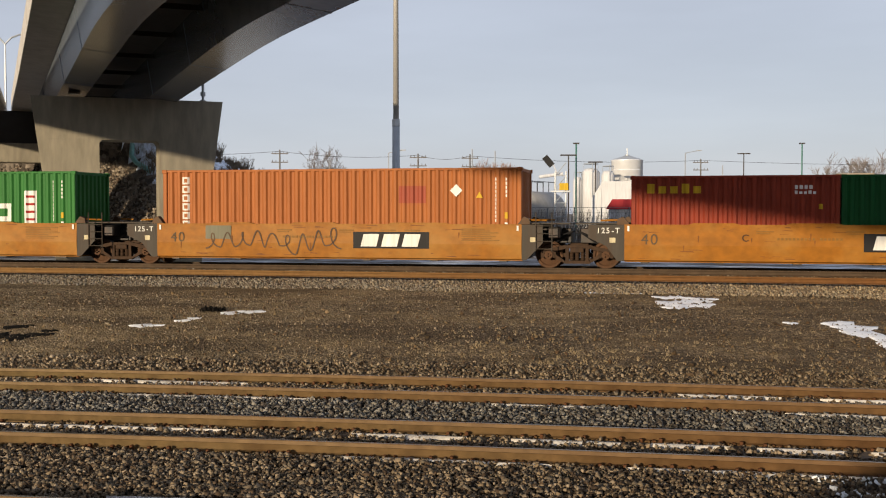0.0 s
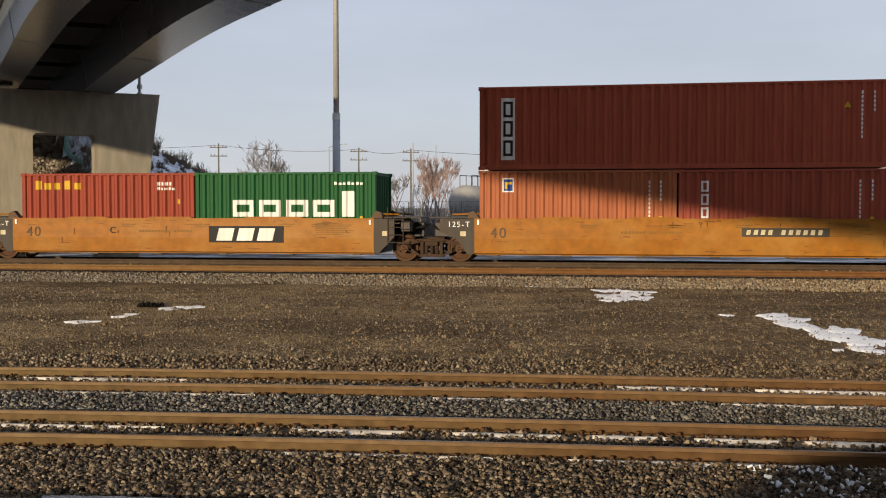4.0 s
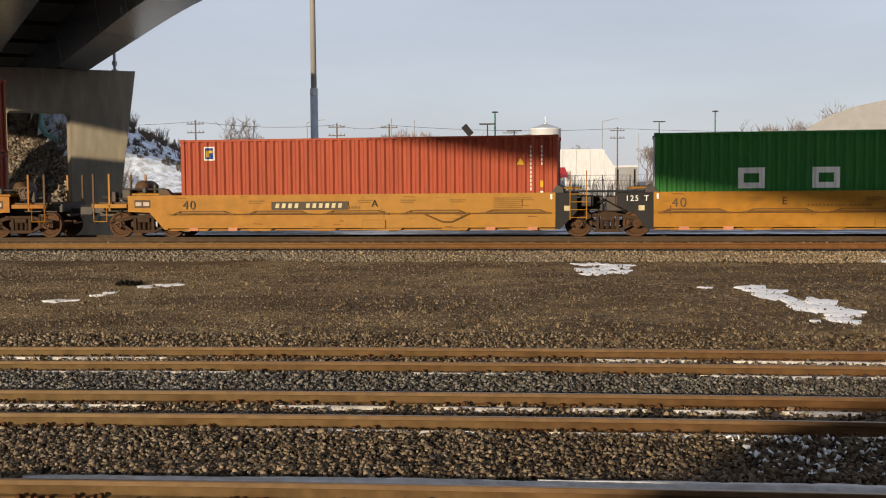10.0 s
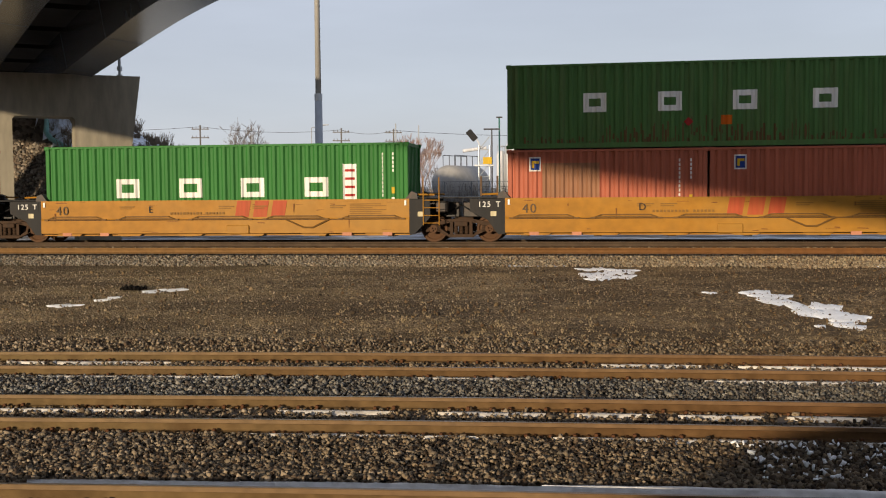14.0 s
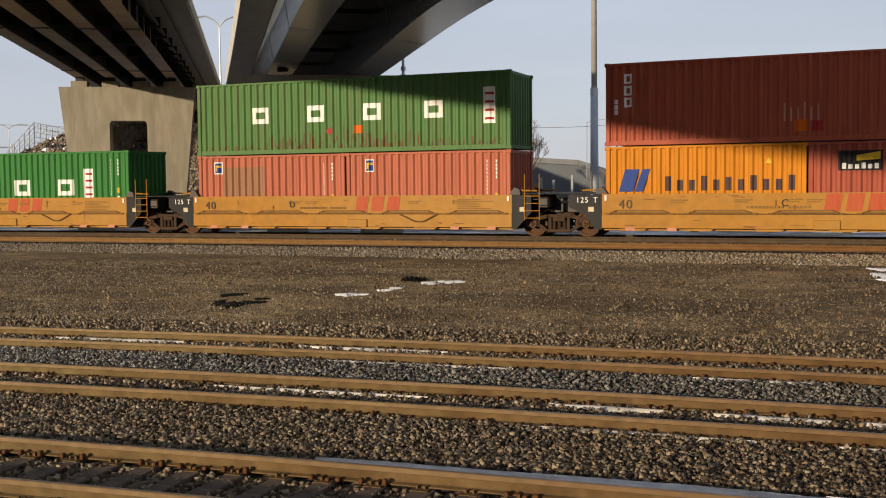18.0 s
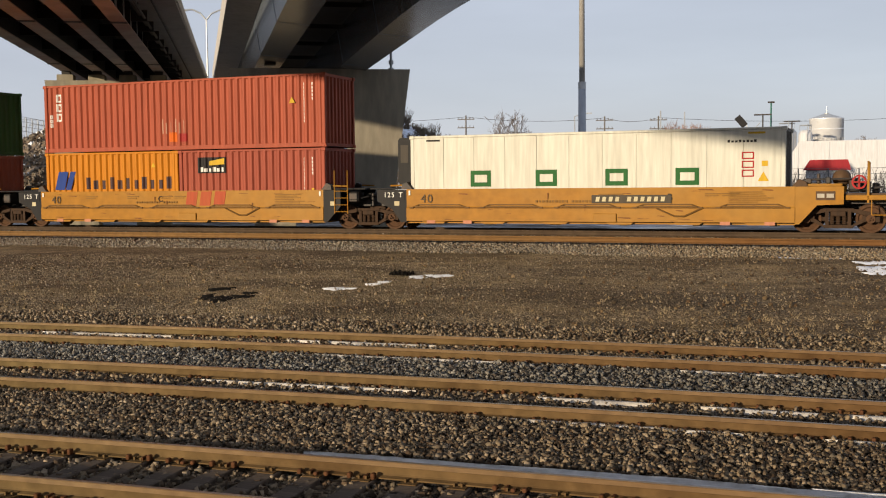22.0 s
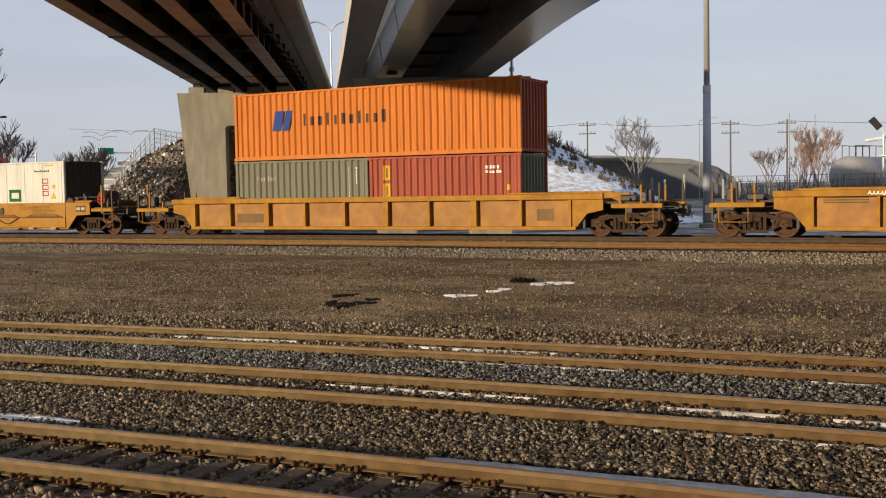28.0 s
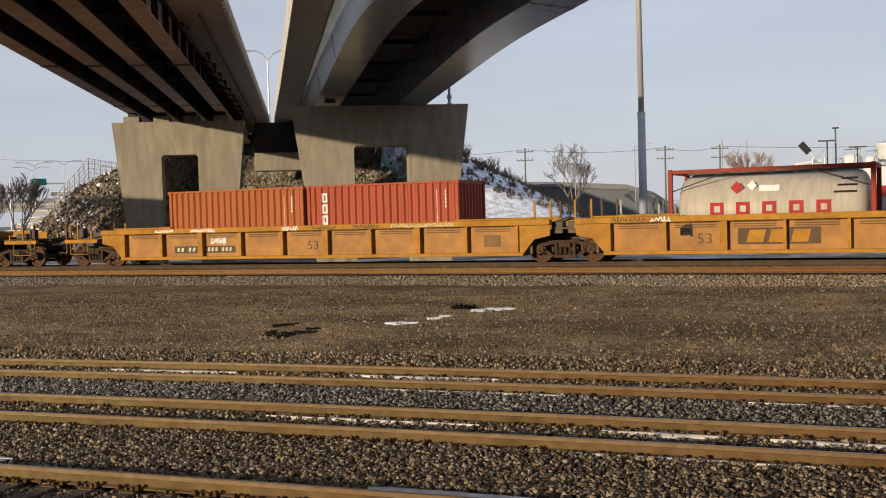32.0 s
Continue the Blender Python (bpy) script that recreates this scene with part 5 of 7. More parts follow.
def well_unit(a, b, mat, dark, style, letter, left, right, label, text="125-T", sign=None, plate=None):
    half = (b - a) / 2
    t = thing("well_car", label, "well car", group="units of the well cars")
    old = style == "smooth"
    sides = {}
    for y in (-1, 1):
        if old:
            prof = [(1.44, 0.27), (1.50, 0.30), (1.525, 0.75), (1.50, 1.30), (1.50, 1.385), (1.38, 1.385), (1.38, 1.32), (1.46, 1.30), (1.465, 0.75), (1.38, 0.33), (1.38, 0.27)]
        else:
            prof = [(1.44, 0.30), (1.525, 0.32), (1.525, 0.74), (1.50, 0.80), (1.50, 1.385), (1.38, 1.385), (1.38, 1.32), (1.45, 1.30), (1.45, 0.80), (1.46, 0.74), (1.46, 0.36), (1.38, 0.30)]
        sd = part("side_sill", Mesh().prism([(y * p, z) for p, z in prof], -half, half, "x"), mat, t)
        sides[y] = sd
        if old:
            for x0, x1 in ((-half + 1.9, -half + 3.4), (-half + 4.7, -half + 6.3), (half - 4.3, half - 2.3)):
                part("lip", Mesh().prism([(x0, 1.386), (x1, 1.386), (x1 - 0.15, 1.43), (x0 + 0.15, 1.43)], min(y * 1.36, y * 1.50), max(y * 1.36, y * 1.50)), mat, sd)
        else:
            n = 5
            for i in range(n):
                x = -half + 1.2 + i * (2 * half - 2.4) / (n - 1)
                rail = Mesh()
                for z, w in ((0.865, 0.72), (0.80, 0.86)):
                    rail.box(x - w, x + w, min(y * 1.502, y * 1.56), max(y * 1.502, y * 1.56), z - 0.016, z + 0.016)
                for q in (-1, 1):
                    rail.tube((x + q * 0.72, y * 1.54, 0.865), (x + q * 0.98, y * 1.54, 0.765), 0.022, 6)
                    rail.box(x + q * 1.0 - 0.07, x + q * 1.0 + 0.07, min(y * 1.502, y * 1.57), max(y * 1.502, y * 1.57), 0.74, 0.79)
                part("grab_rail", rail, "rail_clip", sd)
            part("lower_line", Mesh().tube((-half + 0.3, y * 1.545, 0.755), (half - 0.3, y * 1.545, 0.755), 0.014, 6), "car_brown", sd)
            # A yellow pipe; the brown takes in the dark shadow below it.
            part("brake_line", Mesh().tube((2.2, y * 1.555, 0.74), (2.75, y * 1.555, 0.5), 0.028, 6).tube((2.75, y * 1.555, 0.5), (3.05, y * 1.555, 0.5), 0.028, 6).tube((3.05, y * 1.555, 0.5), (3.6, y * 1.555, 0.76), 0.028, 6), "rail_clip", sd, "brake pipe, its shadow mixed into the brown")
            for i in range(6):
                x = -half + 1.0 + i * (2 * half - 2.0) / 5
                part("tab", Mesh().prism([(x - 0.42, 0.301), (x + 0.42, 0.301), (x + 0.34, 0.235), (x - 0.34, 0.235)], min(y * 1.45, y * 1.515), max(y * 1.45, y * 1.515)), mat, sd)
            part("step_box", Mesh().box(0.2, 0.95, min(y * 1.5, y * 1.58), max(y * 1.5, y * 1.58), 0.30, 0.58, 0.02), mat, sd)
            for x in (-half + 0.9, -half + 2.2, half - 2.0, half - 0.7):
                part("foot", Mesh().box(x - 0.15, x + 0.15, min(y * 1.42, y * 1.53), max(y * 1.42, y * 1.53), 0.235, 0.34), "foot_pink", sd)
    part("well_floor", Mesh().box(-half, half, -1.38, 1.38, 0.24, 0.28), mat, t)
    for i in range(6):
        x = -half + 0.6 + i * (2 * half - 1.2) / 5
        part("cross_beam", Mesh().box(x - 0.12, x + 0.12, -1.38, 1.38, 0.20, 0.24), "dark_steel", t)
    ns = sides[-1]
    yy = -1.53
    lettering("40", 0.46 if old else 0.40, -half + 0.75, 0.92 if old else 1.05, yy, "stencil", ns)
    if letter:
        lettering(letter, 0.30, {"B": 2.6, "C": -0.6 if not old else -2.6, "D": -2.0, "E": -2.35, "A": 0.6}.get(letter, -2), 0.98 if old else 1.08, yy, "black", ns)
    mk = Mesh()
    r = random.Random(a)
    for i in range(4):
        x = r.uniform(-half + 2, half - 2)
        mk.box(x, x + 0.5, yy, yy + 0.02, 1.17, 1.2).box(x, x + 0.4, yy, yy + 0.02, 1.11, 1.135)
    for i in range(16):
        x = -1.7 + i * 0.11 + (0.1 if i > 9 else 0)
        mk.box(x, x + 0.07, yy, yy + 0.02, 0.93, 1.0)
    for i in range(7):
        mk.box(half - 1.9, half - 0.9 + r.uniform(-0.3, 0.3), yy, yy + 0.02, 0.86 + 0.06 * i, 0.885 + 0.06 * i)
    part("stencil_text", mk, "small_print", ns)["kind"] = "stuff"
    wear = Mesh()
    for i in range(46 if old else 22):
        x, z = r.uniform(-half + 0.2, half - 0.6), r.choice((r.uniform(0.34, 0.46), r.uniform(0.5, 1.3), r.uniform(1.2, 1.34)))
        l, d = r.uniform(0.05, 0.5), r.uniform(0.006, 0.02)
        face = (-1.5 - 0.025 * (1 - abs(z - 0.75) / 0.55) if old else -1.5 if z > 0.8 else -1.525) - 0.004
        wear.add([(x, face, z), (x + l, face, z + r.uniform(-0.03, 0.03)), (x + l * 0.9, face, z + d), (x + l * 0.1, face, z + d * 1.4)], [(0, 1, 2, 3)])
    for i in range(6 if old else 3):
        x, z = r.uniform(-half + 0.2, half - 0.3), r.uniform(0.7, 1.3)
        h = r.uniform(0.08, 0.3)
        face = -1.531
        wear.add([(x, face, z - h), (x + 0.012, face, z - h), (x + 0.03, face, z), (x - 0.01, face, z)], [(0, 1, 2, 3)])
    part("scrape_wear", wear, "scrape_rust", ns)["kind"] = "stuff"
    if plate:
        plate_marks(plate - 1.25, plate + 1.25, 0.98 if old else 1.03, 0.26, yy, ns)
    if sign == "plate":
        p = part("sign_plate", Mesh().box(0.7, 3.2, yy - 0.004, yy + 0.02, 0.60, 1.13), "black", ns)
        stem_sign(1.95, 0.86, 2.0, 0.40, yy - 0.004, p)
    elif sign:
        stem_sign(sign, 1.1, 1.75, 0.52, -1.503, ns, "logo_red")
    for q, kind, x in ((-1, left, -half), (1, right, half)):
        if kind == "joint":
            end_gear(t, x, q, mat, dark, old, text)
        else:
            coupler_end(t, x, q, mat, 2.9, wheel=("mark_red" if "red hand" in label else "car_brown") if q > 0 else "")
    return ride(t, (a + b) / 2), ns


OLD = "faded yellow-orange steel well car unit with dark ends, scraped and stained"
NEW = "yellow steel well car unit with grey ends and long grab rails"
well_unit(-29.65, -17.2, "car_yellow", "car_grey", "smooth", "", "joint", "joint", OLD, sign="plate")
_, graffiti_side = well_unit(-14.2, -1.9, "car_yellow", "car_grey", "smooth", "", "joint", "joint", "faded yellow-orange well car unit with a dark outline scrawl", sign="plate")
well_unit(1.3, 13.6, "car_yellow", "car_grey", "smooth", "C", "joint", "joint", OLD, sign="plate")
well_unit(16.85, 29.25, "car_yellow", "car_grey", "smooth", "B", "joint", "end", "faded orange well car unit with a dark plate and coupler", plate=3.1)
well_unit(36.1, 48.6, "car_yellow_new", "black", "ledge", "A", "end", "joint", "yellow well car unit with a dark plate and coupler", plate=-1.5)
well_unit(51.6, 63.9, "car_yellow_new", "black", "ledge", "E", "joint", "joint", NEW, "125 T", sign=1.35)
well_unit(66.95, 79.3, "car_yellow_new", "black", "ledge", "D", "joint", "joint", NEW, "125 T", sign=1.35)
well_unit(82.35, 94.6, "car_yellow_new", "black", "ledge", "C", "joint", "joint", NEW, "125 T", sign=1.35)
well_unit(97.8, 110.3, "car_yellow_new", "black", "ledge", "B", "joint", "end", "yellow well car unit with a red hand brake wheel", "125 T", plate=1.4)


def scrawl(parent, x0, x1, z0, z1, y, mat, n, seed, w=0.035):
    """Spray-paint tag: one looping stroke of n turns."""
    r = random.Random(seed)
    mb = Mesh()
    steps = 14 * n
    pts = []
    lows = [r.uniform(0.0, 0.35) for k in range(n + 2)]
    tops = [r.uniform(0.65, 1.0) for k in range(n + 2)]
    loop = [r.uniform(-0.2, 1.0) for k in range(n + 2)]
    for i in range(steps + 1):
        u = i / 14
        k = int(u)
        f = u - k
        lo, hi = lows[k] + (lows[k + 1] - lows[k]) * f, tops[k] + (tops[k + 1] - tops[k]) * f
        c = 0.5 - 0.5 * math.cos(2 * math.pi * u)
        x = x0 + (x1 - x0) * (u + 0.42 * loop[k] * math.sin(2 * math.pi * f)) / n
        pts.append((x, z0 + (z1 - z0) * (lo + (hi - lo) * c)))
    v = []
    for i, (a, b) in enumerate(pts):
        c, d = pts[min(i + 1, steps)]
        e, f = pts[max(i - 1, 0)]
        l = math.hypot(c - e, d - f) or 1
        nx, nz = -(d - f) / l * w / 2, (c - e) / l * w / 2
        v += [(a - nx, y, b - nz), (a + nx, y, b + nz)]
    mb.add(v, [(2 * i, 2 * i + 2, 2 * i + 3, 2 * i + 1) for i in range(steps)])
    part("graffiti", mb, mat, parent)


scrawl(graffiti_side, -4.4, 0.3, 0.36, 1.3, -1.534, "car_brown", 9, 5, 0.045)
part("paint_patch", Mesh().box(-4.4, -3.5, -1.53, -1.51, 0.88, 1.32), "box_grey", graffiti_side)


def ribbed_unit(a, b, mat, left, right, label, sign=False, numbers=""):
    """Well car with outside ribs between a top chord and a bottom sill."""
    half = (b - a) / 2
    t = thing("ribbed_well_car", label, "well car", group="units of the well cars")
    ns = None
    for y in (-1, 1):
        lo, hi = lambda p: min(y * p, y * 1.36), lambda p: max(y * p, y * 1.36)
        web = part("web_plate", Mesh().box(-half + 0.7, half - 0.7, min(y * 1.29, y * 1.33), max(y * 1.29, y * 1.33), 0.27, 1.3), "car_rib_web", t)
        ns = web if y < 0 else ns
        part("top_chord", Mesh().box(-half - 0.4, half + 0.4, lo(1.53), hi(1.53), 1.25, 1.44, 0.015), mat, t)
        for q in (-1, 1):
            part("top_plate", Mesh().box(min(q * (half - 3.0), q * (half - 0.2)), max(q * (half - 3.0), q * (half - 0.2)), lo(1.45), hi(1.45), 1.444, 1.50, 0.01), mat, t)
        part("bottom_sill", Mesh().box(-half + 0.55, half - 0.55, lo(1.50), hi(1.50), 0.24, 0.36, 0.012), mat, t)
        n = 10
        for i in range(n):
            x = -half + 0.75 + i * (2 * half - 1.5) / (n - 1)
            wide = 0.11 if i in (2, 5, 7) else 0.045
            part("rib", Mesh().prism([(x - wide, 0.361), (x + wide, 0.361), (x + wide, 1.249), (x - wide, 1.249)], min(y * 1.331, y * 1.52), max(y * 1.331, y * 1.52)), mat, t)
        if half > 8.8:
            for i in range(n - 1):
                x = -half + 0.75 + (i + 0.5) * (2 * half - 1.5) / (n - 1)
                # Dark colour stands in for the shade in the louvre slots.
                for z in (1.08, 1.15, 1.22):
                    part("louvre_dark_line", Mesh().box(x - 0.62, x + 0.62, min(y * 1.331, y * 1.37), max(y * 1.331, y * 1.345), z - 0.014, z + 0.01), "stencil", web)
        for q in (-1, 1):
            X = lambda d: q * (half - 0.72 + d)
            part("end_web", Mesh().prism([(X(0), 0.30), (X(0.15), 0.30), (X(0.55), 0.78), (X(1.1), 0.90), (X(1.1), 1.25), (X(0), 1.25)], min(y * 1.37, y * 1.45), max(y * 1.37, y * 1.45)), mat, t)
    part("well_floor", Mesh().box(-half + 0.7, half - 0.7, -1.36, 1.36, 0.24, 0.28), mat, t)
    yy = -1.335
    if half > 8.8:
        lettering("53", 0.44, -half + (9.3 if half > 8.9 else 3.75), 0.7, yy, "stencil", ns)
    else:
        part("ghost_patch", Mesh().box(-half + 2.75, -half + 4.05, yy - 0.003, yy + 0.01, 0.5, 0.85), "ghost", ns)
    part("ghost_patch", Mesh().box(half - 2.0, half - 1.4, yy - 0.003, yy + 0.01, 0.55, 0.95), "ghost", ns)
    if sign:
        p = part("sign_plate", Mesh().box(-half + 4.75, -half + 7.15, yy - 0.004, yy + 0.01, 0.52, 1.02), "car_brown", ns)
        stem_sign(-half + 5.95, 0.77, 1.9, 0.38, yy - 0.004, p, "car_yellow_old")
    for q, kind in ((-1, left), (1, right)):
        x = q * (half - 0.35)
        X = lambda d: x + q * d
        part("draught_sill", Mesh().box(min(X(-0.4), X(2.2)), max(X(-0.4), X(2.2)), -0.35, 0.35, 0.70, 1.05, 0.02), "dark_steel", t)
        part("bulkhead", Mesh().box(min(X(0), X(0.08)), max(X(0), X(0.08)), -1.35, 1.35, 0.3, 1.25), "dark_steel", t)
        part("platform", Mesh().box(min(X(0), X(2.3 if kind == "end" else 1.5)), max(X(0), X(2.3 if kind == "end" else 1.5)), -1.25, 1.25, 1.1, 1.15), "car_brown", t)
        if kind == "end":
            for y in (-1, 1):
                part("step_beam", Mesh().box(min(X(1.0), X(2.7)), max(X(1.0), X(2.7)), min(y * 1.3, y * 1.46), max(y * 1.3, y * 1.46), 0.95, 1.1, 0.015), mat, t)
                for d, h in ((1.3, 1.35), (2.0, 1.7), (2.6, 1.75)):
                    part("grab_post", Mesh().box(X(d) - 0.03, X(d) + 0.03, y * 1.42 - 0.03, y * 1.42 + 0.03, 0.55 if d > 2.5 else 0.95, h), mat if d < 2.5 else "car_brown", t)
                part("stirrup", Mesh().tube((X(1.5), y * 1.45, 1.0), (X(1.5), y * 1.45, 0.5), 0.016, 6).tube((X(1.5), y * 1.45, 0.5), (X(2.4), y * 1.45, 0.5), 0.016, 6).tube((X(2.4), y * 1.45, 0.5), (X(2.4), y * 1.45, 1.0), 0.016, 6), mat, t)
            part("brake_valve", Mesh().box(X(1.4) - 0.3, X(1.4) + 0.3, -0.9, -0.4, 1.15, 1.38, 0.05), "dark_steel", t)
            part("valve_stand", Mesh().box(X(2.15) - 0.12, X(2.15) + 0.12, -1.1, -0.8, 1.15, 1.55, 0.03), "dark_steel", t)
            cp = part("coupler", Mesh().box(min(X(2.2), X(3.0)), max(X(2.2), X(3.0)), -0.1, 0.1, 0.78, 0.96, 0.02).box(X(3.05) - 0.18, X(3.05) + 0.18, -0.2, 0.16, 0.70, 1.05, 0.05), "dark_steel", t)
            part("air_hose", Mesh().tube((X(2.5), -0.3, 0.8), (X(2.8), -0.32, 0.42), 0.025, 6).tube((X(2.8), -0.32, 0.42), (X(3.05), -0.3, 0.5), 0.025, 6), "black", cp)
        else:
            for y in (-1.4, 1.4):
                for d in (0.2, 0.75):
                    part("grab_post", Mesh().box(X(d) - 0.03, X(d) + 0.03, y - 0.03, y + 0.03, 1.1, 2.05), mat if y < 0 else "car_brown", t)
            part("brake_hose", Mesh().tube((X(0.3), -0.8, 1.2), (X(1.2), -0.7, 1.5), 0.03, 6), "dark_steel", t)
            part("brake_hose", Mesh().tube((X(0.3), -0.4, 1.2), (X(1.3), -0.5, 1.45), 0.03, 6), "dark_steel", t)
            part("valve_box", Mesh().box(X(0.9) - 0.2, X(0.9) + 0.2, -1.2, -0.8, 0.95, 1.35, 0.02), "dark_steel", t)
    return ride(t, (a + b) / 2), ns


M["car_rib_web"] = material("car_rib_web", (0.265, 0.122, 0.024), 0.7, 0, 0.2, 2.5, (0.15, 0.065, 0.02), 0.65, 0.8, 0.002, 15)
ribbed_unit(116.55, 133.95, "car_yellow_old", "end", "end", "yellow-orange ribbed well car with faded side panels and coupler ends")
_, ws = ribbed_unit(140.2, 158.2, "car_yellow_old", "end", "joint", "yellow ribbed well car with white scrawled graffiti")
scrawl(ws, -4.2, -3.5, 0.78, 1.12, -1.345, "white", 7, 11, 0.045)
for k, (x, l, q) in enumerate(((-6.7, 0.9, "white"), (-5.0, 1.15, "white"), (-0.9, 0.7, "white"), (0.4, 1.0, "stencil"), (2.1, 1.0, "stencil"), (3.6, 2.4, "cream"))):
    scrawl(ws, x, x + l, 1.265, 1.425, -1.536, q, int(9 * l), 20 + k, 0.03)
plate_marks(-5.9, -4.75, 0.62, 0.26, -1.34, ws, 2, 2)
plate_marks(-4.45, -3.1, 0.62, 0.26, -1.34, ws, 3, 3)
_, ws2 = ribbed_unit(159.9, 177.6, "car_yellow_old", "joint", "joint", "yellow ribbed well car with a faded sign plate", sign=True)
scrawl(ws2, -8.0, -6.9, 1.27, 1.43, -1.536, "stencil", 8, 41, 0.03)
scrawl(ws2, -6.75, -6.1, 1.27, 1.43, -1.536, "white", 5, 44, 0.03)
scrawl(ws2, -5.85, -5.5, 0.78, 1.22, -1.345, "black", 6, 47, 0.07)


# ---- embankment and far surroundings ----
def hill_z(x, y):
    """Road embankment behind the piers: crest, flanks, and a steep stone front under the bridges."""
    a = (x + 32.5) * 0.876 + (y - 75) * 0.482
    b = (x + 36.6) * -0.455 + (y - 75) * -0.89
    front = 5.7 - b if b > 0 else 9.2
    cone = 9.2 - 0.605 * math.hypot(max(0, a), 1.25 * max(0, 76.5 - y))
    k = smooth_step(-1.5, 1.5, a)
    z = min(9.2, front) * (1 - k) + cone * k
    drop = max(0, -50.0 - 0.55 * (y - 75) - x)
    side = min(9.2 - 0.40 * drop - 0.6 * max(0, drop - 11.5), -0.9 + 0.85 * (y - 66.3))
    z = min(z, 9.2 - 0.4 * drop)
    k = 1 - smooth_step(-55, -53, x)
    z = z * (1 - k) + side * k
    return z + 0.25 * noise.noise((x * 0.3, y * 0.3, 1)) + 0.1 * noise.noise((x * 1.1, y * 1.1, 2))


def stone_edge(x, y):
    """How far across the front the stone facing reaches: further towards its foot."""
    return -1.9 + 0.8 * ((x + 36.6) * -0.455 + (y - 75) * -0.89)


def build_hill():
    xs = [-130 + 1.0 * i for i in range(125)]
    ys = [52 + 1.0 * i for i in range(60)] + [115, 120, 130, 145, 170]
    v, f, mi = [], [], []
    for y in ys:
        for x in xs:
            v.append((x, y, hill_z(x, y)))
    n = len(xs)
    for j in range(len(ys) - 1):
        for i in range(n - 1):
            q = (j * n + i, j * n + i + 1, (j + 1) * n + i + 1, (j + 1) * n + i)
            if max(v[k][2] for k in q) < -1.2:
                continue
            f.append(q)
            x, y = xs[i], ys[j]
            front = (x + 36.6) * -0.455 + (y - 75) * -0.89 > -1.5 and (x + 32.5) * 0.876 + (y - 75) * 0.482 < stone_edge(x, y)
            mi.append(2 if x < -54 else 1 if front else 0)
    me = bpy.data.meshes.new("embankment")
    me.from_pydata(v, [], f)
    for k in ("hill_snow", "hill_stone", "hill_rough"):
        me.materials.append(M[k])
    me.polygons.foreach_set("material_index", mi)
    tagged(new("embankment", me), "road embankment with thin snow, dry weeds and stone facing", "embankment", kind="structure")


M["hill_snow"] = gravel("hill_snow", (0.60, 0.68, 0.80), (0.70, 0.78, 0.90), 0.3, 0.03, (0.16, 0.13, 0.10), 2.6, 0.6, 1.0)
M["hill_stone"] = gravel("hill_stone", (0.06, 0.05, 0.04), (0.26, 0.22, 0.18), 0.35, 0.2)
M["hill_rough"] = gravel("hill_rough", (0.13, 0.085, 0.05), (0.26, 0.18, 0.11), 0.4, 0.2, (0.30, 0.26, 0.22), 0.5, 0.6)
build_hill()


def rocks(name, spots, size, mat, label, category="stones", flat=0.75, seed=1, parent=None):
    """Loose stones of many shapes joined in one mesh; spots: array of x, y, z."""
    rs = np.random.RandomState(seed)
    n = len(spots)
    cube = np.array([(x, y, z) for z in (-1, 1) for y in (-1, 1) for x in (-1, 1)], float)
    v = cube[None] * (0.62 + 0.38 * rs.rand(n, 8, 1)) * (0.38 + 0.87 * rs.rand(n, 1, 3)) * np.array([1, 1, flat])
    q = rs.randn(n, 4)
    q /= np.linalg.norm(q, axis=1, keepdims=True)
    w, x, y, z = q.T
    rot = np.stack([np.stack([1 - 2 * (y * y + z * z), 2 * (x * y - z * w), 2 * (x * z + y * w)], -1),
                    np.stack([2 * (x * y + z * w), 1 - 2 * (x * x + z * z), 2 * (y * z - x * w)], -1),
                    np.stack([2 * (x * z - y * w), 2 * (y * z + x * w), 1 - 2 * (x * x + y * y)], -1)], -2)
    v = np.einsum("nij,nkj->nki", rot, v) * (size * (0.55 + 0.75 * rs.rand(n, 1, 1) ** 1.5)) + np.asarray(spots)[:, None, :] + np.array([0, 0, size * 0.8]) * rs.rand(n, 1, 1)
    quads = np.array([(0, 2, 3, 1), (4, 5, 7, 6), (0, 1, 5, 4), (2, 6, 7, 3), (0, 4, 6, 2), (1, 3, 7, 5)])
    f = (quads[None] + 8 * np.arange(n)[:, None, None]).reshape(-1)
    me = bpy.data.meshes.new(name)
    me.vertices.add(8 * n)
    me.vertices.foreach_set("co", v.reshape(-1))
    me.loops.add(len(f))
    me.loops.foreach_set("vertex_index", f)
    me.polygons.add(6 * n)
    me.polygons.foreach_set("loop_start", np.arange(0, len(f), 4))
    me.polygons.foreach_set("loop_total", np.full(6 * n, 4))
    me.update(calc_edges=True)
    me.materials.append(M[mat])
    return tagged(new(name, me), label, category, kind="stuff")


def scatter(n, x0, x1, y0, y1, seed, zf, path=None):
    rs = np.random.RandomState(seed)
    xs, u = x0 + (x1 - x0) * rs.rand(n), y0 + (y1 - y0) * rs.rand(n)
    return [(x, (path(x) if path else 0) + d, zf(x, (path(x) if path else 0) + d)) for x, d in zip(xs, u)]


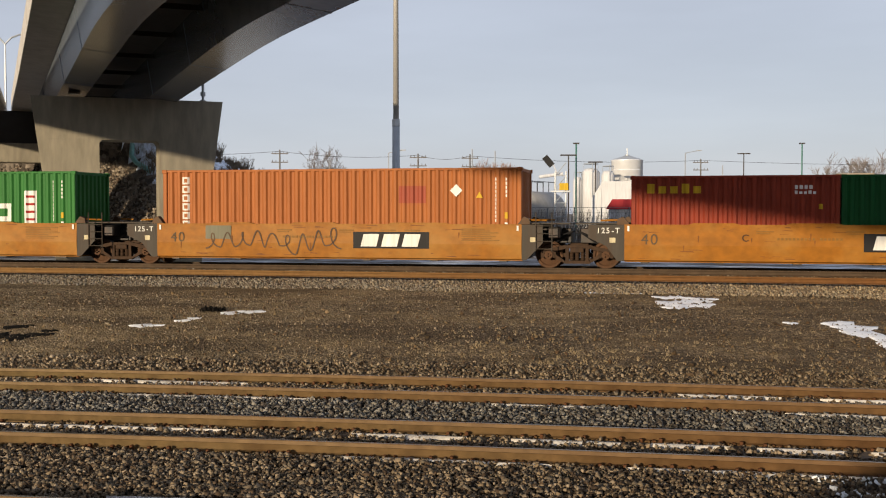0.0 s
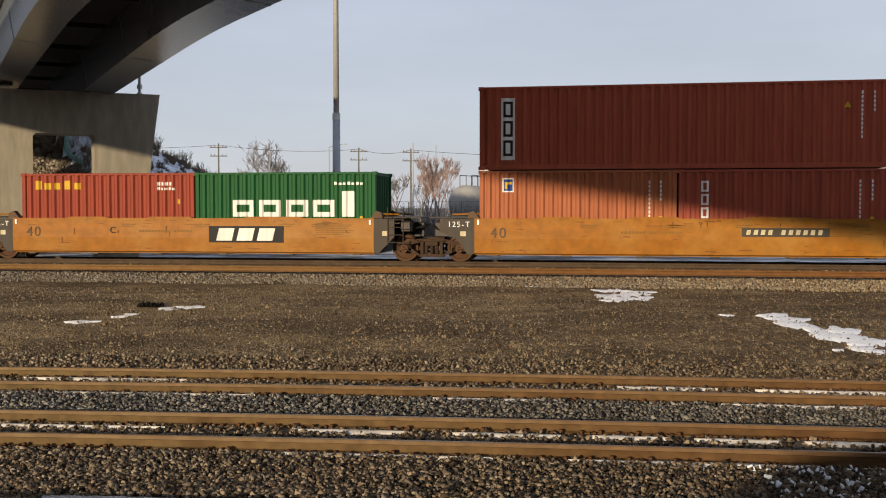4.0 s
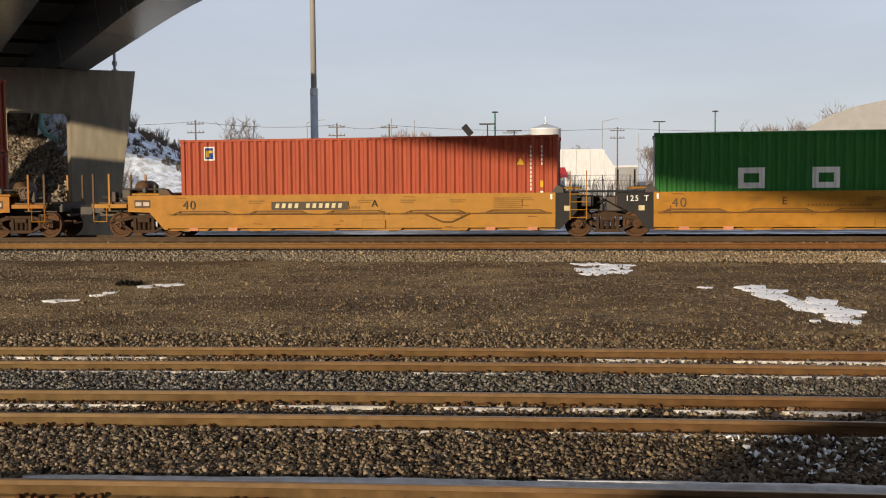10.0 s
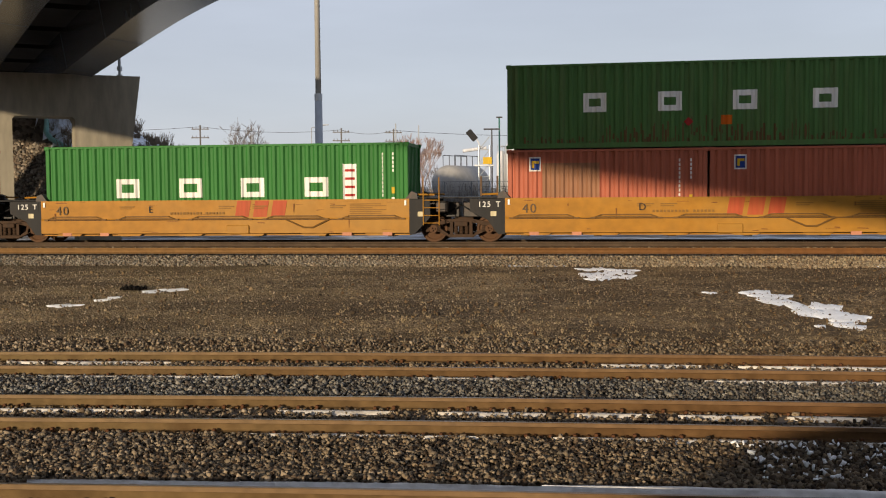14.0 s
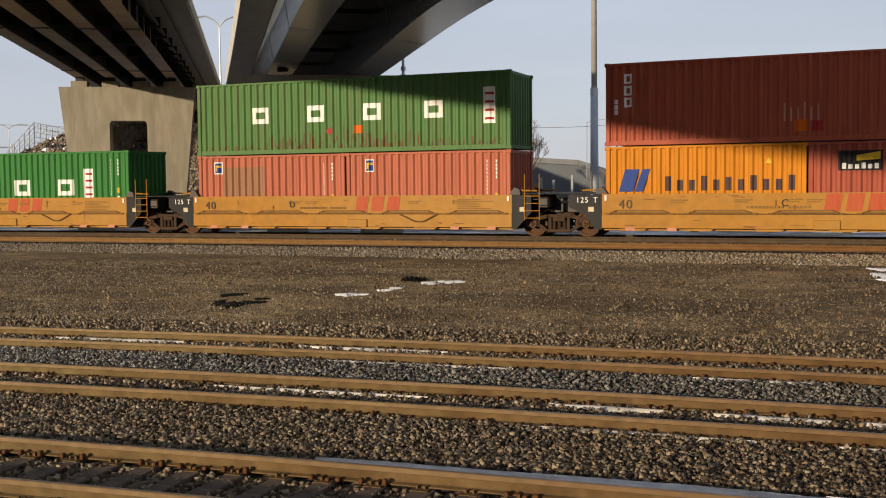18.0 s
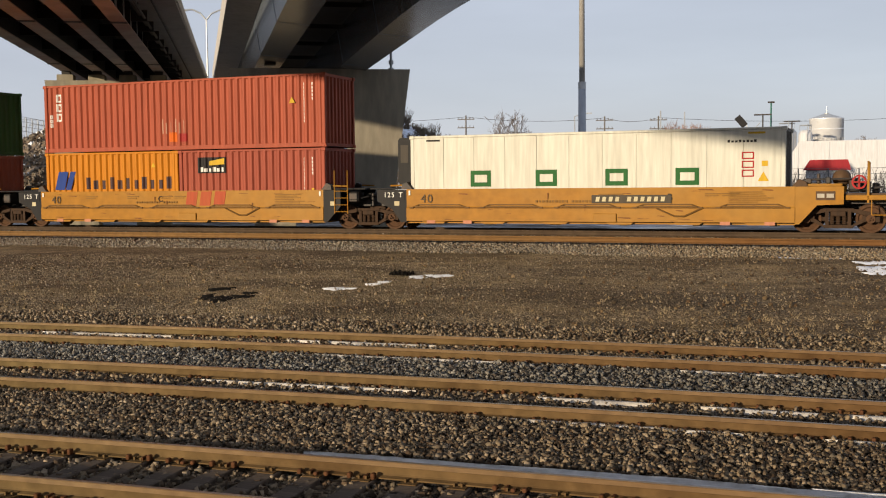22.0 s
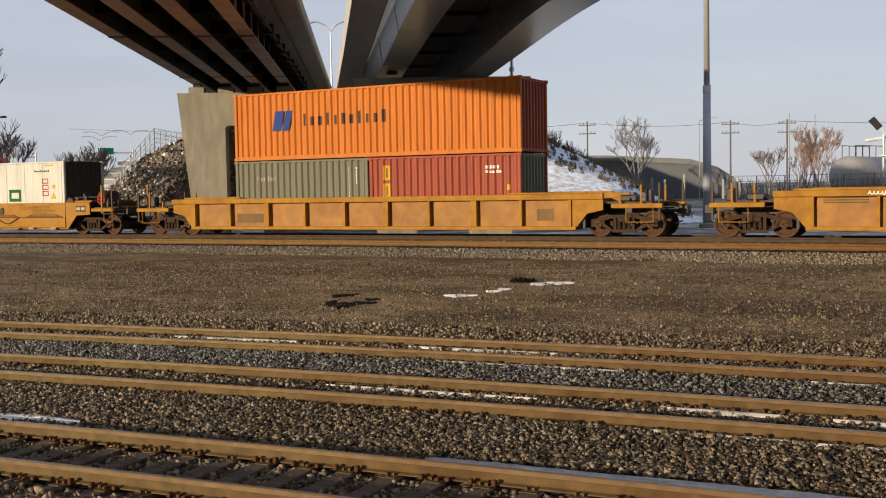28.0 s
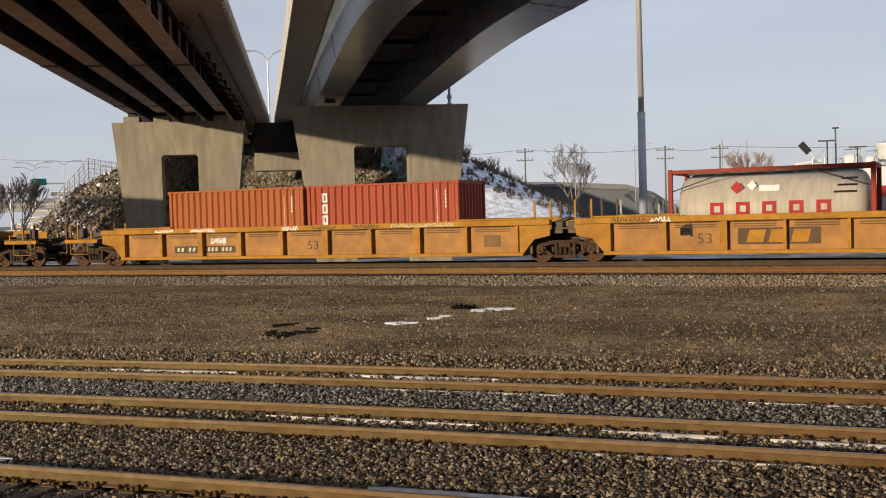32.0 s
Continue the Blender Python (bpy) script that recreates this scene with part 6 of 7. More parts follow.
spots = [p for p in scatter(34000, -54, -26, 62, 86, 3, hill_z) if -0.9 < p[2] < 5.9 and (p[0] + 36.6) * -0.455 + (p[1] - 75) * -0.89 > -0.3 and (p[0] + 32.5) * 0.876 + (p[1] - 75) * 0.482 < stone_edge(p[0], p[1])]
rocks("riprap", [(x, y, z + 0.03) for x, y, z in spots], 0.125, "riprap", "loose grey facing stones on the embankment front")
spots = [p for p in scatter(5200, -66, -54.5, 65, 79, 4, hill_z) if p[2] > -0.8]
rocks("slope_boulders", spots, 0.125, "riprap", "grey boulders scattered on the snowy embankment side")
spots = [(x, y, z + 0.02) for x, y, z in scatter(420, -66, -56, 65, 78, 5, hill_z) if z > -0.8]
rocks("slope_snow", spots, 0.13, "snow", "small heaps of snow among the slope stones", "snow", 0.4)

# abutments
tagged(part("abutment_curved", Mesh().box(-6.5, 4.4, 0, 1.2, 5.4, 6.8, 0.05), "concrete", m=pose(-36.9, 75.3, 0, 0, 0, 29)), "weathered concrete bridge abutment above the stone slope", "abutment", kind="structure")
# Slab's near-black colour reused for the shade on this wall under the deck.
tagged(part("abutment_wall", Mesh().box(-6.5, 2.4, 1.0, 1.6, 5.4, 9.2, 0.05), "deck", m=pose(-36.9, 75.3, 0, 0, 0, 29)), "abutment back wall behind the girders, coloured dark as their shade", "abutment", kind="structure")
tagged(part("abutment_straight", Mesh().box(-6.2, 6.2, 0, 1.2, 4.4, 7.8, 0.05).box(-6.2, 4.6, 0.9, 1.6, 7.7, 10.0, 0.05), "concrete", m=pose(-54.2, 84.0, 0, 0, 0, 26.7)), "weathered concrete bridge abutment above the stone slope", "abutment", kind="structure")


def branch(mb, p, d, length, r, depth, rnd, spread, n_sides=4):
    r = max(r, 0.014 if spread < 0.4 else 0.027)
    q = p + d * length
    mb.tube(p, q, r, n_sides, r * 0.62, cap=False)
    if depth == 0:
        return
    k = rnd.choice((2, 3, 3)) if depth > 1 else 3
    for i in range(k):
        a = rnd.uniform(0, 2 * math.pi)
        side = Vector((math.cos(a), math.sin(a), rnd.uniform(-0.1, 0.5)))
        nd = (d + side * spread * rnd.uniform(0.5, 1.2) + Vector((0, 0, 0.12))).normalized()
        start = p + d * length * rnd.uniform(0.55, 1.0)
        branch(mb, start, nd, length * rnd.uniform(0.6, 0.85), r * 0.55, depth - 1, rnd, spread, 3)


def bare_tree(x, y, z, h, seed, mat="twig", spread=0.6, depth=5, label="leafless winter tree with fine branches"):
    rnd = random.Random(seed)
    t = thing("bare_tree", label, "tree", pose(x, y, z), group="bare trees beyond the yard")
    mb = Mesh()
    mb.tube((0, 0, 0), (0, 0, h * 0.22), h * 0.022, 7, h * 0.017)
    part("trunk", mb, "bark" if mat == "twig" else mat, t)
    cr = Mesh()
    for i in range(4):
        a = rnd.uniform(0, 6.28)
        d = Vector((math.cos(a) * spread * 0.7, math.sin(a) * spread * 0.7, 1)).normalized()
        branch(cr, Vector((0, 0, h * (0.16 + 0.02 * i))), d, h * 0.26, h * 0.012, depth, rnd, spread)
    part("crown", cr, mat, t)
    return t


for i, (x, y, h, sp, dp) in enumerate(((-40.5, 165, 13.5, 0.75, 5), (-21, 170, 9, 0.6, 5), (-17, 172, 8, 0.6, 4), (-60, 168, 8, 0.6, 4), (11, 182, 9, 0.7, 5), (24, 185, 10, 0.8, 5), (38.5, 176, 12.5, 0.8, 5), (44.5, 174, 14, 0.8, 5),
                                       (51, 168, 16.5, 0.7, 5), (58, 150, 17, 0.5, 5), (61, 152, 13, 0.6, 4), (-62.5, 57, 15, 0.45, 5), (-66, 64, 9, 0.6, 5), (-60, 66, 7, 0.6, 5), (-76, 80, 8, 0.6, 4), (-13, 176, 7, 0.5, 4))):
    bare_tree(x, y, -0.8, h, 100 + i, "twig", sp, dp)
bare_tree(-9.0, 109.6, -0.6, 8.0, 55, "red_twig", 0.35, 6, "upright reddish leafless bush beyond the fence")
bare_tree(-10.2, 110.2, -0.6, 6.5, 56, "red_twig", 0.35, 6, "upright reddish leafless bush beyond the fence")


def shrubs():
    rnd = random.Random(9)
    mb = Mesh()
    for i in range(260):
        y = rnd.uniform(66, 110)
        x = -32.5 - 0.55 * (y - 75) + rnd.uniform(-1.5, 4.5)
        z = hill_z(x, y)
        tall = rnd.choice((0.7, 0.8, 1.0, 1.7))
        for k in range(13):
            d = Vector((rnd.uniform(-0.5, 0.5), rnd.uniform(-0.5, 0.5), 1)).normalized()
            l = rnd.uniform(0.4, 1.3) * tall
            p = Vector((x, y, z - 0.05))
            mb.tube(p, p + d * l, 0.018, 3, 0.006, cap=False)
            e = (d + Vector((rnd.uniform(-0.7, 0.7), rnd.uniform(-0.7, 0.7), 0))).normalized()
            mb.tube(p + d * l * 0.5, p + d * l * 0.5 + e * l * 0.5, 0.012, 3, 0.005, cap=False)
    for i in range(420):
        y = rnd.uniform(70, 79)
        a = rnd.uniform(0, 15)
        x = -32.5 + (a - (y - 75) * 0.482) / 0.876
        z = hill_z(x, y)
        if z < -0.5:
            continue
        tall = rnd.choice((0.35, 0.5, 0.6, 1.5 - 0.06 * a) if y > 74 else (0.2, 0.3, 0.4, 0.5))
        for k in range(14):
            d = Vector((rnd.uniform(-0.45, 0.45), rnd.uniform(-0.45, 0.45), 1)).normalized()
            l = rnd.uniform(0.5, 1.2) * tall
            p = Vector((x + rnd.uniform(-0.15, 0.15), y, z - 0.05))
            mb.tube(p, p + d * l, 0.022, 3, 0.01, cap=False)
            e = (d + Vector((rnd.uniform(-0.7, 0.7), rnd.uniform(-0.7, 0.7), 0))).normalized()
            mb.tube(p + d * l * 0.5, p + d * l * 0.5 + e * l * 0.5, 0.016, 3, 0.008, cap=False)
    tagged(part("dry_weeds", mb, "shrub"), "dry brown weeds along the embankment shoulder", "weeds", kind="stuff")


shrubs()
pipe = Mesh()
run = [(-31.75, 72.2, 6.6), (-31.6, 71.7, 5.75), (-31.0, 71.1, 5.25), (-30.1, 70.5, 4.85), (-29.6, 70.2, 4.6)]
for a, b in zip(run, run[1:]):
    pipe.tube(a, b, 0.17, 10)
tagged(part("drain_chute", pipe, "teal_plastic"), "faded teal plastic drain pipe lying down the snowy slope", "pipe")


# tall mast
def mast():
    t = thing("light_mast", "tall tapered grey steel light mast beyond the tracks", "mast", pose(-10.9, 61.0, -0.82))
    part("mast_base", Mesh().lathe([(0.45, 0), (0.45, 0.25), (0.3, 0.3)], 16, "z"), "concrete", t)
    part("lower_shaft", Mesh().lathe([(0.25, 0.2), (0.215, 7.7)], 16, "z"), "mast_low", t, smooth=True)
    part("collar", Mesh().lathe([(0.225, 7.55), (0.225, 7.95)], 16, "z"), "galv", t)
    part("upper_shaft", Mesh().lathe([(0.17, 7.7), (0.1, 30)], 16, "z"), "mast_high", t, smooth=True)
    part("lamp_ring", Mesh().lathe([(0.2, 29.8), (0.9, 29.9), (0.9, 30.2), (0.2, 30.3)], 20, "z"), "galv", t)


M["mast_low"] = material("mast_low", (0.30, 0.33, 0.37), 0.55, 0.2, 0.1, 2, (0.2, 0.2, 0.2), 0.3, 1)
M["mast_high"] = material("mast_high", (0.42, 0.40, 0.36), 0.5, 0.4, 0.1, 2, (0.28, 0.26, 0.23), 0.3, 1)
mast()


def lamp_post(x, y, z, h, arms=2, reach=2.2, mat="galv", label="grey street lamp with two curved arms", turn=0.0):
    t = thing("street_lamp", label, "street lamp", pose(x, y, z, 0, 0, turn), group="street lamps")
    part("post", Mesh().tube((0, 0, 0), (0, 0, h), 0.11, 8, 0.06), mat, t)
    for s in ((-1, 1) if arms == 2 else (1,)):
        mb = Mesh()
        pts = [(0, h), (s * reach * 0.25, h + 0.55), (s * reach * 0.6, h + 0.85), (s * reach, h + 0.8)]
        for (a, b), (c, d) in zip(pts, pts[1:]):
            mb.tube((a, 0, b), (c, 0, d), 0.075, 6)
        part("arm", mb, mat, t)
        part("lamp_head", Mesh().box(s * reach - 0.35, s * reach + 0.35, -0.14, 0.14, h + 0.7, h + 0.86, 0.04), mat, t)
    return t


lamp_post(-47.1, 82.5, 9.2, 6.3, 2, 1.85, turn=30)
for x, y, h in ((-152, 172, 12.5), (-148, 176, 12.8), (-158, 178, 12), (-140, 182, 11.5)):
    lamp_post(x, y, -0.85, h + 1.85, 2, 3.2, turn=42)


def flat_lamp(x, y, h, mat="galv"):
    t = thing("area_lamp", "slim area light post with a flat head", "street lamp", pose(x, y, -0.8), group="area lights")
    part("post", Mesh().tube((0, 0, 0), (0, 0, h), 0.1, 8, 0.07), mat, t)
    part("lamp_head", Mesh().box(-0.9, 0.9, -0.2, 0.2, h, h + 0.14, 0.03), mat, t)


for x, y, h in ((-63, 60, 8.3), (-48.5, 44.8, 6.6), (-2.0, 118, 8.8), (22.2, 158, 11.0), (1.0, 130, 8.6)):
    flat_lamp(x, y, h, "dark_steel")
M["pole_grey"] = material("pole_grey", (0.24, 0.25, 0.26), 0.6, 0.1, 0.1, 2)
M["post_green"] = material("post_green", (0.03, 0.12, 0.10), 0.5, 0.1, 0.1, 2)
for x, y, h in ((-1.2, 120, 10.2), (26.3, 137.5, 11.1)):
    t = thing("green_post", "slim dark green light post", "street lamp", pose(x, y, -0.8), group="green posts")
    part("post", Mesh().tube((0, 0, 0), (0, 0, h), 0.09, 8), "post_green", t)
    part("lamp_head", Mesh().box(-0.35, 0.35, -0.2, 0.2, h, h + 0.15, 0.03), "dark_steel", t)


def utility_pole(x, y, h, arms=2):
    t = thing("utility_pole", "weathered wooden utility pole with cross arms", "utility pole", pose(x, y, -0.8, 0, 0, 8), group="utility poles")
    part("post", Mesh().tube((0, 0, 0), (0, 0, h), 0.13, 8, 0.09), "wood", t)
    for i in range(arms):
        z = h - 0.5 - i * 1.1
        part("cross_arm", Mesh().box(-1.1, 1.1, -0.06, 0.06, z - 0.06, z + 0.06), "wood", t)
        for xx in (-0.95, -0.5, 0.5, 0.95):
            part("insulator", Mesh().tube((xx, 0, z + 0.06), (xx, 0, z + 0.28), 0.04, 6), "wood", t)
    return (x, y, h - 0.8)


poles = [utility_pole(*q) for q in ((-62, 128, 10.6), (-39.2, 134.4, 10.7), (-21.8, 138.3, 10.3), (-15.1, 139.2, 10.2), (16.3, 159, 10.4))]
for i, (x, y, h) in enumerate(((-33, 136, 9.5), (-26, 140, 10.5), (-47, 134, 9.8), (-11.5, 108, 9.0), (-10.2, 120, 9.5), (14.0, 158, 11.2), (19.5, 160, 9.5))):
    t = thing("slim_pole", "slim pale metal pole", "pole", pose(x, y, -0.8), group="slim poles")
    part("post", Mesh().tube((0, 0, 0), (0, 0, h), 0.06, 6), "pole_grey", t)
    if i in (1, 5):
        part("arm", Mesh().tube((0, 0, h), (1.8, 0, h + 0.35), 0.05, 6).box(1.6, 2.3, -0.1, 0.1, h + 0.3, h + 0.42), "pole_grey", t)


def cable(a, b, sag, r=0.028):
    mb = Mesh()
    pts = [Vector(a).lerp(Vector(b), i / 12) - Vector((0, 0, sag * 4 * (i / 12) * (1 - i / 12))) for i in range(13)]
    v = [p + Vector((0, r * math.cos(k), r * math.sin(k))) for p in pts for k in (0, 2.09, 4.19)]
    mb.add(v, [(3 * i + k, 3 * i + (k + 1) % 3, 3 * i + 3 + (k + 1) % 3, 3 * i + 3 + k) for i in range(12) for k in range(3)])
    tagged(part("power_line", mb, "wire"), "thin dark overhead cable between utility poles", "cable", group="overhead cables")


line = [(-110, 118, 11.0)] + [(x, y, z - 0.2) for x, y, z in poles] + [(70, 175, 9.5)]
for a, b in zip(line, line[1:]):
    cable(a, b, 0.5)


# tanks and works
def works():
    t = thing("storage_tank", "tall silver cylindrical storage tank with a shallow cone roof", "tank", pose(5.46, 150, -0.8))
    body = part("shell", Mesh().lathe([(2.15, 0), (2.15, 9.7), (2.2, 9.75), (2.2, 9.85), (2.1, 9.9)], 40, "z"), "silver", t, smooth=True)
    for i in range(5):
        part("band", Mesh().lathe([(2.16, 1.6 + i * 1.7), (2.185, 1.65 + i * 1.7), (2.16, 1.7 + i * 1.7)], 40, "z"), "silver", body)
    part("roof", Mesh().lathe([(2.2, 9.86), (0.3, 10.5), (0.3, 10.6), (0.02, 10.62)], 40, "z"), "galv", t)
    part("vent", Mesh().tube((0, 0, 10.6), (0, 0, 11.5), 0.06, 6), "galv", t)
    rail = Mesh()
    for i in range(10):
        a = -2.6 + i * 0.25
        rail.tube((2.3 * math.cos(a), 2.3 * math.sin(a), 6.6), (2.3 * math.cos(a), 2.3 * math.sin(a), 7.4), 0.03, 4)
    part("railing", rail, "galv", t)
    for x, r, h in ((0.5, 1.15, 8.3), (2.7, 0.85, 8.0), (-1.2, 0.6, 7.2)):
        t = thing("white_silo", "white cylindrical silo with a ladder cage", "tank", pose(x, 141, -0.8), group="silos of the works")
        part("shell", Mesh().lathe([(r, 0), (r, h - 0.5), (r * 0.7, h), (0.02, h + 0.1)], 28, "z"), "roof_white", t, smooth=True)
        part("ladder", Mesh().tube((0.2, -r - 0.1, 0.5), (0.2, -r - 0.1, h + 0.8), 0.04, 5).tube((0.6, -r - 0.1, 0.5), (0.6, -r - 0.1, h + 0.8), 0.04, 5), "galv", t)
        part("top_rail", Mesh().lathe([(r * 0.8, h + 0.6), (r * 0.83, h + 0.66), (r * 0.8, h + 0.7)], 20, "z").tube((r * 0.8, 0, h), (r * 0.8, 0, h + 0.7), 0.03, 5).tube((-r * 0.8, 0, h), (-r * 0.8, 0, h + 0.7), 0.03, 5), "galv", t)
    # white fabric hall
    t = thing("white_hall", "long white fabric storage hall with a curved roof", "building", pose(6.4, 124, -0.8, 0, 0, -4))
    arc = [(-5.9, 0), (-5.9, 3.6), (-5.0, 4.9), (-3.4, 5.8), (-1.2, 6.2), (1.2, 6.2), (3.4, 5.8), (5.0, 4.9), (5.9, 3.6), (5.9, 0)]
    part("shell", Mesh().prism([(a, b) for a, b in [(-6.0, 0), (-6.0, 4.1), (-4.6, 6.2), (4.6, 6.2), (6.0, 4.1), (6.0, 0)]], 0, 14, "y"), "roof_white", t)
    for i in range(7):
        part("roof_rib", Mesh().box(-4.8 + i * 1.6 - 0.05, -4.8 + i * 1.6 + 0.05, -0.06, 0.0, 0.0, 6.1), "roof_white", t)
    # red kiosk
    t = thing("red_shelter", "small white shelter with a bright red hipped roof", "shelter", pose(3.5, 95, -0.8))
    part("body", Mesh().box(-1.6, 1.6, -1.2, 1.2, 0, 2.9, 0.02), "roof_white", t)
    part("roof", Mesh().prism([(-1.85, 2.9), (1.85, 2.9), (1.6, 3.75), (-1.3, 3.75)], -1.5, 1.5), "red_roof", t)
    # horizontal tank
    t = thing("road_tanker_tank", "grey horizontal tank with a top walkway behind the fence", "tank", pose(-4.8, 105, -0.8, 0, 0, 70))
    part("shell", Mesh().lathe([(0.02, -4), (1.2, -3.8), (1.75, -3.2), (1.75, 3.2), (1.2, 3.8), (0.02, 4)], 30, "x", (0, 0, 2.9)), "tank_dull", t, smooth=True)
    for x in (-2.5, 2.5):
        part("saddle", Mesh().box(x - 0.3, x + 0.3, -1.2, 1.2, 0, 1.5), "concrete", t)
    wk = Mesh()
    for x in (-3, -1.5, 0, 1.5, 3):
        for y in (-0.6, 0.6):
            wk.tube((x, y, 4.6), (x, y, 5.6), 0.035, 5)
    for y in (-0.6, 0.6):
        wk.tube((-3, y, 5.6), (3, y, 5.6), 0.035, 5)
    part("walkway_rail", wk, "dark_steel", t)
    # loading tower with a tilted panel
    t = thing("loading_tower", "steel loading tower with a tilted arm and a yellow board", "tower", pose(-2.4, 100, -0.8))
    for x in (-0.5, 0.5):
        for y in (-0.5, 0.5):
            part("leg", Mesh().tube((x, y, 0), (x, y, 6.4), 0.07, 6), "galv", t)
    for i in range(5):
        z = 1.0 + i * 1.25
        part("cross_beam", Mesh().tube((-0.5, -0.5, z), (0.5, -0.5, z), 0.05, 6), "galv", t)
        part("brace", Mesh().tube((-0.5, -0.5, z), (0.5, -0.5, z + 1.2), 0.04, 5), "galv", t)
    part("deck", Mesh().box(-0.9, 0.9, -0.9, 0.9, 4.5, 4.6), "galv", t)
    part("board", Mesh().box(-0.1, 0.7, -0.95, -0.9, 4.65, 5.3), "mark_yellow", t)
    part("arm", Mesh().tube((0.2, 0, 6.2), (-2.0, 0, 5.9), 0.16, 8).tube((-0.3, 0, 6.2), (-0.8, 0, 7.2), 0.06, 6), "roof_white", t)
    part("tilted_panel", Mesh().box(-0.55, 0.55, -0.06, 0.06, -0.3, 0.3), "black", t, m=pose(-1.15, 0, 7.35, 0, 50, 0))
    # stacked white cabins, tan block, grey hall
    for i, (x, z) in enumerate(((22.0, 0), (22.0, 2.45), (24.6, 0), (24.6, 2.45))):
        t = thing("site_cabin", "white stacked site cabin with dark window strips", "cabin", pose(x, 108, -0.8 + z, 0, 0, -10), group="stacked cabins")
        part("shell", Mesh().box(-1.25, 1.25, 0, 6, 0.0, 2.4, 0.03), "roof_white", t)
        for k in range(4):
            part("window", Mesh().box(-1.05 + k * 0.55, -0.7 + k * 0.55, -0.02, 0.01, 1.1, 1.5), "hall_grey", t)
            part("slot", Mesh().box(-1.05 + k * 0.55, -0.7 + k * 0.55, -0.02, 0.01, 0.4, 0.6), "car_grey", t)
    t = thing("tan_block", "low tan windowless industrial block", "building", pose(31.5, 127, -0.8, 0, 0, -10))
    part("body", Mesh().box(-3.2, 0.6, 0, 8, 0, 6.8, 0.05), "wall_cream", t)
    part("parapet", Mesh().box(-3.3, 0.7, -0.1, 8.1, 6.8, 7.1), "wall_cream", t)
    part("dark_side", Mesh().box(0.6, 1.3, 1, 8, 0, 5.6), "car_grey", t)
    t = thing("grey_hall", "large grey storage hall with a curved roof", "building", pose(55.5, 150, -0.8, 0, 0, -18))
    pts = [(-17, 0)] + [(-17 * math.cos(math.pi * i / 14), 4.5 + 9.0 * math.sin(math.pi * i / 14)) for i in range(15)] + [(17, 0)]
    part("shell", Mesh().prism(pts, 0, 40), "hall_grey", t)
    t = thing("low_warehouse", "low pale warehouse with a flat roof", "building", pose(14, 215, -0.8))
    part("block", Mesh().box(-14, 12, 0, 14, 0, 5.2, 0.05), "hall_grey", t)
    part("roof_edge", Mesh().box(-14.2, 12.2, -0.2, 14.2, 5.2, 5.6), "roof_white", t)


M["tank_dull"] = material("tank_dull", (0.28, 0.27, 0.25), 0.5, 0.2, 0.1, 2, (0.18, 0.15, 0.12), 0.4, 0.8)
M["hall_grey"] = material("hall_grey", (0.22, 0.22, 0.225), 0.7, 0, 0.06, 1, (0.3, 0.3, 0.3), 0.3, 0.5)
works()


def fence(x0, y0, x1, y1, h, n, z=-0.8, mat="galv", label="grey chain-link fence with slim posts", wires=7, top=None):
    t = thing("fence", label, "fence")
    for i in range(n + 1):
        k = i / n
        zz = z if top is None else z + (top - z) * k
        x, y = x0 + (x1 - x0) * k, y0 + (y1 - y0) * k
        part("post", Mesh().tube((x, y, zz), (x, y, zz + h), 0.045, 6), mat, t)
    a = Vector((x0, y0, z))
    b = Vector((x1, y1, z if top is None else top))
    mb = Mesh()
    for i in range(wires):
        o = Vector((0, 0, h * (i + 1) / wires))
        mb.tube(a + o, b + o, 0.022, 4, cap=False)
    L = (b - a).length
    m = int(L / 0.7)
    for i in range(m):
        p = a.lerp(b, i / m)
        q = a.lerp(b, min(1, (i + 1.6) / m))
        mb.tube(p, q + Vector((0, 0, h)), 0.012, 3, cap=False)
        mb.tube(p + Vector((0, 0, h)), q, 0.012, 3, cap=False)
    part("mesh", mb, mat, t)


M["mesh_dark"] = material("mesh_dark", (0.10, 0.105, 0.11), 0.7, 0.2, 0.1, 2)
fence(-14, 88, 12, 86, 3.0, 12, mat="mesh_dark")
fence(12, 86, 40, 82, 2.6, 12, mat="mesh_dark")
fence(-60.5, 75, -63.6, 83.5, 2.0, 6, 5.3, "galv", "tall grey mesh fence on top of the embankment", 5, 5.2)
fence(-60.5, 75, -60.0, 70.0, 2.0, 7, 5.3, "galv", "tall grey mesh fence down the embankment side", 5, 1.9)
hedge = Mesh()
rh = random.Random(77)
for i in range(3600):
    x = rh.uniform(-14, 36)
    p = Vector((x, 90 - 0.12 * x + rh.uniform(0, 2.5), -0.8))
    hedge.tube(p, p + Vector((rh.uniform(-0.5, 0.5), rh.uniform(-0.3, 0.3), rh.uniform(1.0, 2.9))), 0.025, 3, 0.008, cap=False)
tagged(part("dry_hedge", hedge, "hedge"), "dense dry brown brush along the fence", "hedge", kind="stuff")


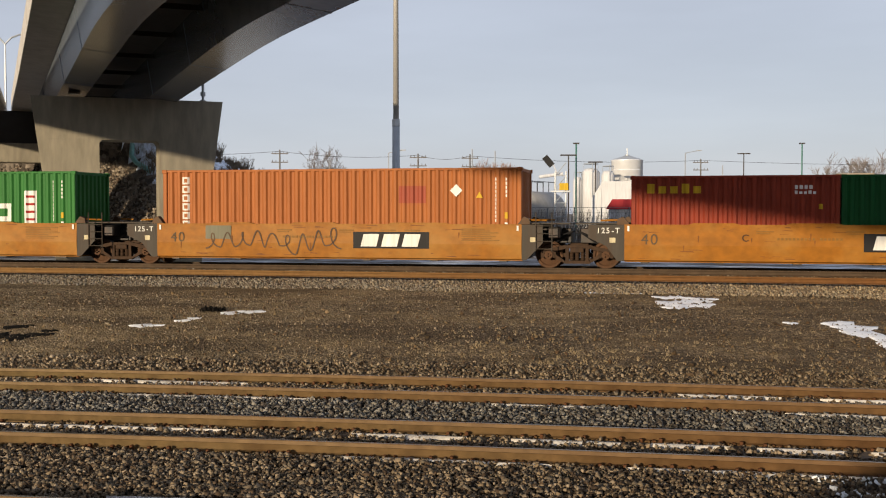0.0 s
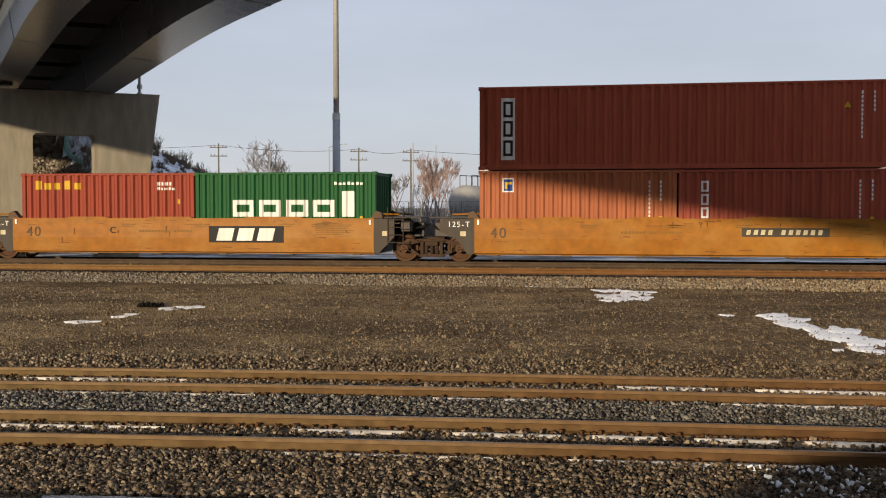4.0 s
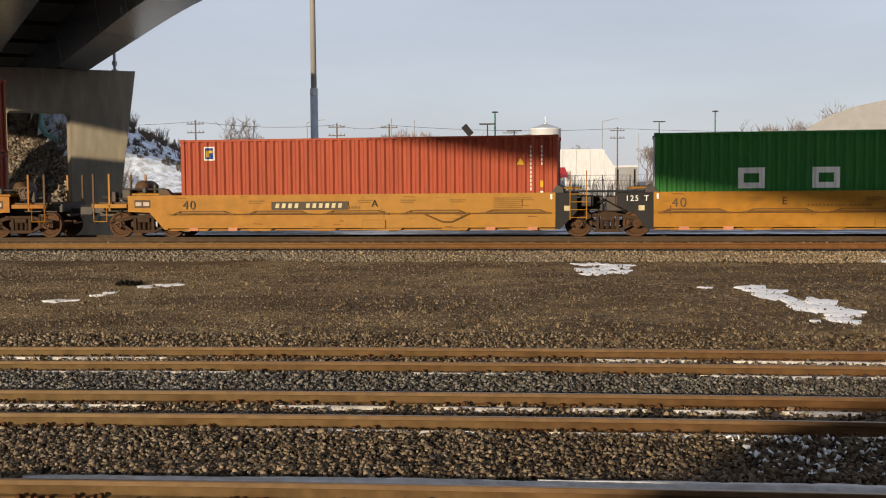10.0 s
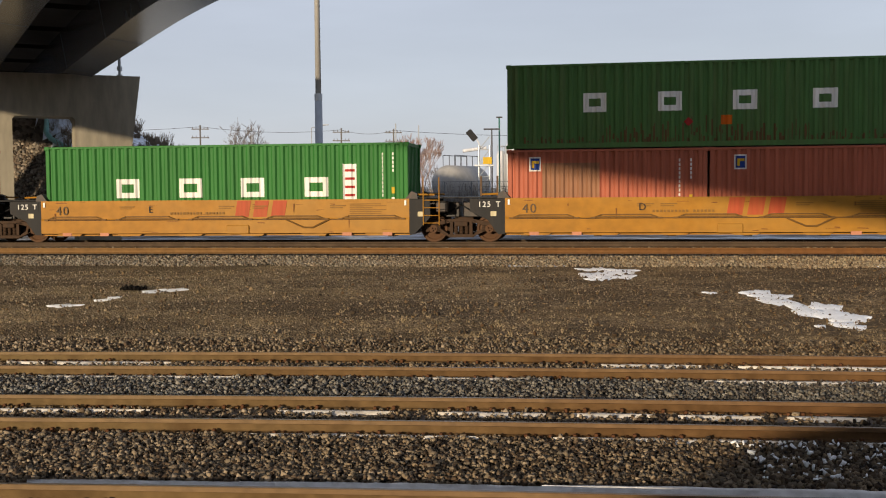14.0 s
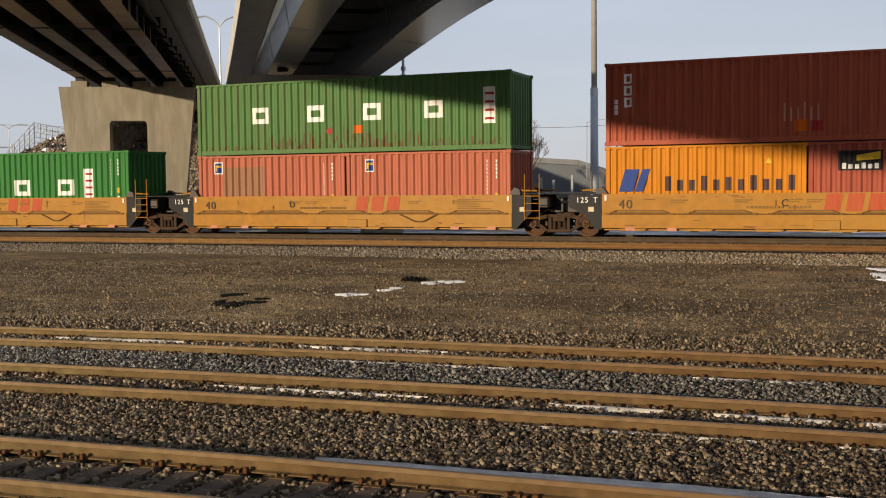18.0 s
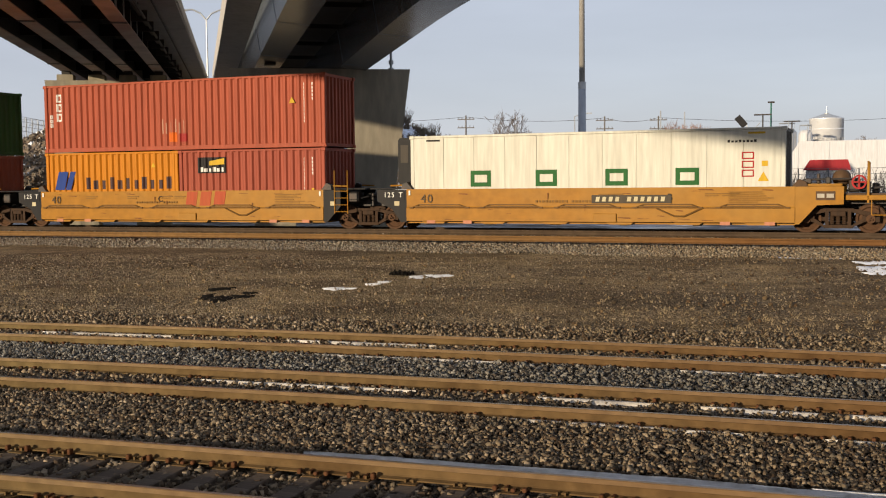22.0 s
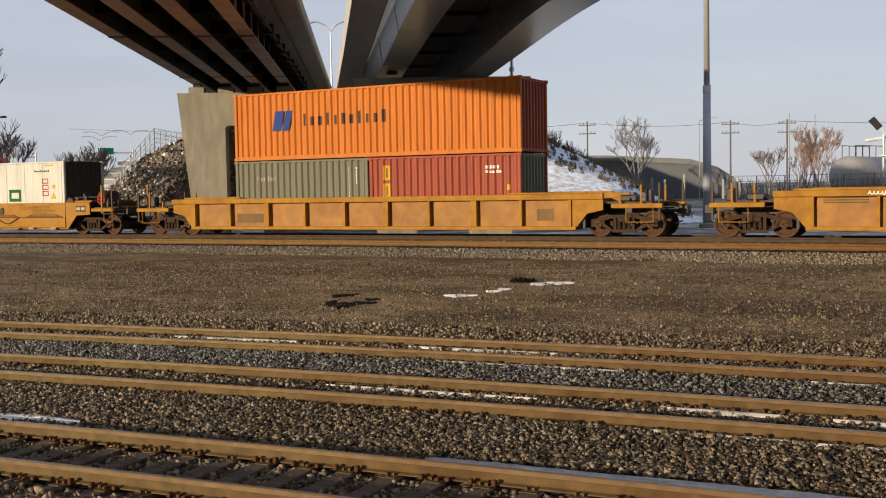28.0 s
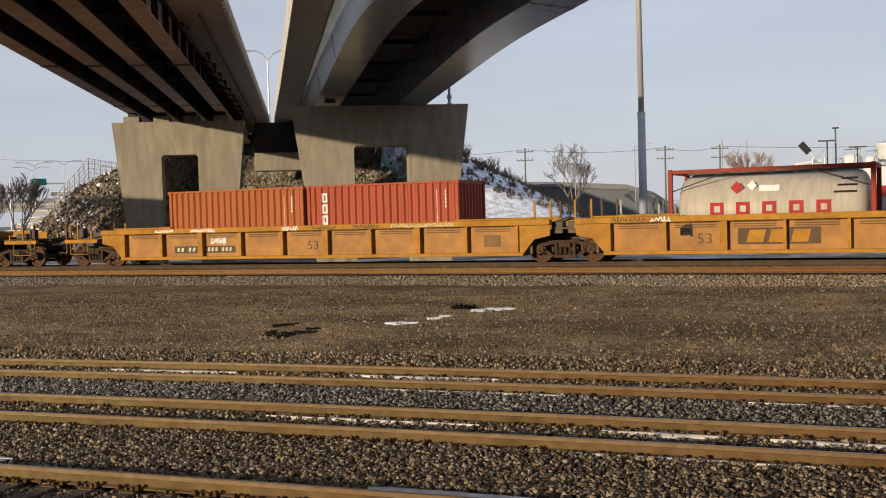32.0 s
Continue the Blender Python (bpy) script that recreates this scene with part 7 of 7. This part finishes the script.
def overpass():
    t = thing("far_overpass", "long grey concrete road ramp in the distance", "bridge", kind="structure")
    top = [(-90, 7.9), (-50, 6.85), (-36, 5.85), (-31.5, 4.4), (-28.5, 2.4)]
    part("parapet", Mesh().prism(top + [(x, z - 0.9) for x, z in top[::-1]], 185.6, 186), "ramp_grey", t)
    part("ramp_wall", Mesh().prism([(x, z - 0.85) for x, z in top] + [(-28.5, -0.8), (-90, -0.8)], 186, 190), "ramp_dark", t)
    rnd = random.Random(5)
    for i in range(13):
        c = thing("far_post", "small pale marker post beside the far road", "post", pose(-58 + i * 2.7 + rnd.uniform(-0.6, 0.6), 170, -0.8), group="far marker posts")
        part("post", Mesh().box(-0.18, 0.18, -0.1, 0.1, 0, 3.4 + rnd.uniform(-0.5, 0.6), 0.02), "hall_grey", c)


M["ramp_grey"] = material("ramp_grey", (0.125, 0.13, 0.135), 0.8, 0, 0.1, 0.4, (0.1, 0.1, 0.1), 0.4, 0.2)
M["ramp_dark"] = material("ramp_dark", (0.08, 0.09, 0.10), 0.8, 0, 0.12, 0.4, (0.06, 0.06, 0.065), 0.5, 0.2)

overpass()


def highway():
    t = thing("highway_bridge", "pale concrete highway overpass with a sign gantry, far beyond the yard", "bridge", kind="structure")
    part("deck", Mesh().box(-45, 45, -3, 3, 7.2, 8.6), "barrier", t)
    part("arch", Mesh().prism([(-30 + 4 * i, 6.2 - 2.2 * ((i - 7.5) / 7.5) ** 2) for i in range(16)] + [(30, 7.2), (-30, 7.2)], -2.6, 2.6), "barrier", t)
    for x in (-34, 34):
        part("pier", Mesh().box(x - 1.5, x + 1.5, -2, 2, -1, 7.2), "concrete", t)
    t.matrix_basis = pose(-186, 214, -0.8, 0, 0, 42)
    t = thing("sign_gantry", "green highway sign on a steel gantry", "road sign", pose(-171.5, 195.3, -0.8, 0, 0, 42))
    part("sign_board", Mesh().box(-1.7, 1.7, -0.1, 0, 11.6, 13.1), "sign_green", t)
    for x in (-6, 6):
        part("post", Mesh().tube((x, 0.3, 0), (x, 0.3, 12.8), 0.2, 8), "galv", t)
    part("beam", Mesh().tube((-6, 0.3, 12), (6, 0.3, 12), 0.18, 8), "galv", t)
    t = thing("sign_gantry", "grey back of a highway sign on a steel gantry", "road sign", pose(-196, 190, -0.8, 0, 0, 42))
    part("sign_board", Mesh().box(-2.2, 2.2, -0.1, 0, 11.4, 13.6), "galv", t)
    for x in (-6, 6):
        part("post", Mesh().tube((x, 0.3, 0), (x, 0.3, 12.8), 0.2, 8), "galv", t)
    part("beam", Mesh().tube((-6, 0.3, 11.6), (6, 0.3, 11.6), 0.18, 8), "galv", t)
    t = thing("office_block", "grey and brick office block in the distance", "building", pose(-236, 216, -0.8, 0, 0, 45))
    part("body", Mesh().box(-9, 9, 0, 12, 0, 14, 0.1), "brick_red", t)
    part("upper_floor", Mesh().box(-7, 6, 1, 10, 14, 16.5, 0.1), "hall_grey", t)
    # stepped blocks beside the slope
    t = thing("block_stairs", "snow-dusted concrete stair blocks climbing the embankment side", "steps")
    for i in range(10):
        part("step", Mesh().box(-0.9, 0.9, -0.5, 0.5, -0.25, 0.05, 0.02), "barrier", t, m=pose(-64.0 + i * 0.32, 67.5 + i * 0.55, -0.3 + i * 0.52, 0, 0, 30))
        part("snow_cap", Mesh().box(-0.9, 0.7, -0.5, 0.3, 0.052, 0.12, 0.02), "snow", t, m=pose(-64.0 + i * 0.32, 67.5 + i * 0.55, -0.3 + i * 0.52, 0, 0, 30))


highway()


# ---- loose ballast, snow and litter ----
def flat_z(dz):
    return lambda x, y: ground_z(x, y) + dz


def near_path(y0):
    return lambda x: near_y(x, y0)


rocks("ballast_stones", scatter(28000, -16, 9.5, -2.85, -0.95, 11, flat_z(0.01), near_path(14.05)), 0.031, "stones", "rough brown ballast stones between the yard tracks")
rocks("ballast_stones_grey", scatter(24000, -20, 12, -3.1, -0.9, 12, flat_z(0.01), near_path(18.05)), 0.031, "blue_stones", "bluish grey ballast stones between the yard tracks")
rocks("ballast_stones_inner", scatter(5200, -20, 12, -0.62, 0.62, 13, flat_z(0.0), near_path(18.05)) + scatter(5200, -16, 10, -0.62, 0.62, 14, flat_z(0.0), near_path(14.05)), 0.034, "stones", "ballast stones between the rails")
rocks("ballast_stones_front", scatter(5200, -13, 7, -0.64, 0.64, 15, flat_z(-0.005), near_path(9.5)) + scatter(3600, -13, -4.4, 0.84, 1.95, 21, flat_z(0.012), near_path(9.5)) + scatter(2600, -4.4, 7.5, 1.48, 1.95, 22, flat_z(0.012), near_path(9.5)) + scatter(2500, -12, 6, -2.6, -0.9, 16, flat_z(0.01), near_path(9.5)), 0.036, "stones", "ballast stones of the nearest track")
rocks("ballast_stones_edge", scatter(15000, -24, 14, 0.9, 2.7, 17, flat_z(0.008), near_path(18.05)), 0.032, "stones", "ballast stones thinning out into the dirt")
rocks("main_ballast", scatter(44000, -46, 17, -4.3, -1.0, 18, flat_z(0.012), main_y), 0.034, "pale_stones", "pale crushed stone shoulder of the main line")
rocks("pebbles", scatter(30000, -34, 17, 2.0, 12.3, 19, flat_z(0.002), near_path(18.05)), 0.021, "pebble", "small stones strewn over the dirt", "stones", 0.5)
rocks("dirt_clods", scatter(2600, -34, 15, 2.2, 12.2, 20, flat_z(0.0), near_path(18.05)), 0.042, "clod", "brown clods and stones on the dirt", "stones", 0.5)


def dry_grass():
    """Short straw-coloured tufts in the dirt near the yard tracks."""
    rnd = random.Random(71)
    mb = Mesh()
    for i in range(700):
        x = rnd.uniform(-4, 13) if i % 4 else rnd.uniform(-22, -4)
        y = near_y(x, 18.05) + 2.0 + abs(rnd.gauss(0, 2.6))
        z = ground_z(x, y)
        for k in range(5):
            p = Vector((x + rnd.uniform(-0.05, 0.05), y + rnd.uniform(-0.05, 0.05), z))
            q = p + Vector((rnd.uniform(-0.05, 0.05), rnd.uniform(-0.04, 0.04), rnd.uniform(0.03, 0.09)))
            d = Vector((0.006, 0.003, 0))
            mb.add([p - d, p + d, q], [(0, 1, 2)])
    tagged(part("dry_grass", mb, "straw"), "short dry straw-coloured grass in the dirt", "grass", kind="stuff")


dry_grass()
rocks("snow_bits", scatter(420, 2.6, 9, -2.75, -1.0, 23, flat_z(0.03), near_path(14.05)), 0.035, "snow", "small remains of snow among the ballast stones", "snow", 0.35)


def blob(name, lines, width, mat, lift, label, seed, rag=0.35, cat="snow"):
    """Ragged thin patch laid on the ground along one line of points, or along several, each with its own width."""
    rnd = random.Random(seed)
    mb = Mesh()
    lines = [(lines, width)] if not isinstance(lines[0][0], list) else lines
    for ln, (pts, width) in enumerate(lines):
        cum = [0]
        for a, b in zip(pts, pts[1:]):
            cum.append(cum[-1] + math.dist(a, b))
        n = max(8, int(cum[-1] / 0.07))
        sd = seed + 0.37 * ln
        v, f = [], []
        for i in range(n + 1):
            s = cum[-1] * i / n
            x, y = np.interp(s, cum, [p[0] for p in pts]), np.interp(s, cum, [p[1] for p in pts])
            e = math.sin(math.pi * min(1, max(0, i / n))) ** 0.5
            w0 = width * e * (1 + rag * 2 * noise.noise((s * 1.7, sd, 0)) + rag * 1.6 * noise.noise((s * 7, sd, 4)))
            w1 = width * e * (1 + rag * 2 * noise.noise((s * 1.9, sd, 9)) + rag * 1.6 * noise.noise((s * 8, sd, 2)))
            w0, w1 = max(0.01, w0), max(0.01, w1)
            for k, q in enumerate((-w0 * 0.5, -w0 * 0.2, w1 * 0.2, w1 * 0.5)):
                v.append((x, y + q, ground_z(x, y + q) + (lift if k in (1, 2) else -0.004) + 0.0015 * (ln % 3)))
        for i in range(n):
            for k in range(3):
                f.append((i * 4 + k, i * 4 + 4 + k, i * 4 + 5 + k, i * 4 + 1 + k))
        mb.add(v, f)
    me = mb.data(name, mat, True)
    return tagged(new(name, me), label, cat)


def streaks(rows):
    return [([(a, b), ((a + c) / 2, (b + d) / 2 - 0.04), (c, d)], w) for a, b, c, d, w in rows]


SNOW = "thin ragged patch of old snow on the dirt"
blob("snow_patch", streaks([(1.76, 29.89, 3.51, 29.36, 0.6), (1.78, 28.89, 3.31, 28.93, 1.1), (2.19, 28.25, 3.32, 28.41, 0.8), (1.87, 27.95, 2.6, 27.93, 0.5)]), 0, "snow", 0.024, SNOW, 1, 0.8)
blob("snow_patch", streaks([(5.33, 25.51, 6.12, 25.73, 0.81), (5.45, 25.11, 6.47, 25.0, 0.65), (5.51, 24.5, 6.22, 24.26, 0.73), (5.97, 23.78, 6.41, 23.56, 1.01), (5.95, 23.18, 6.63, 23.04, 1.26),
                            (6.41, 23.56, 7.15, 23.54, 0.88), (6.29, 22.67, 7.04, 22.77, 1.19), (6.45, 22.19, 7.39, 22.4, 0.75), (6.37, 21.91, 6.88, 21.9, 0.54), (6.53, 21.69, 7.01, 21.57, 0.35), (6.03, 21.7, 6.25, 21.7, 0.26)]), 0, "snow", 0.024, SNOW, 2, 0.8)
blob("snow_patch", streaks([(9.83, 29.87, 10.75, 29.82, 0.6), (10.89, 29.36, 11.79, 29.76, 1.3), (10.72, 27.89, 11.4, 27.68, 0.5)]), 0, "snow", 0.024, SNOW, 5, 0.8)
blob("snow_patch", [(4.5, 25.62), (4.85, 25.53)], 0.35, "snow", 0.02, SNOW, 7, 0.4)
blob("snow_patch", streaks([(-10.8, 24.25, -9.95, 24.4, 0.32), (-9.95, 24.95, -9.55, 25.0, 0.25), (-9.75, 25.3, -9.4, 25.35, 0.22)]), 0, "snow", 0.026, SNOW, 3, 0.8)
blob("snow_patch", streaks([(-9.25, 26.3, -8.7, 26.35, 0.5), (-8.95, 26.55, -8.15, 26.65, 0.42)]), 0, "snow", 0.026, SNOW, 4, 0.8)
blob("snow_patch", [(-0.3, 30.6), (1.6, 30.5)], 0.2, "snow", 0.02, SNOW, 6, 0.4)
for k, (a, b, y0, off, w) in enumerate(((-5.0, -2.4, 9.5, 1.15, 0.22), (-2.8, 0.9, 9.5, 1.18, 0.3), (0.3, 9, 9.5, 1.25, 0.36), (-3.2, -1.6, 14.05, 0.42, 0.3), (-1.0, 0.5, 14.05, 0.4, 0.35), (0.8, 1.9, 14.05, 0.42, 0.3), (2.2, 3.3, 14.05, 0.4, 0.35), (3.6, 4.6, 14.05, 0.4, 0.35), (5, 7.5, 14.05, 0.42, 0.35), (0.5, 3.6, 14.05, -0.98, 0.3), (3.9, 8, 14.05, -1.0, 0.3),
                                         (-9, -6, 18.05, 0.45, 0.3), (3.8, 8.6, 18.05, 0.42, 0.28), (-7.8, -4.4, 18.05, -0.98, 0.26), (3.0, 7.5, 18.05, -1.0, 0.3), (-3.4, -0.4, 14.05, -0.98, 0.28), (-8.5, -5.0, 14.05, 0.4, 0.2), (-1.5, 0.5, 18.05, -0.98, 0.28), (1.5, 3.2, 18.05, 0.45, 0.3), (-14.5, -11.5, 18.05, 0.45, 0.3),
                                         (-12.4, -10.2, 14.05, -3.1, 0.55))):
    xs = [a + (b - a) * i / 8 for i in range(9)]
    blob("snow_strip", [(x, near_y(x, y0) + off) for x in xs], w * (0.75 if y0 > 10 else 0.8), "snow" if off < -1.5 else "bank_snow" if y0 < 10 else "dirty_snow", 0.1 if y0 < 10 else 0.065 if off < -1.5 else 0.04, "narrow strip of old snow beside a rail", 30 + k, 0.45)
blob("wet_hollow", streaks([(-13.35, 22.85, -12.9, 22.6, 0.7), (-13.0, 22.5, -12.4, 22.55, 0.75), (-12.6, 22.85, -12.0, 22.95, 0.45), (-12.5, 23.3, -12.1, 23.35, 0.3)]), 0, "black_earth", 0.03, "dark wet hollow in the dirt", 60, 0.9, "dirt")
blob("wet_hollow", [(-13.65, 23.65), (-13.35, 23.75), (-13.0, 23.9)], 0.6, "black_earth", 0.035, "dark wet hollow in the dirt", 61, 0.5, "dirt")
rocks("dark_debris", [(-9.6 + random.gauss(0, 0.15), 26.6 + random.gauss(0, 0.1), ground_z(-9.6, 26.6) + random.uniform(0, 0.06)) for i in range(110)], 0.042, "black_earth", "small heap of dark charred debris")


# ---- what moves ----
def motions():
    times = [i * 1.0 for i in range(33)]
    for ob, s in RIDES:
        walk(ob, [(t, on_track(s - travel(t))) for t in times])
    spin = [i * 0.1 for i in range(321)]
    for ob, x in WHEELS:
        walk(ob, [(t, pose(x, 0, 0.42, 0, -math.degrees(travel(t) / 0.42), 0)) for t in spin])


motions()
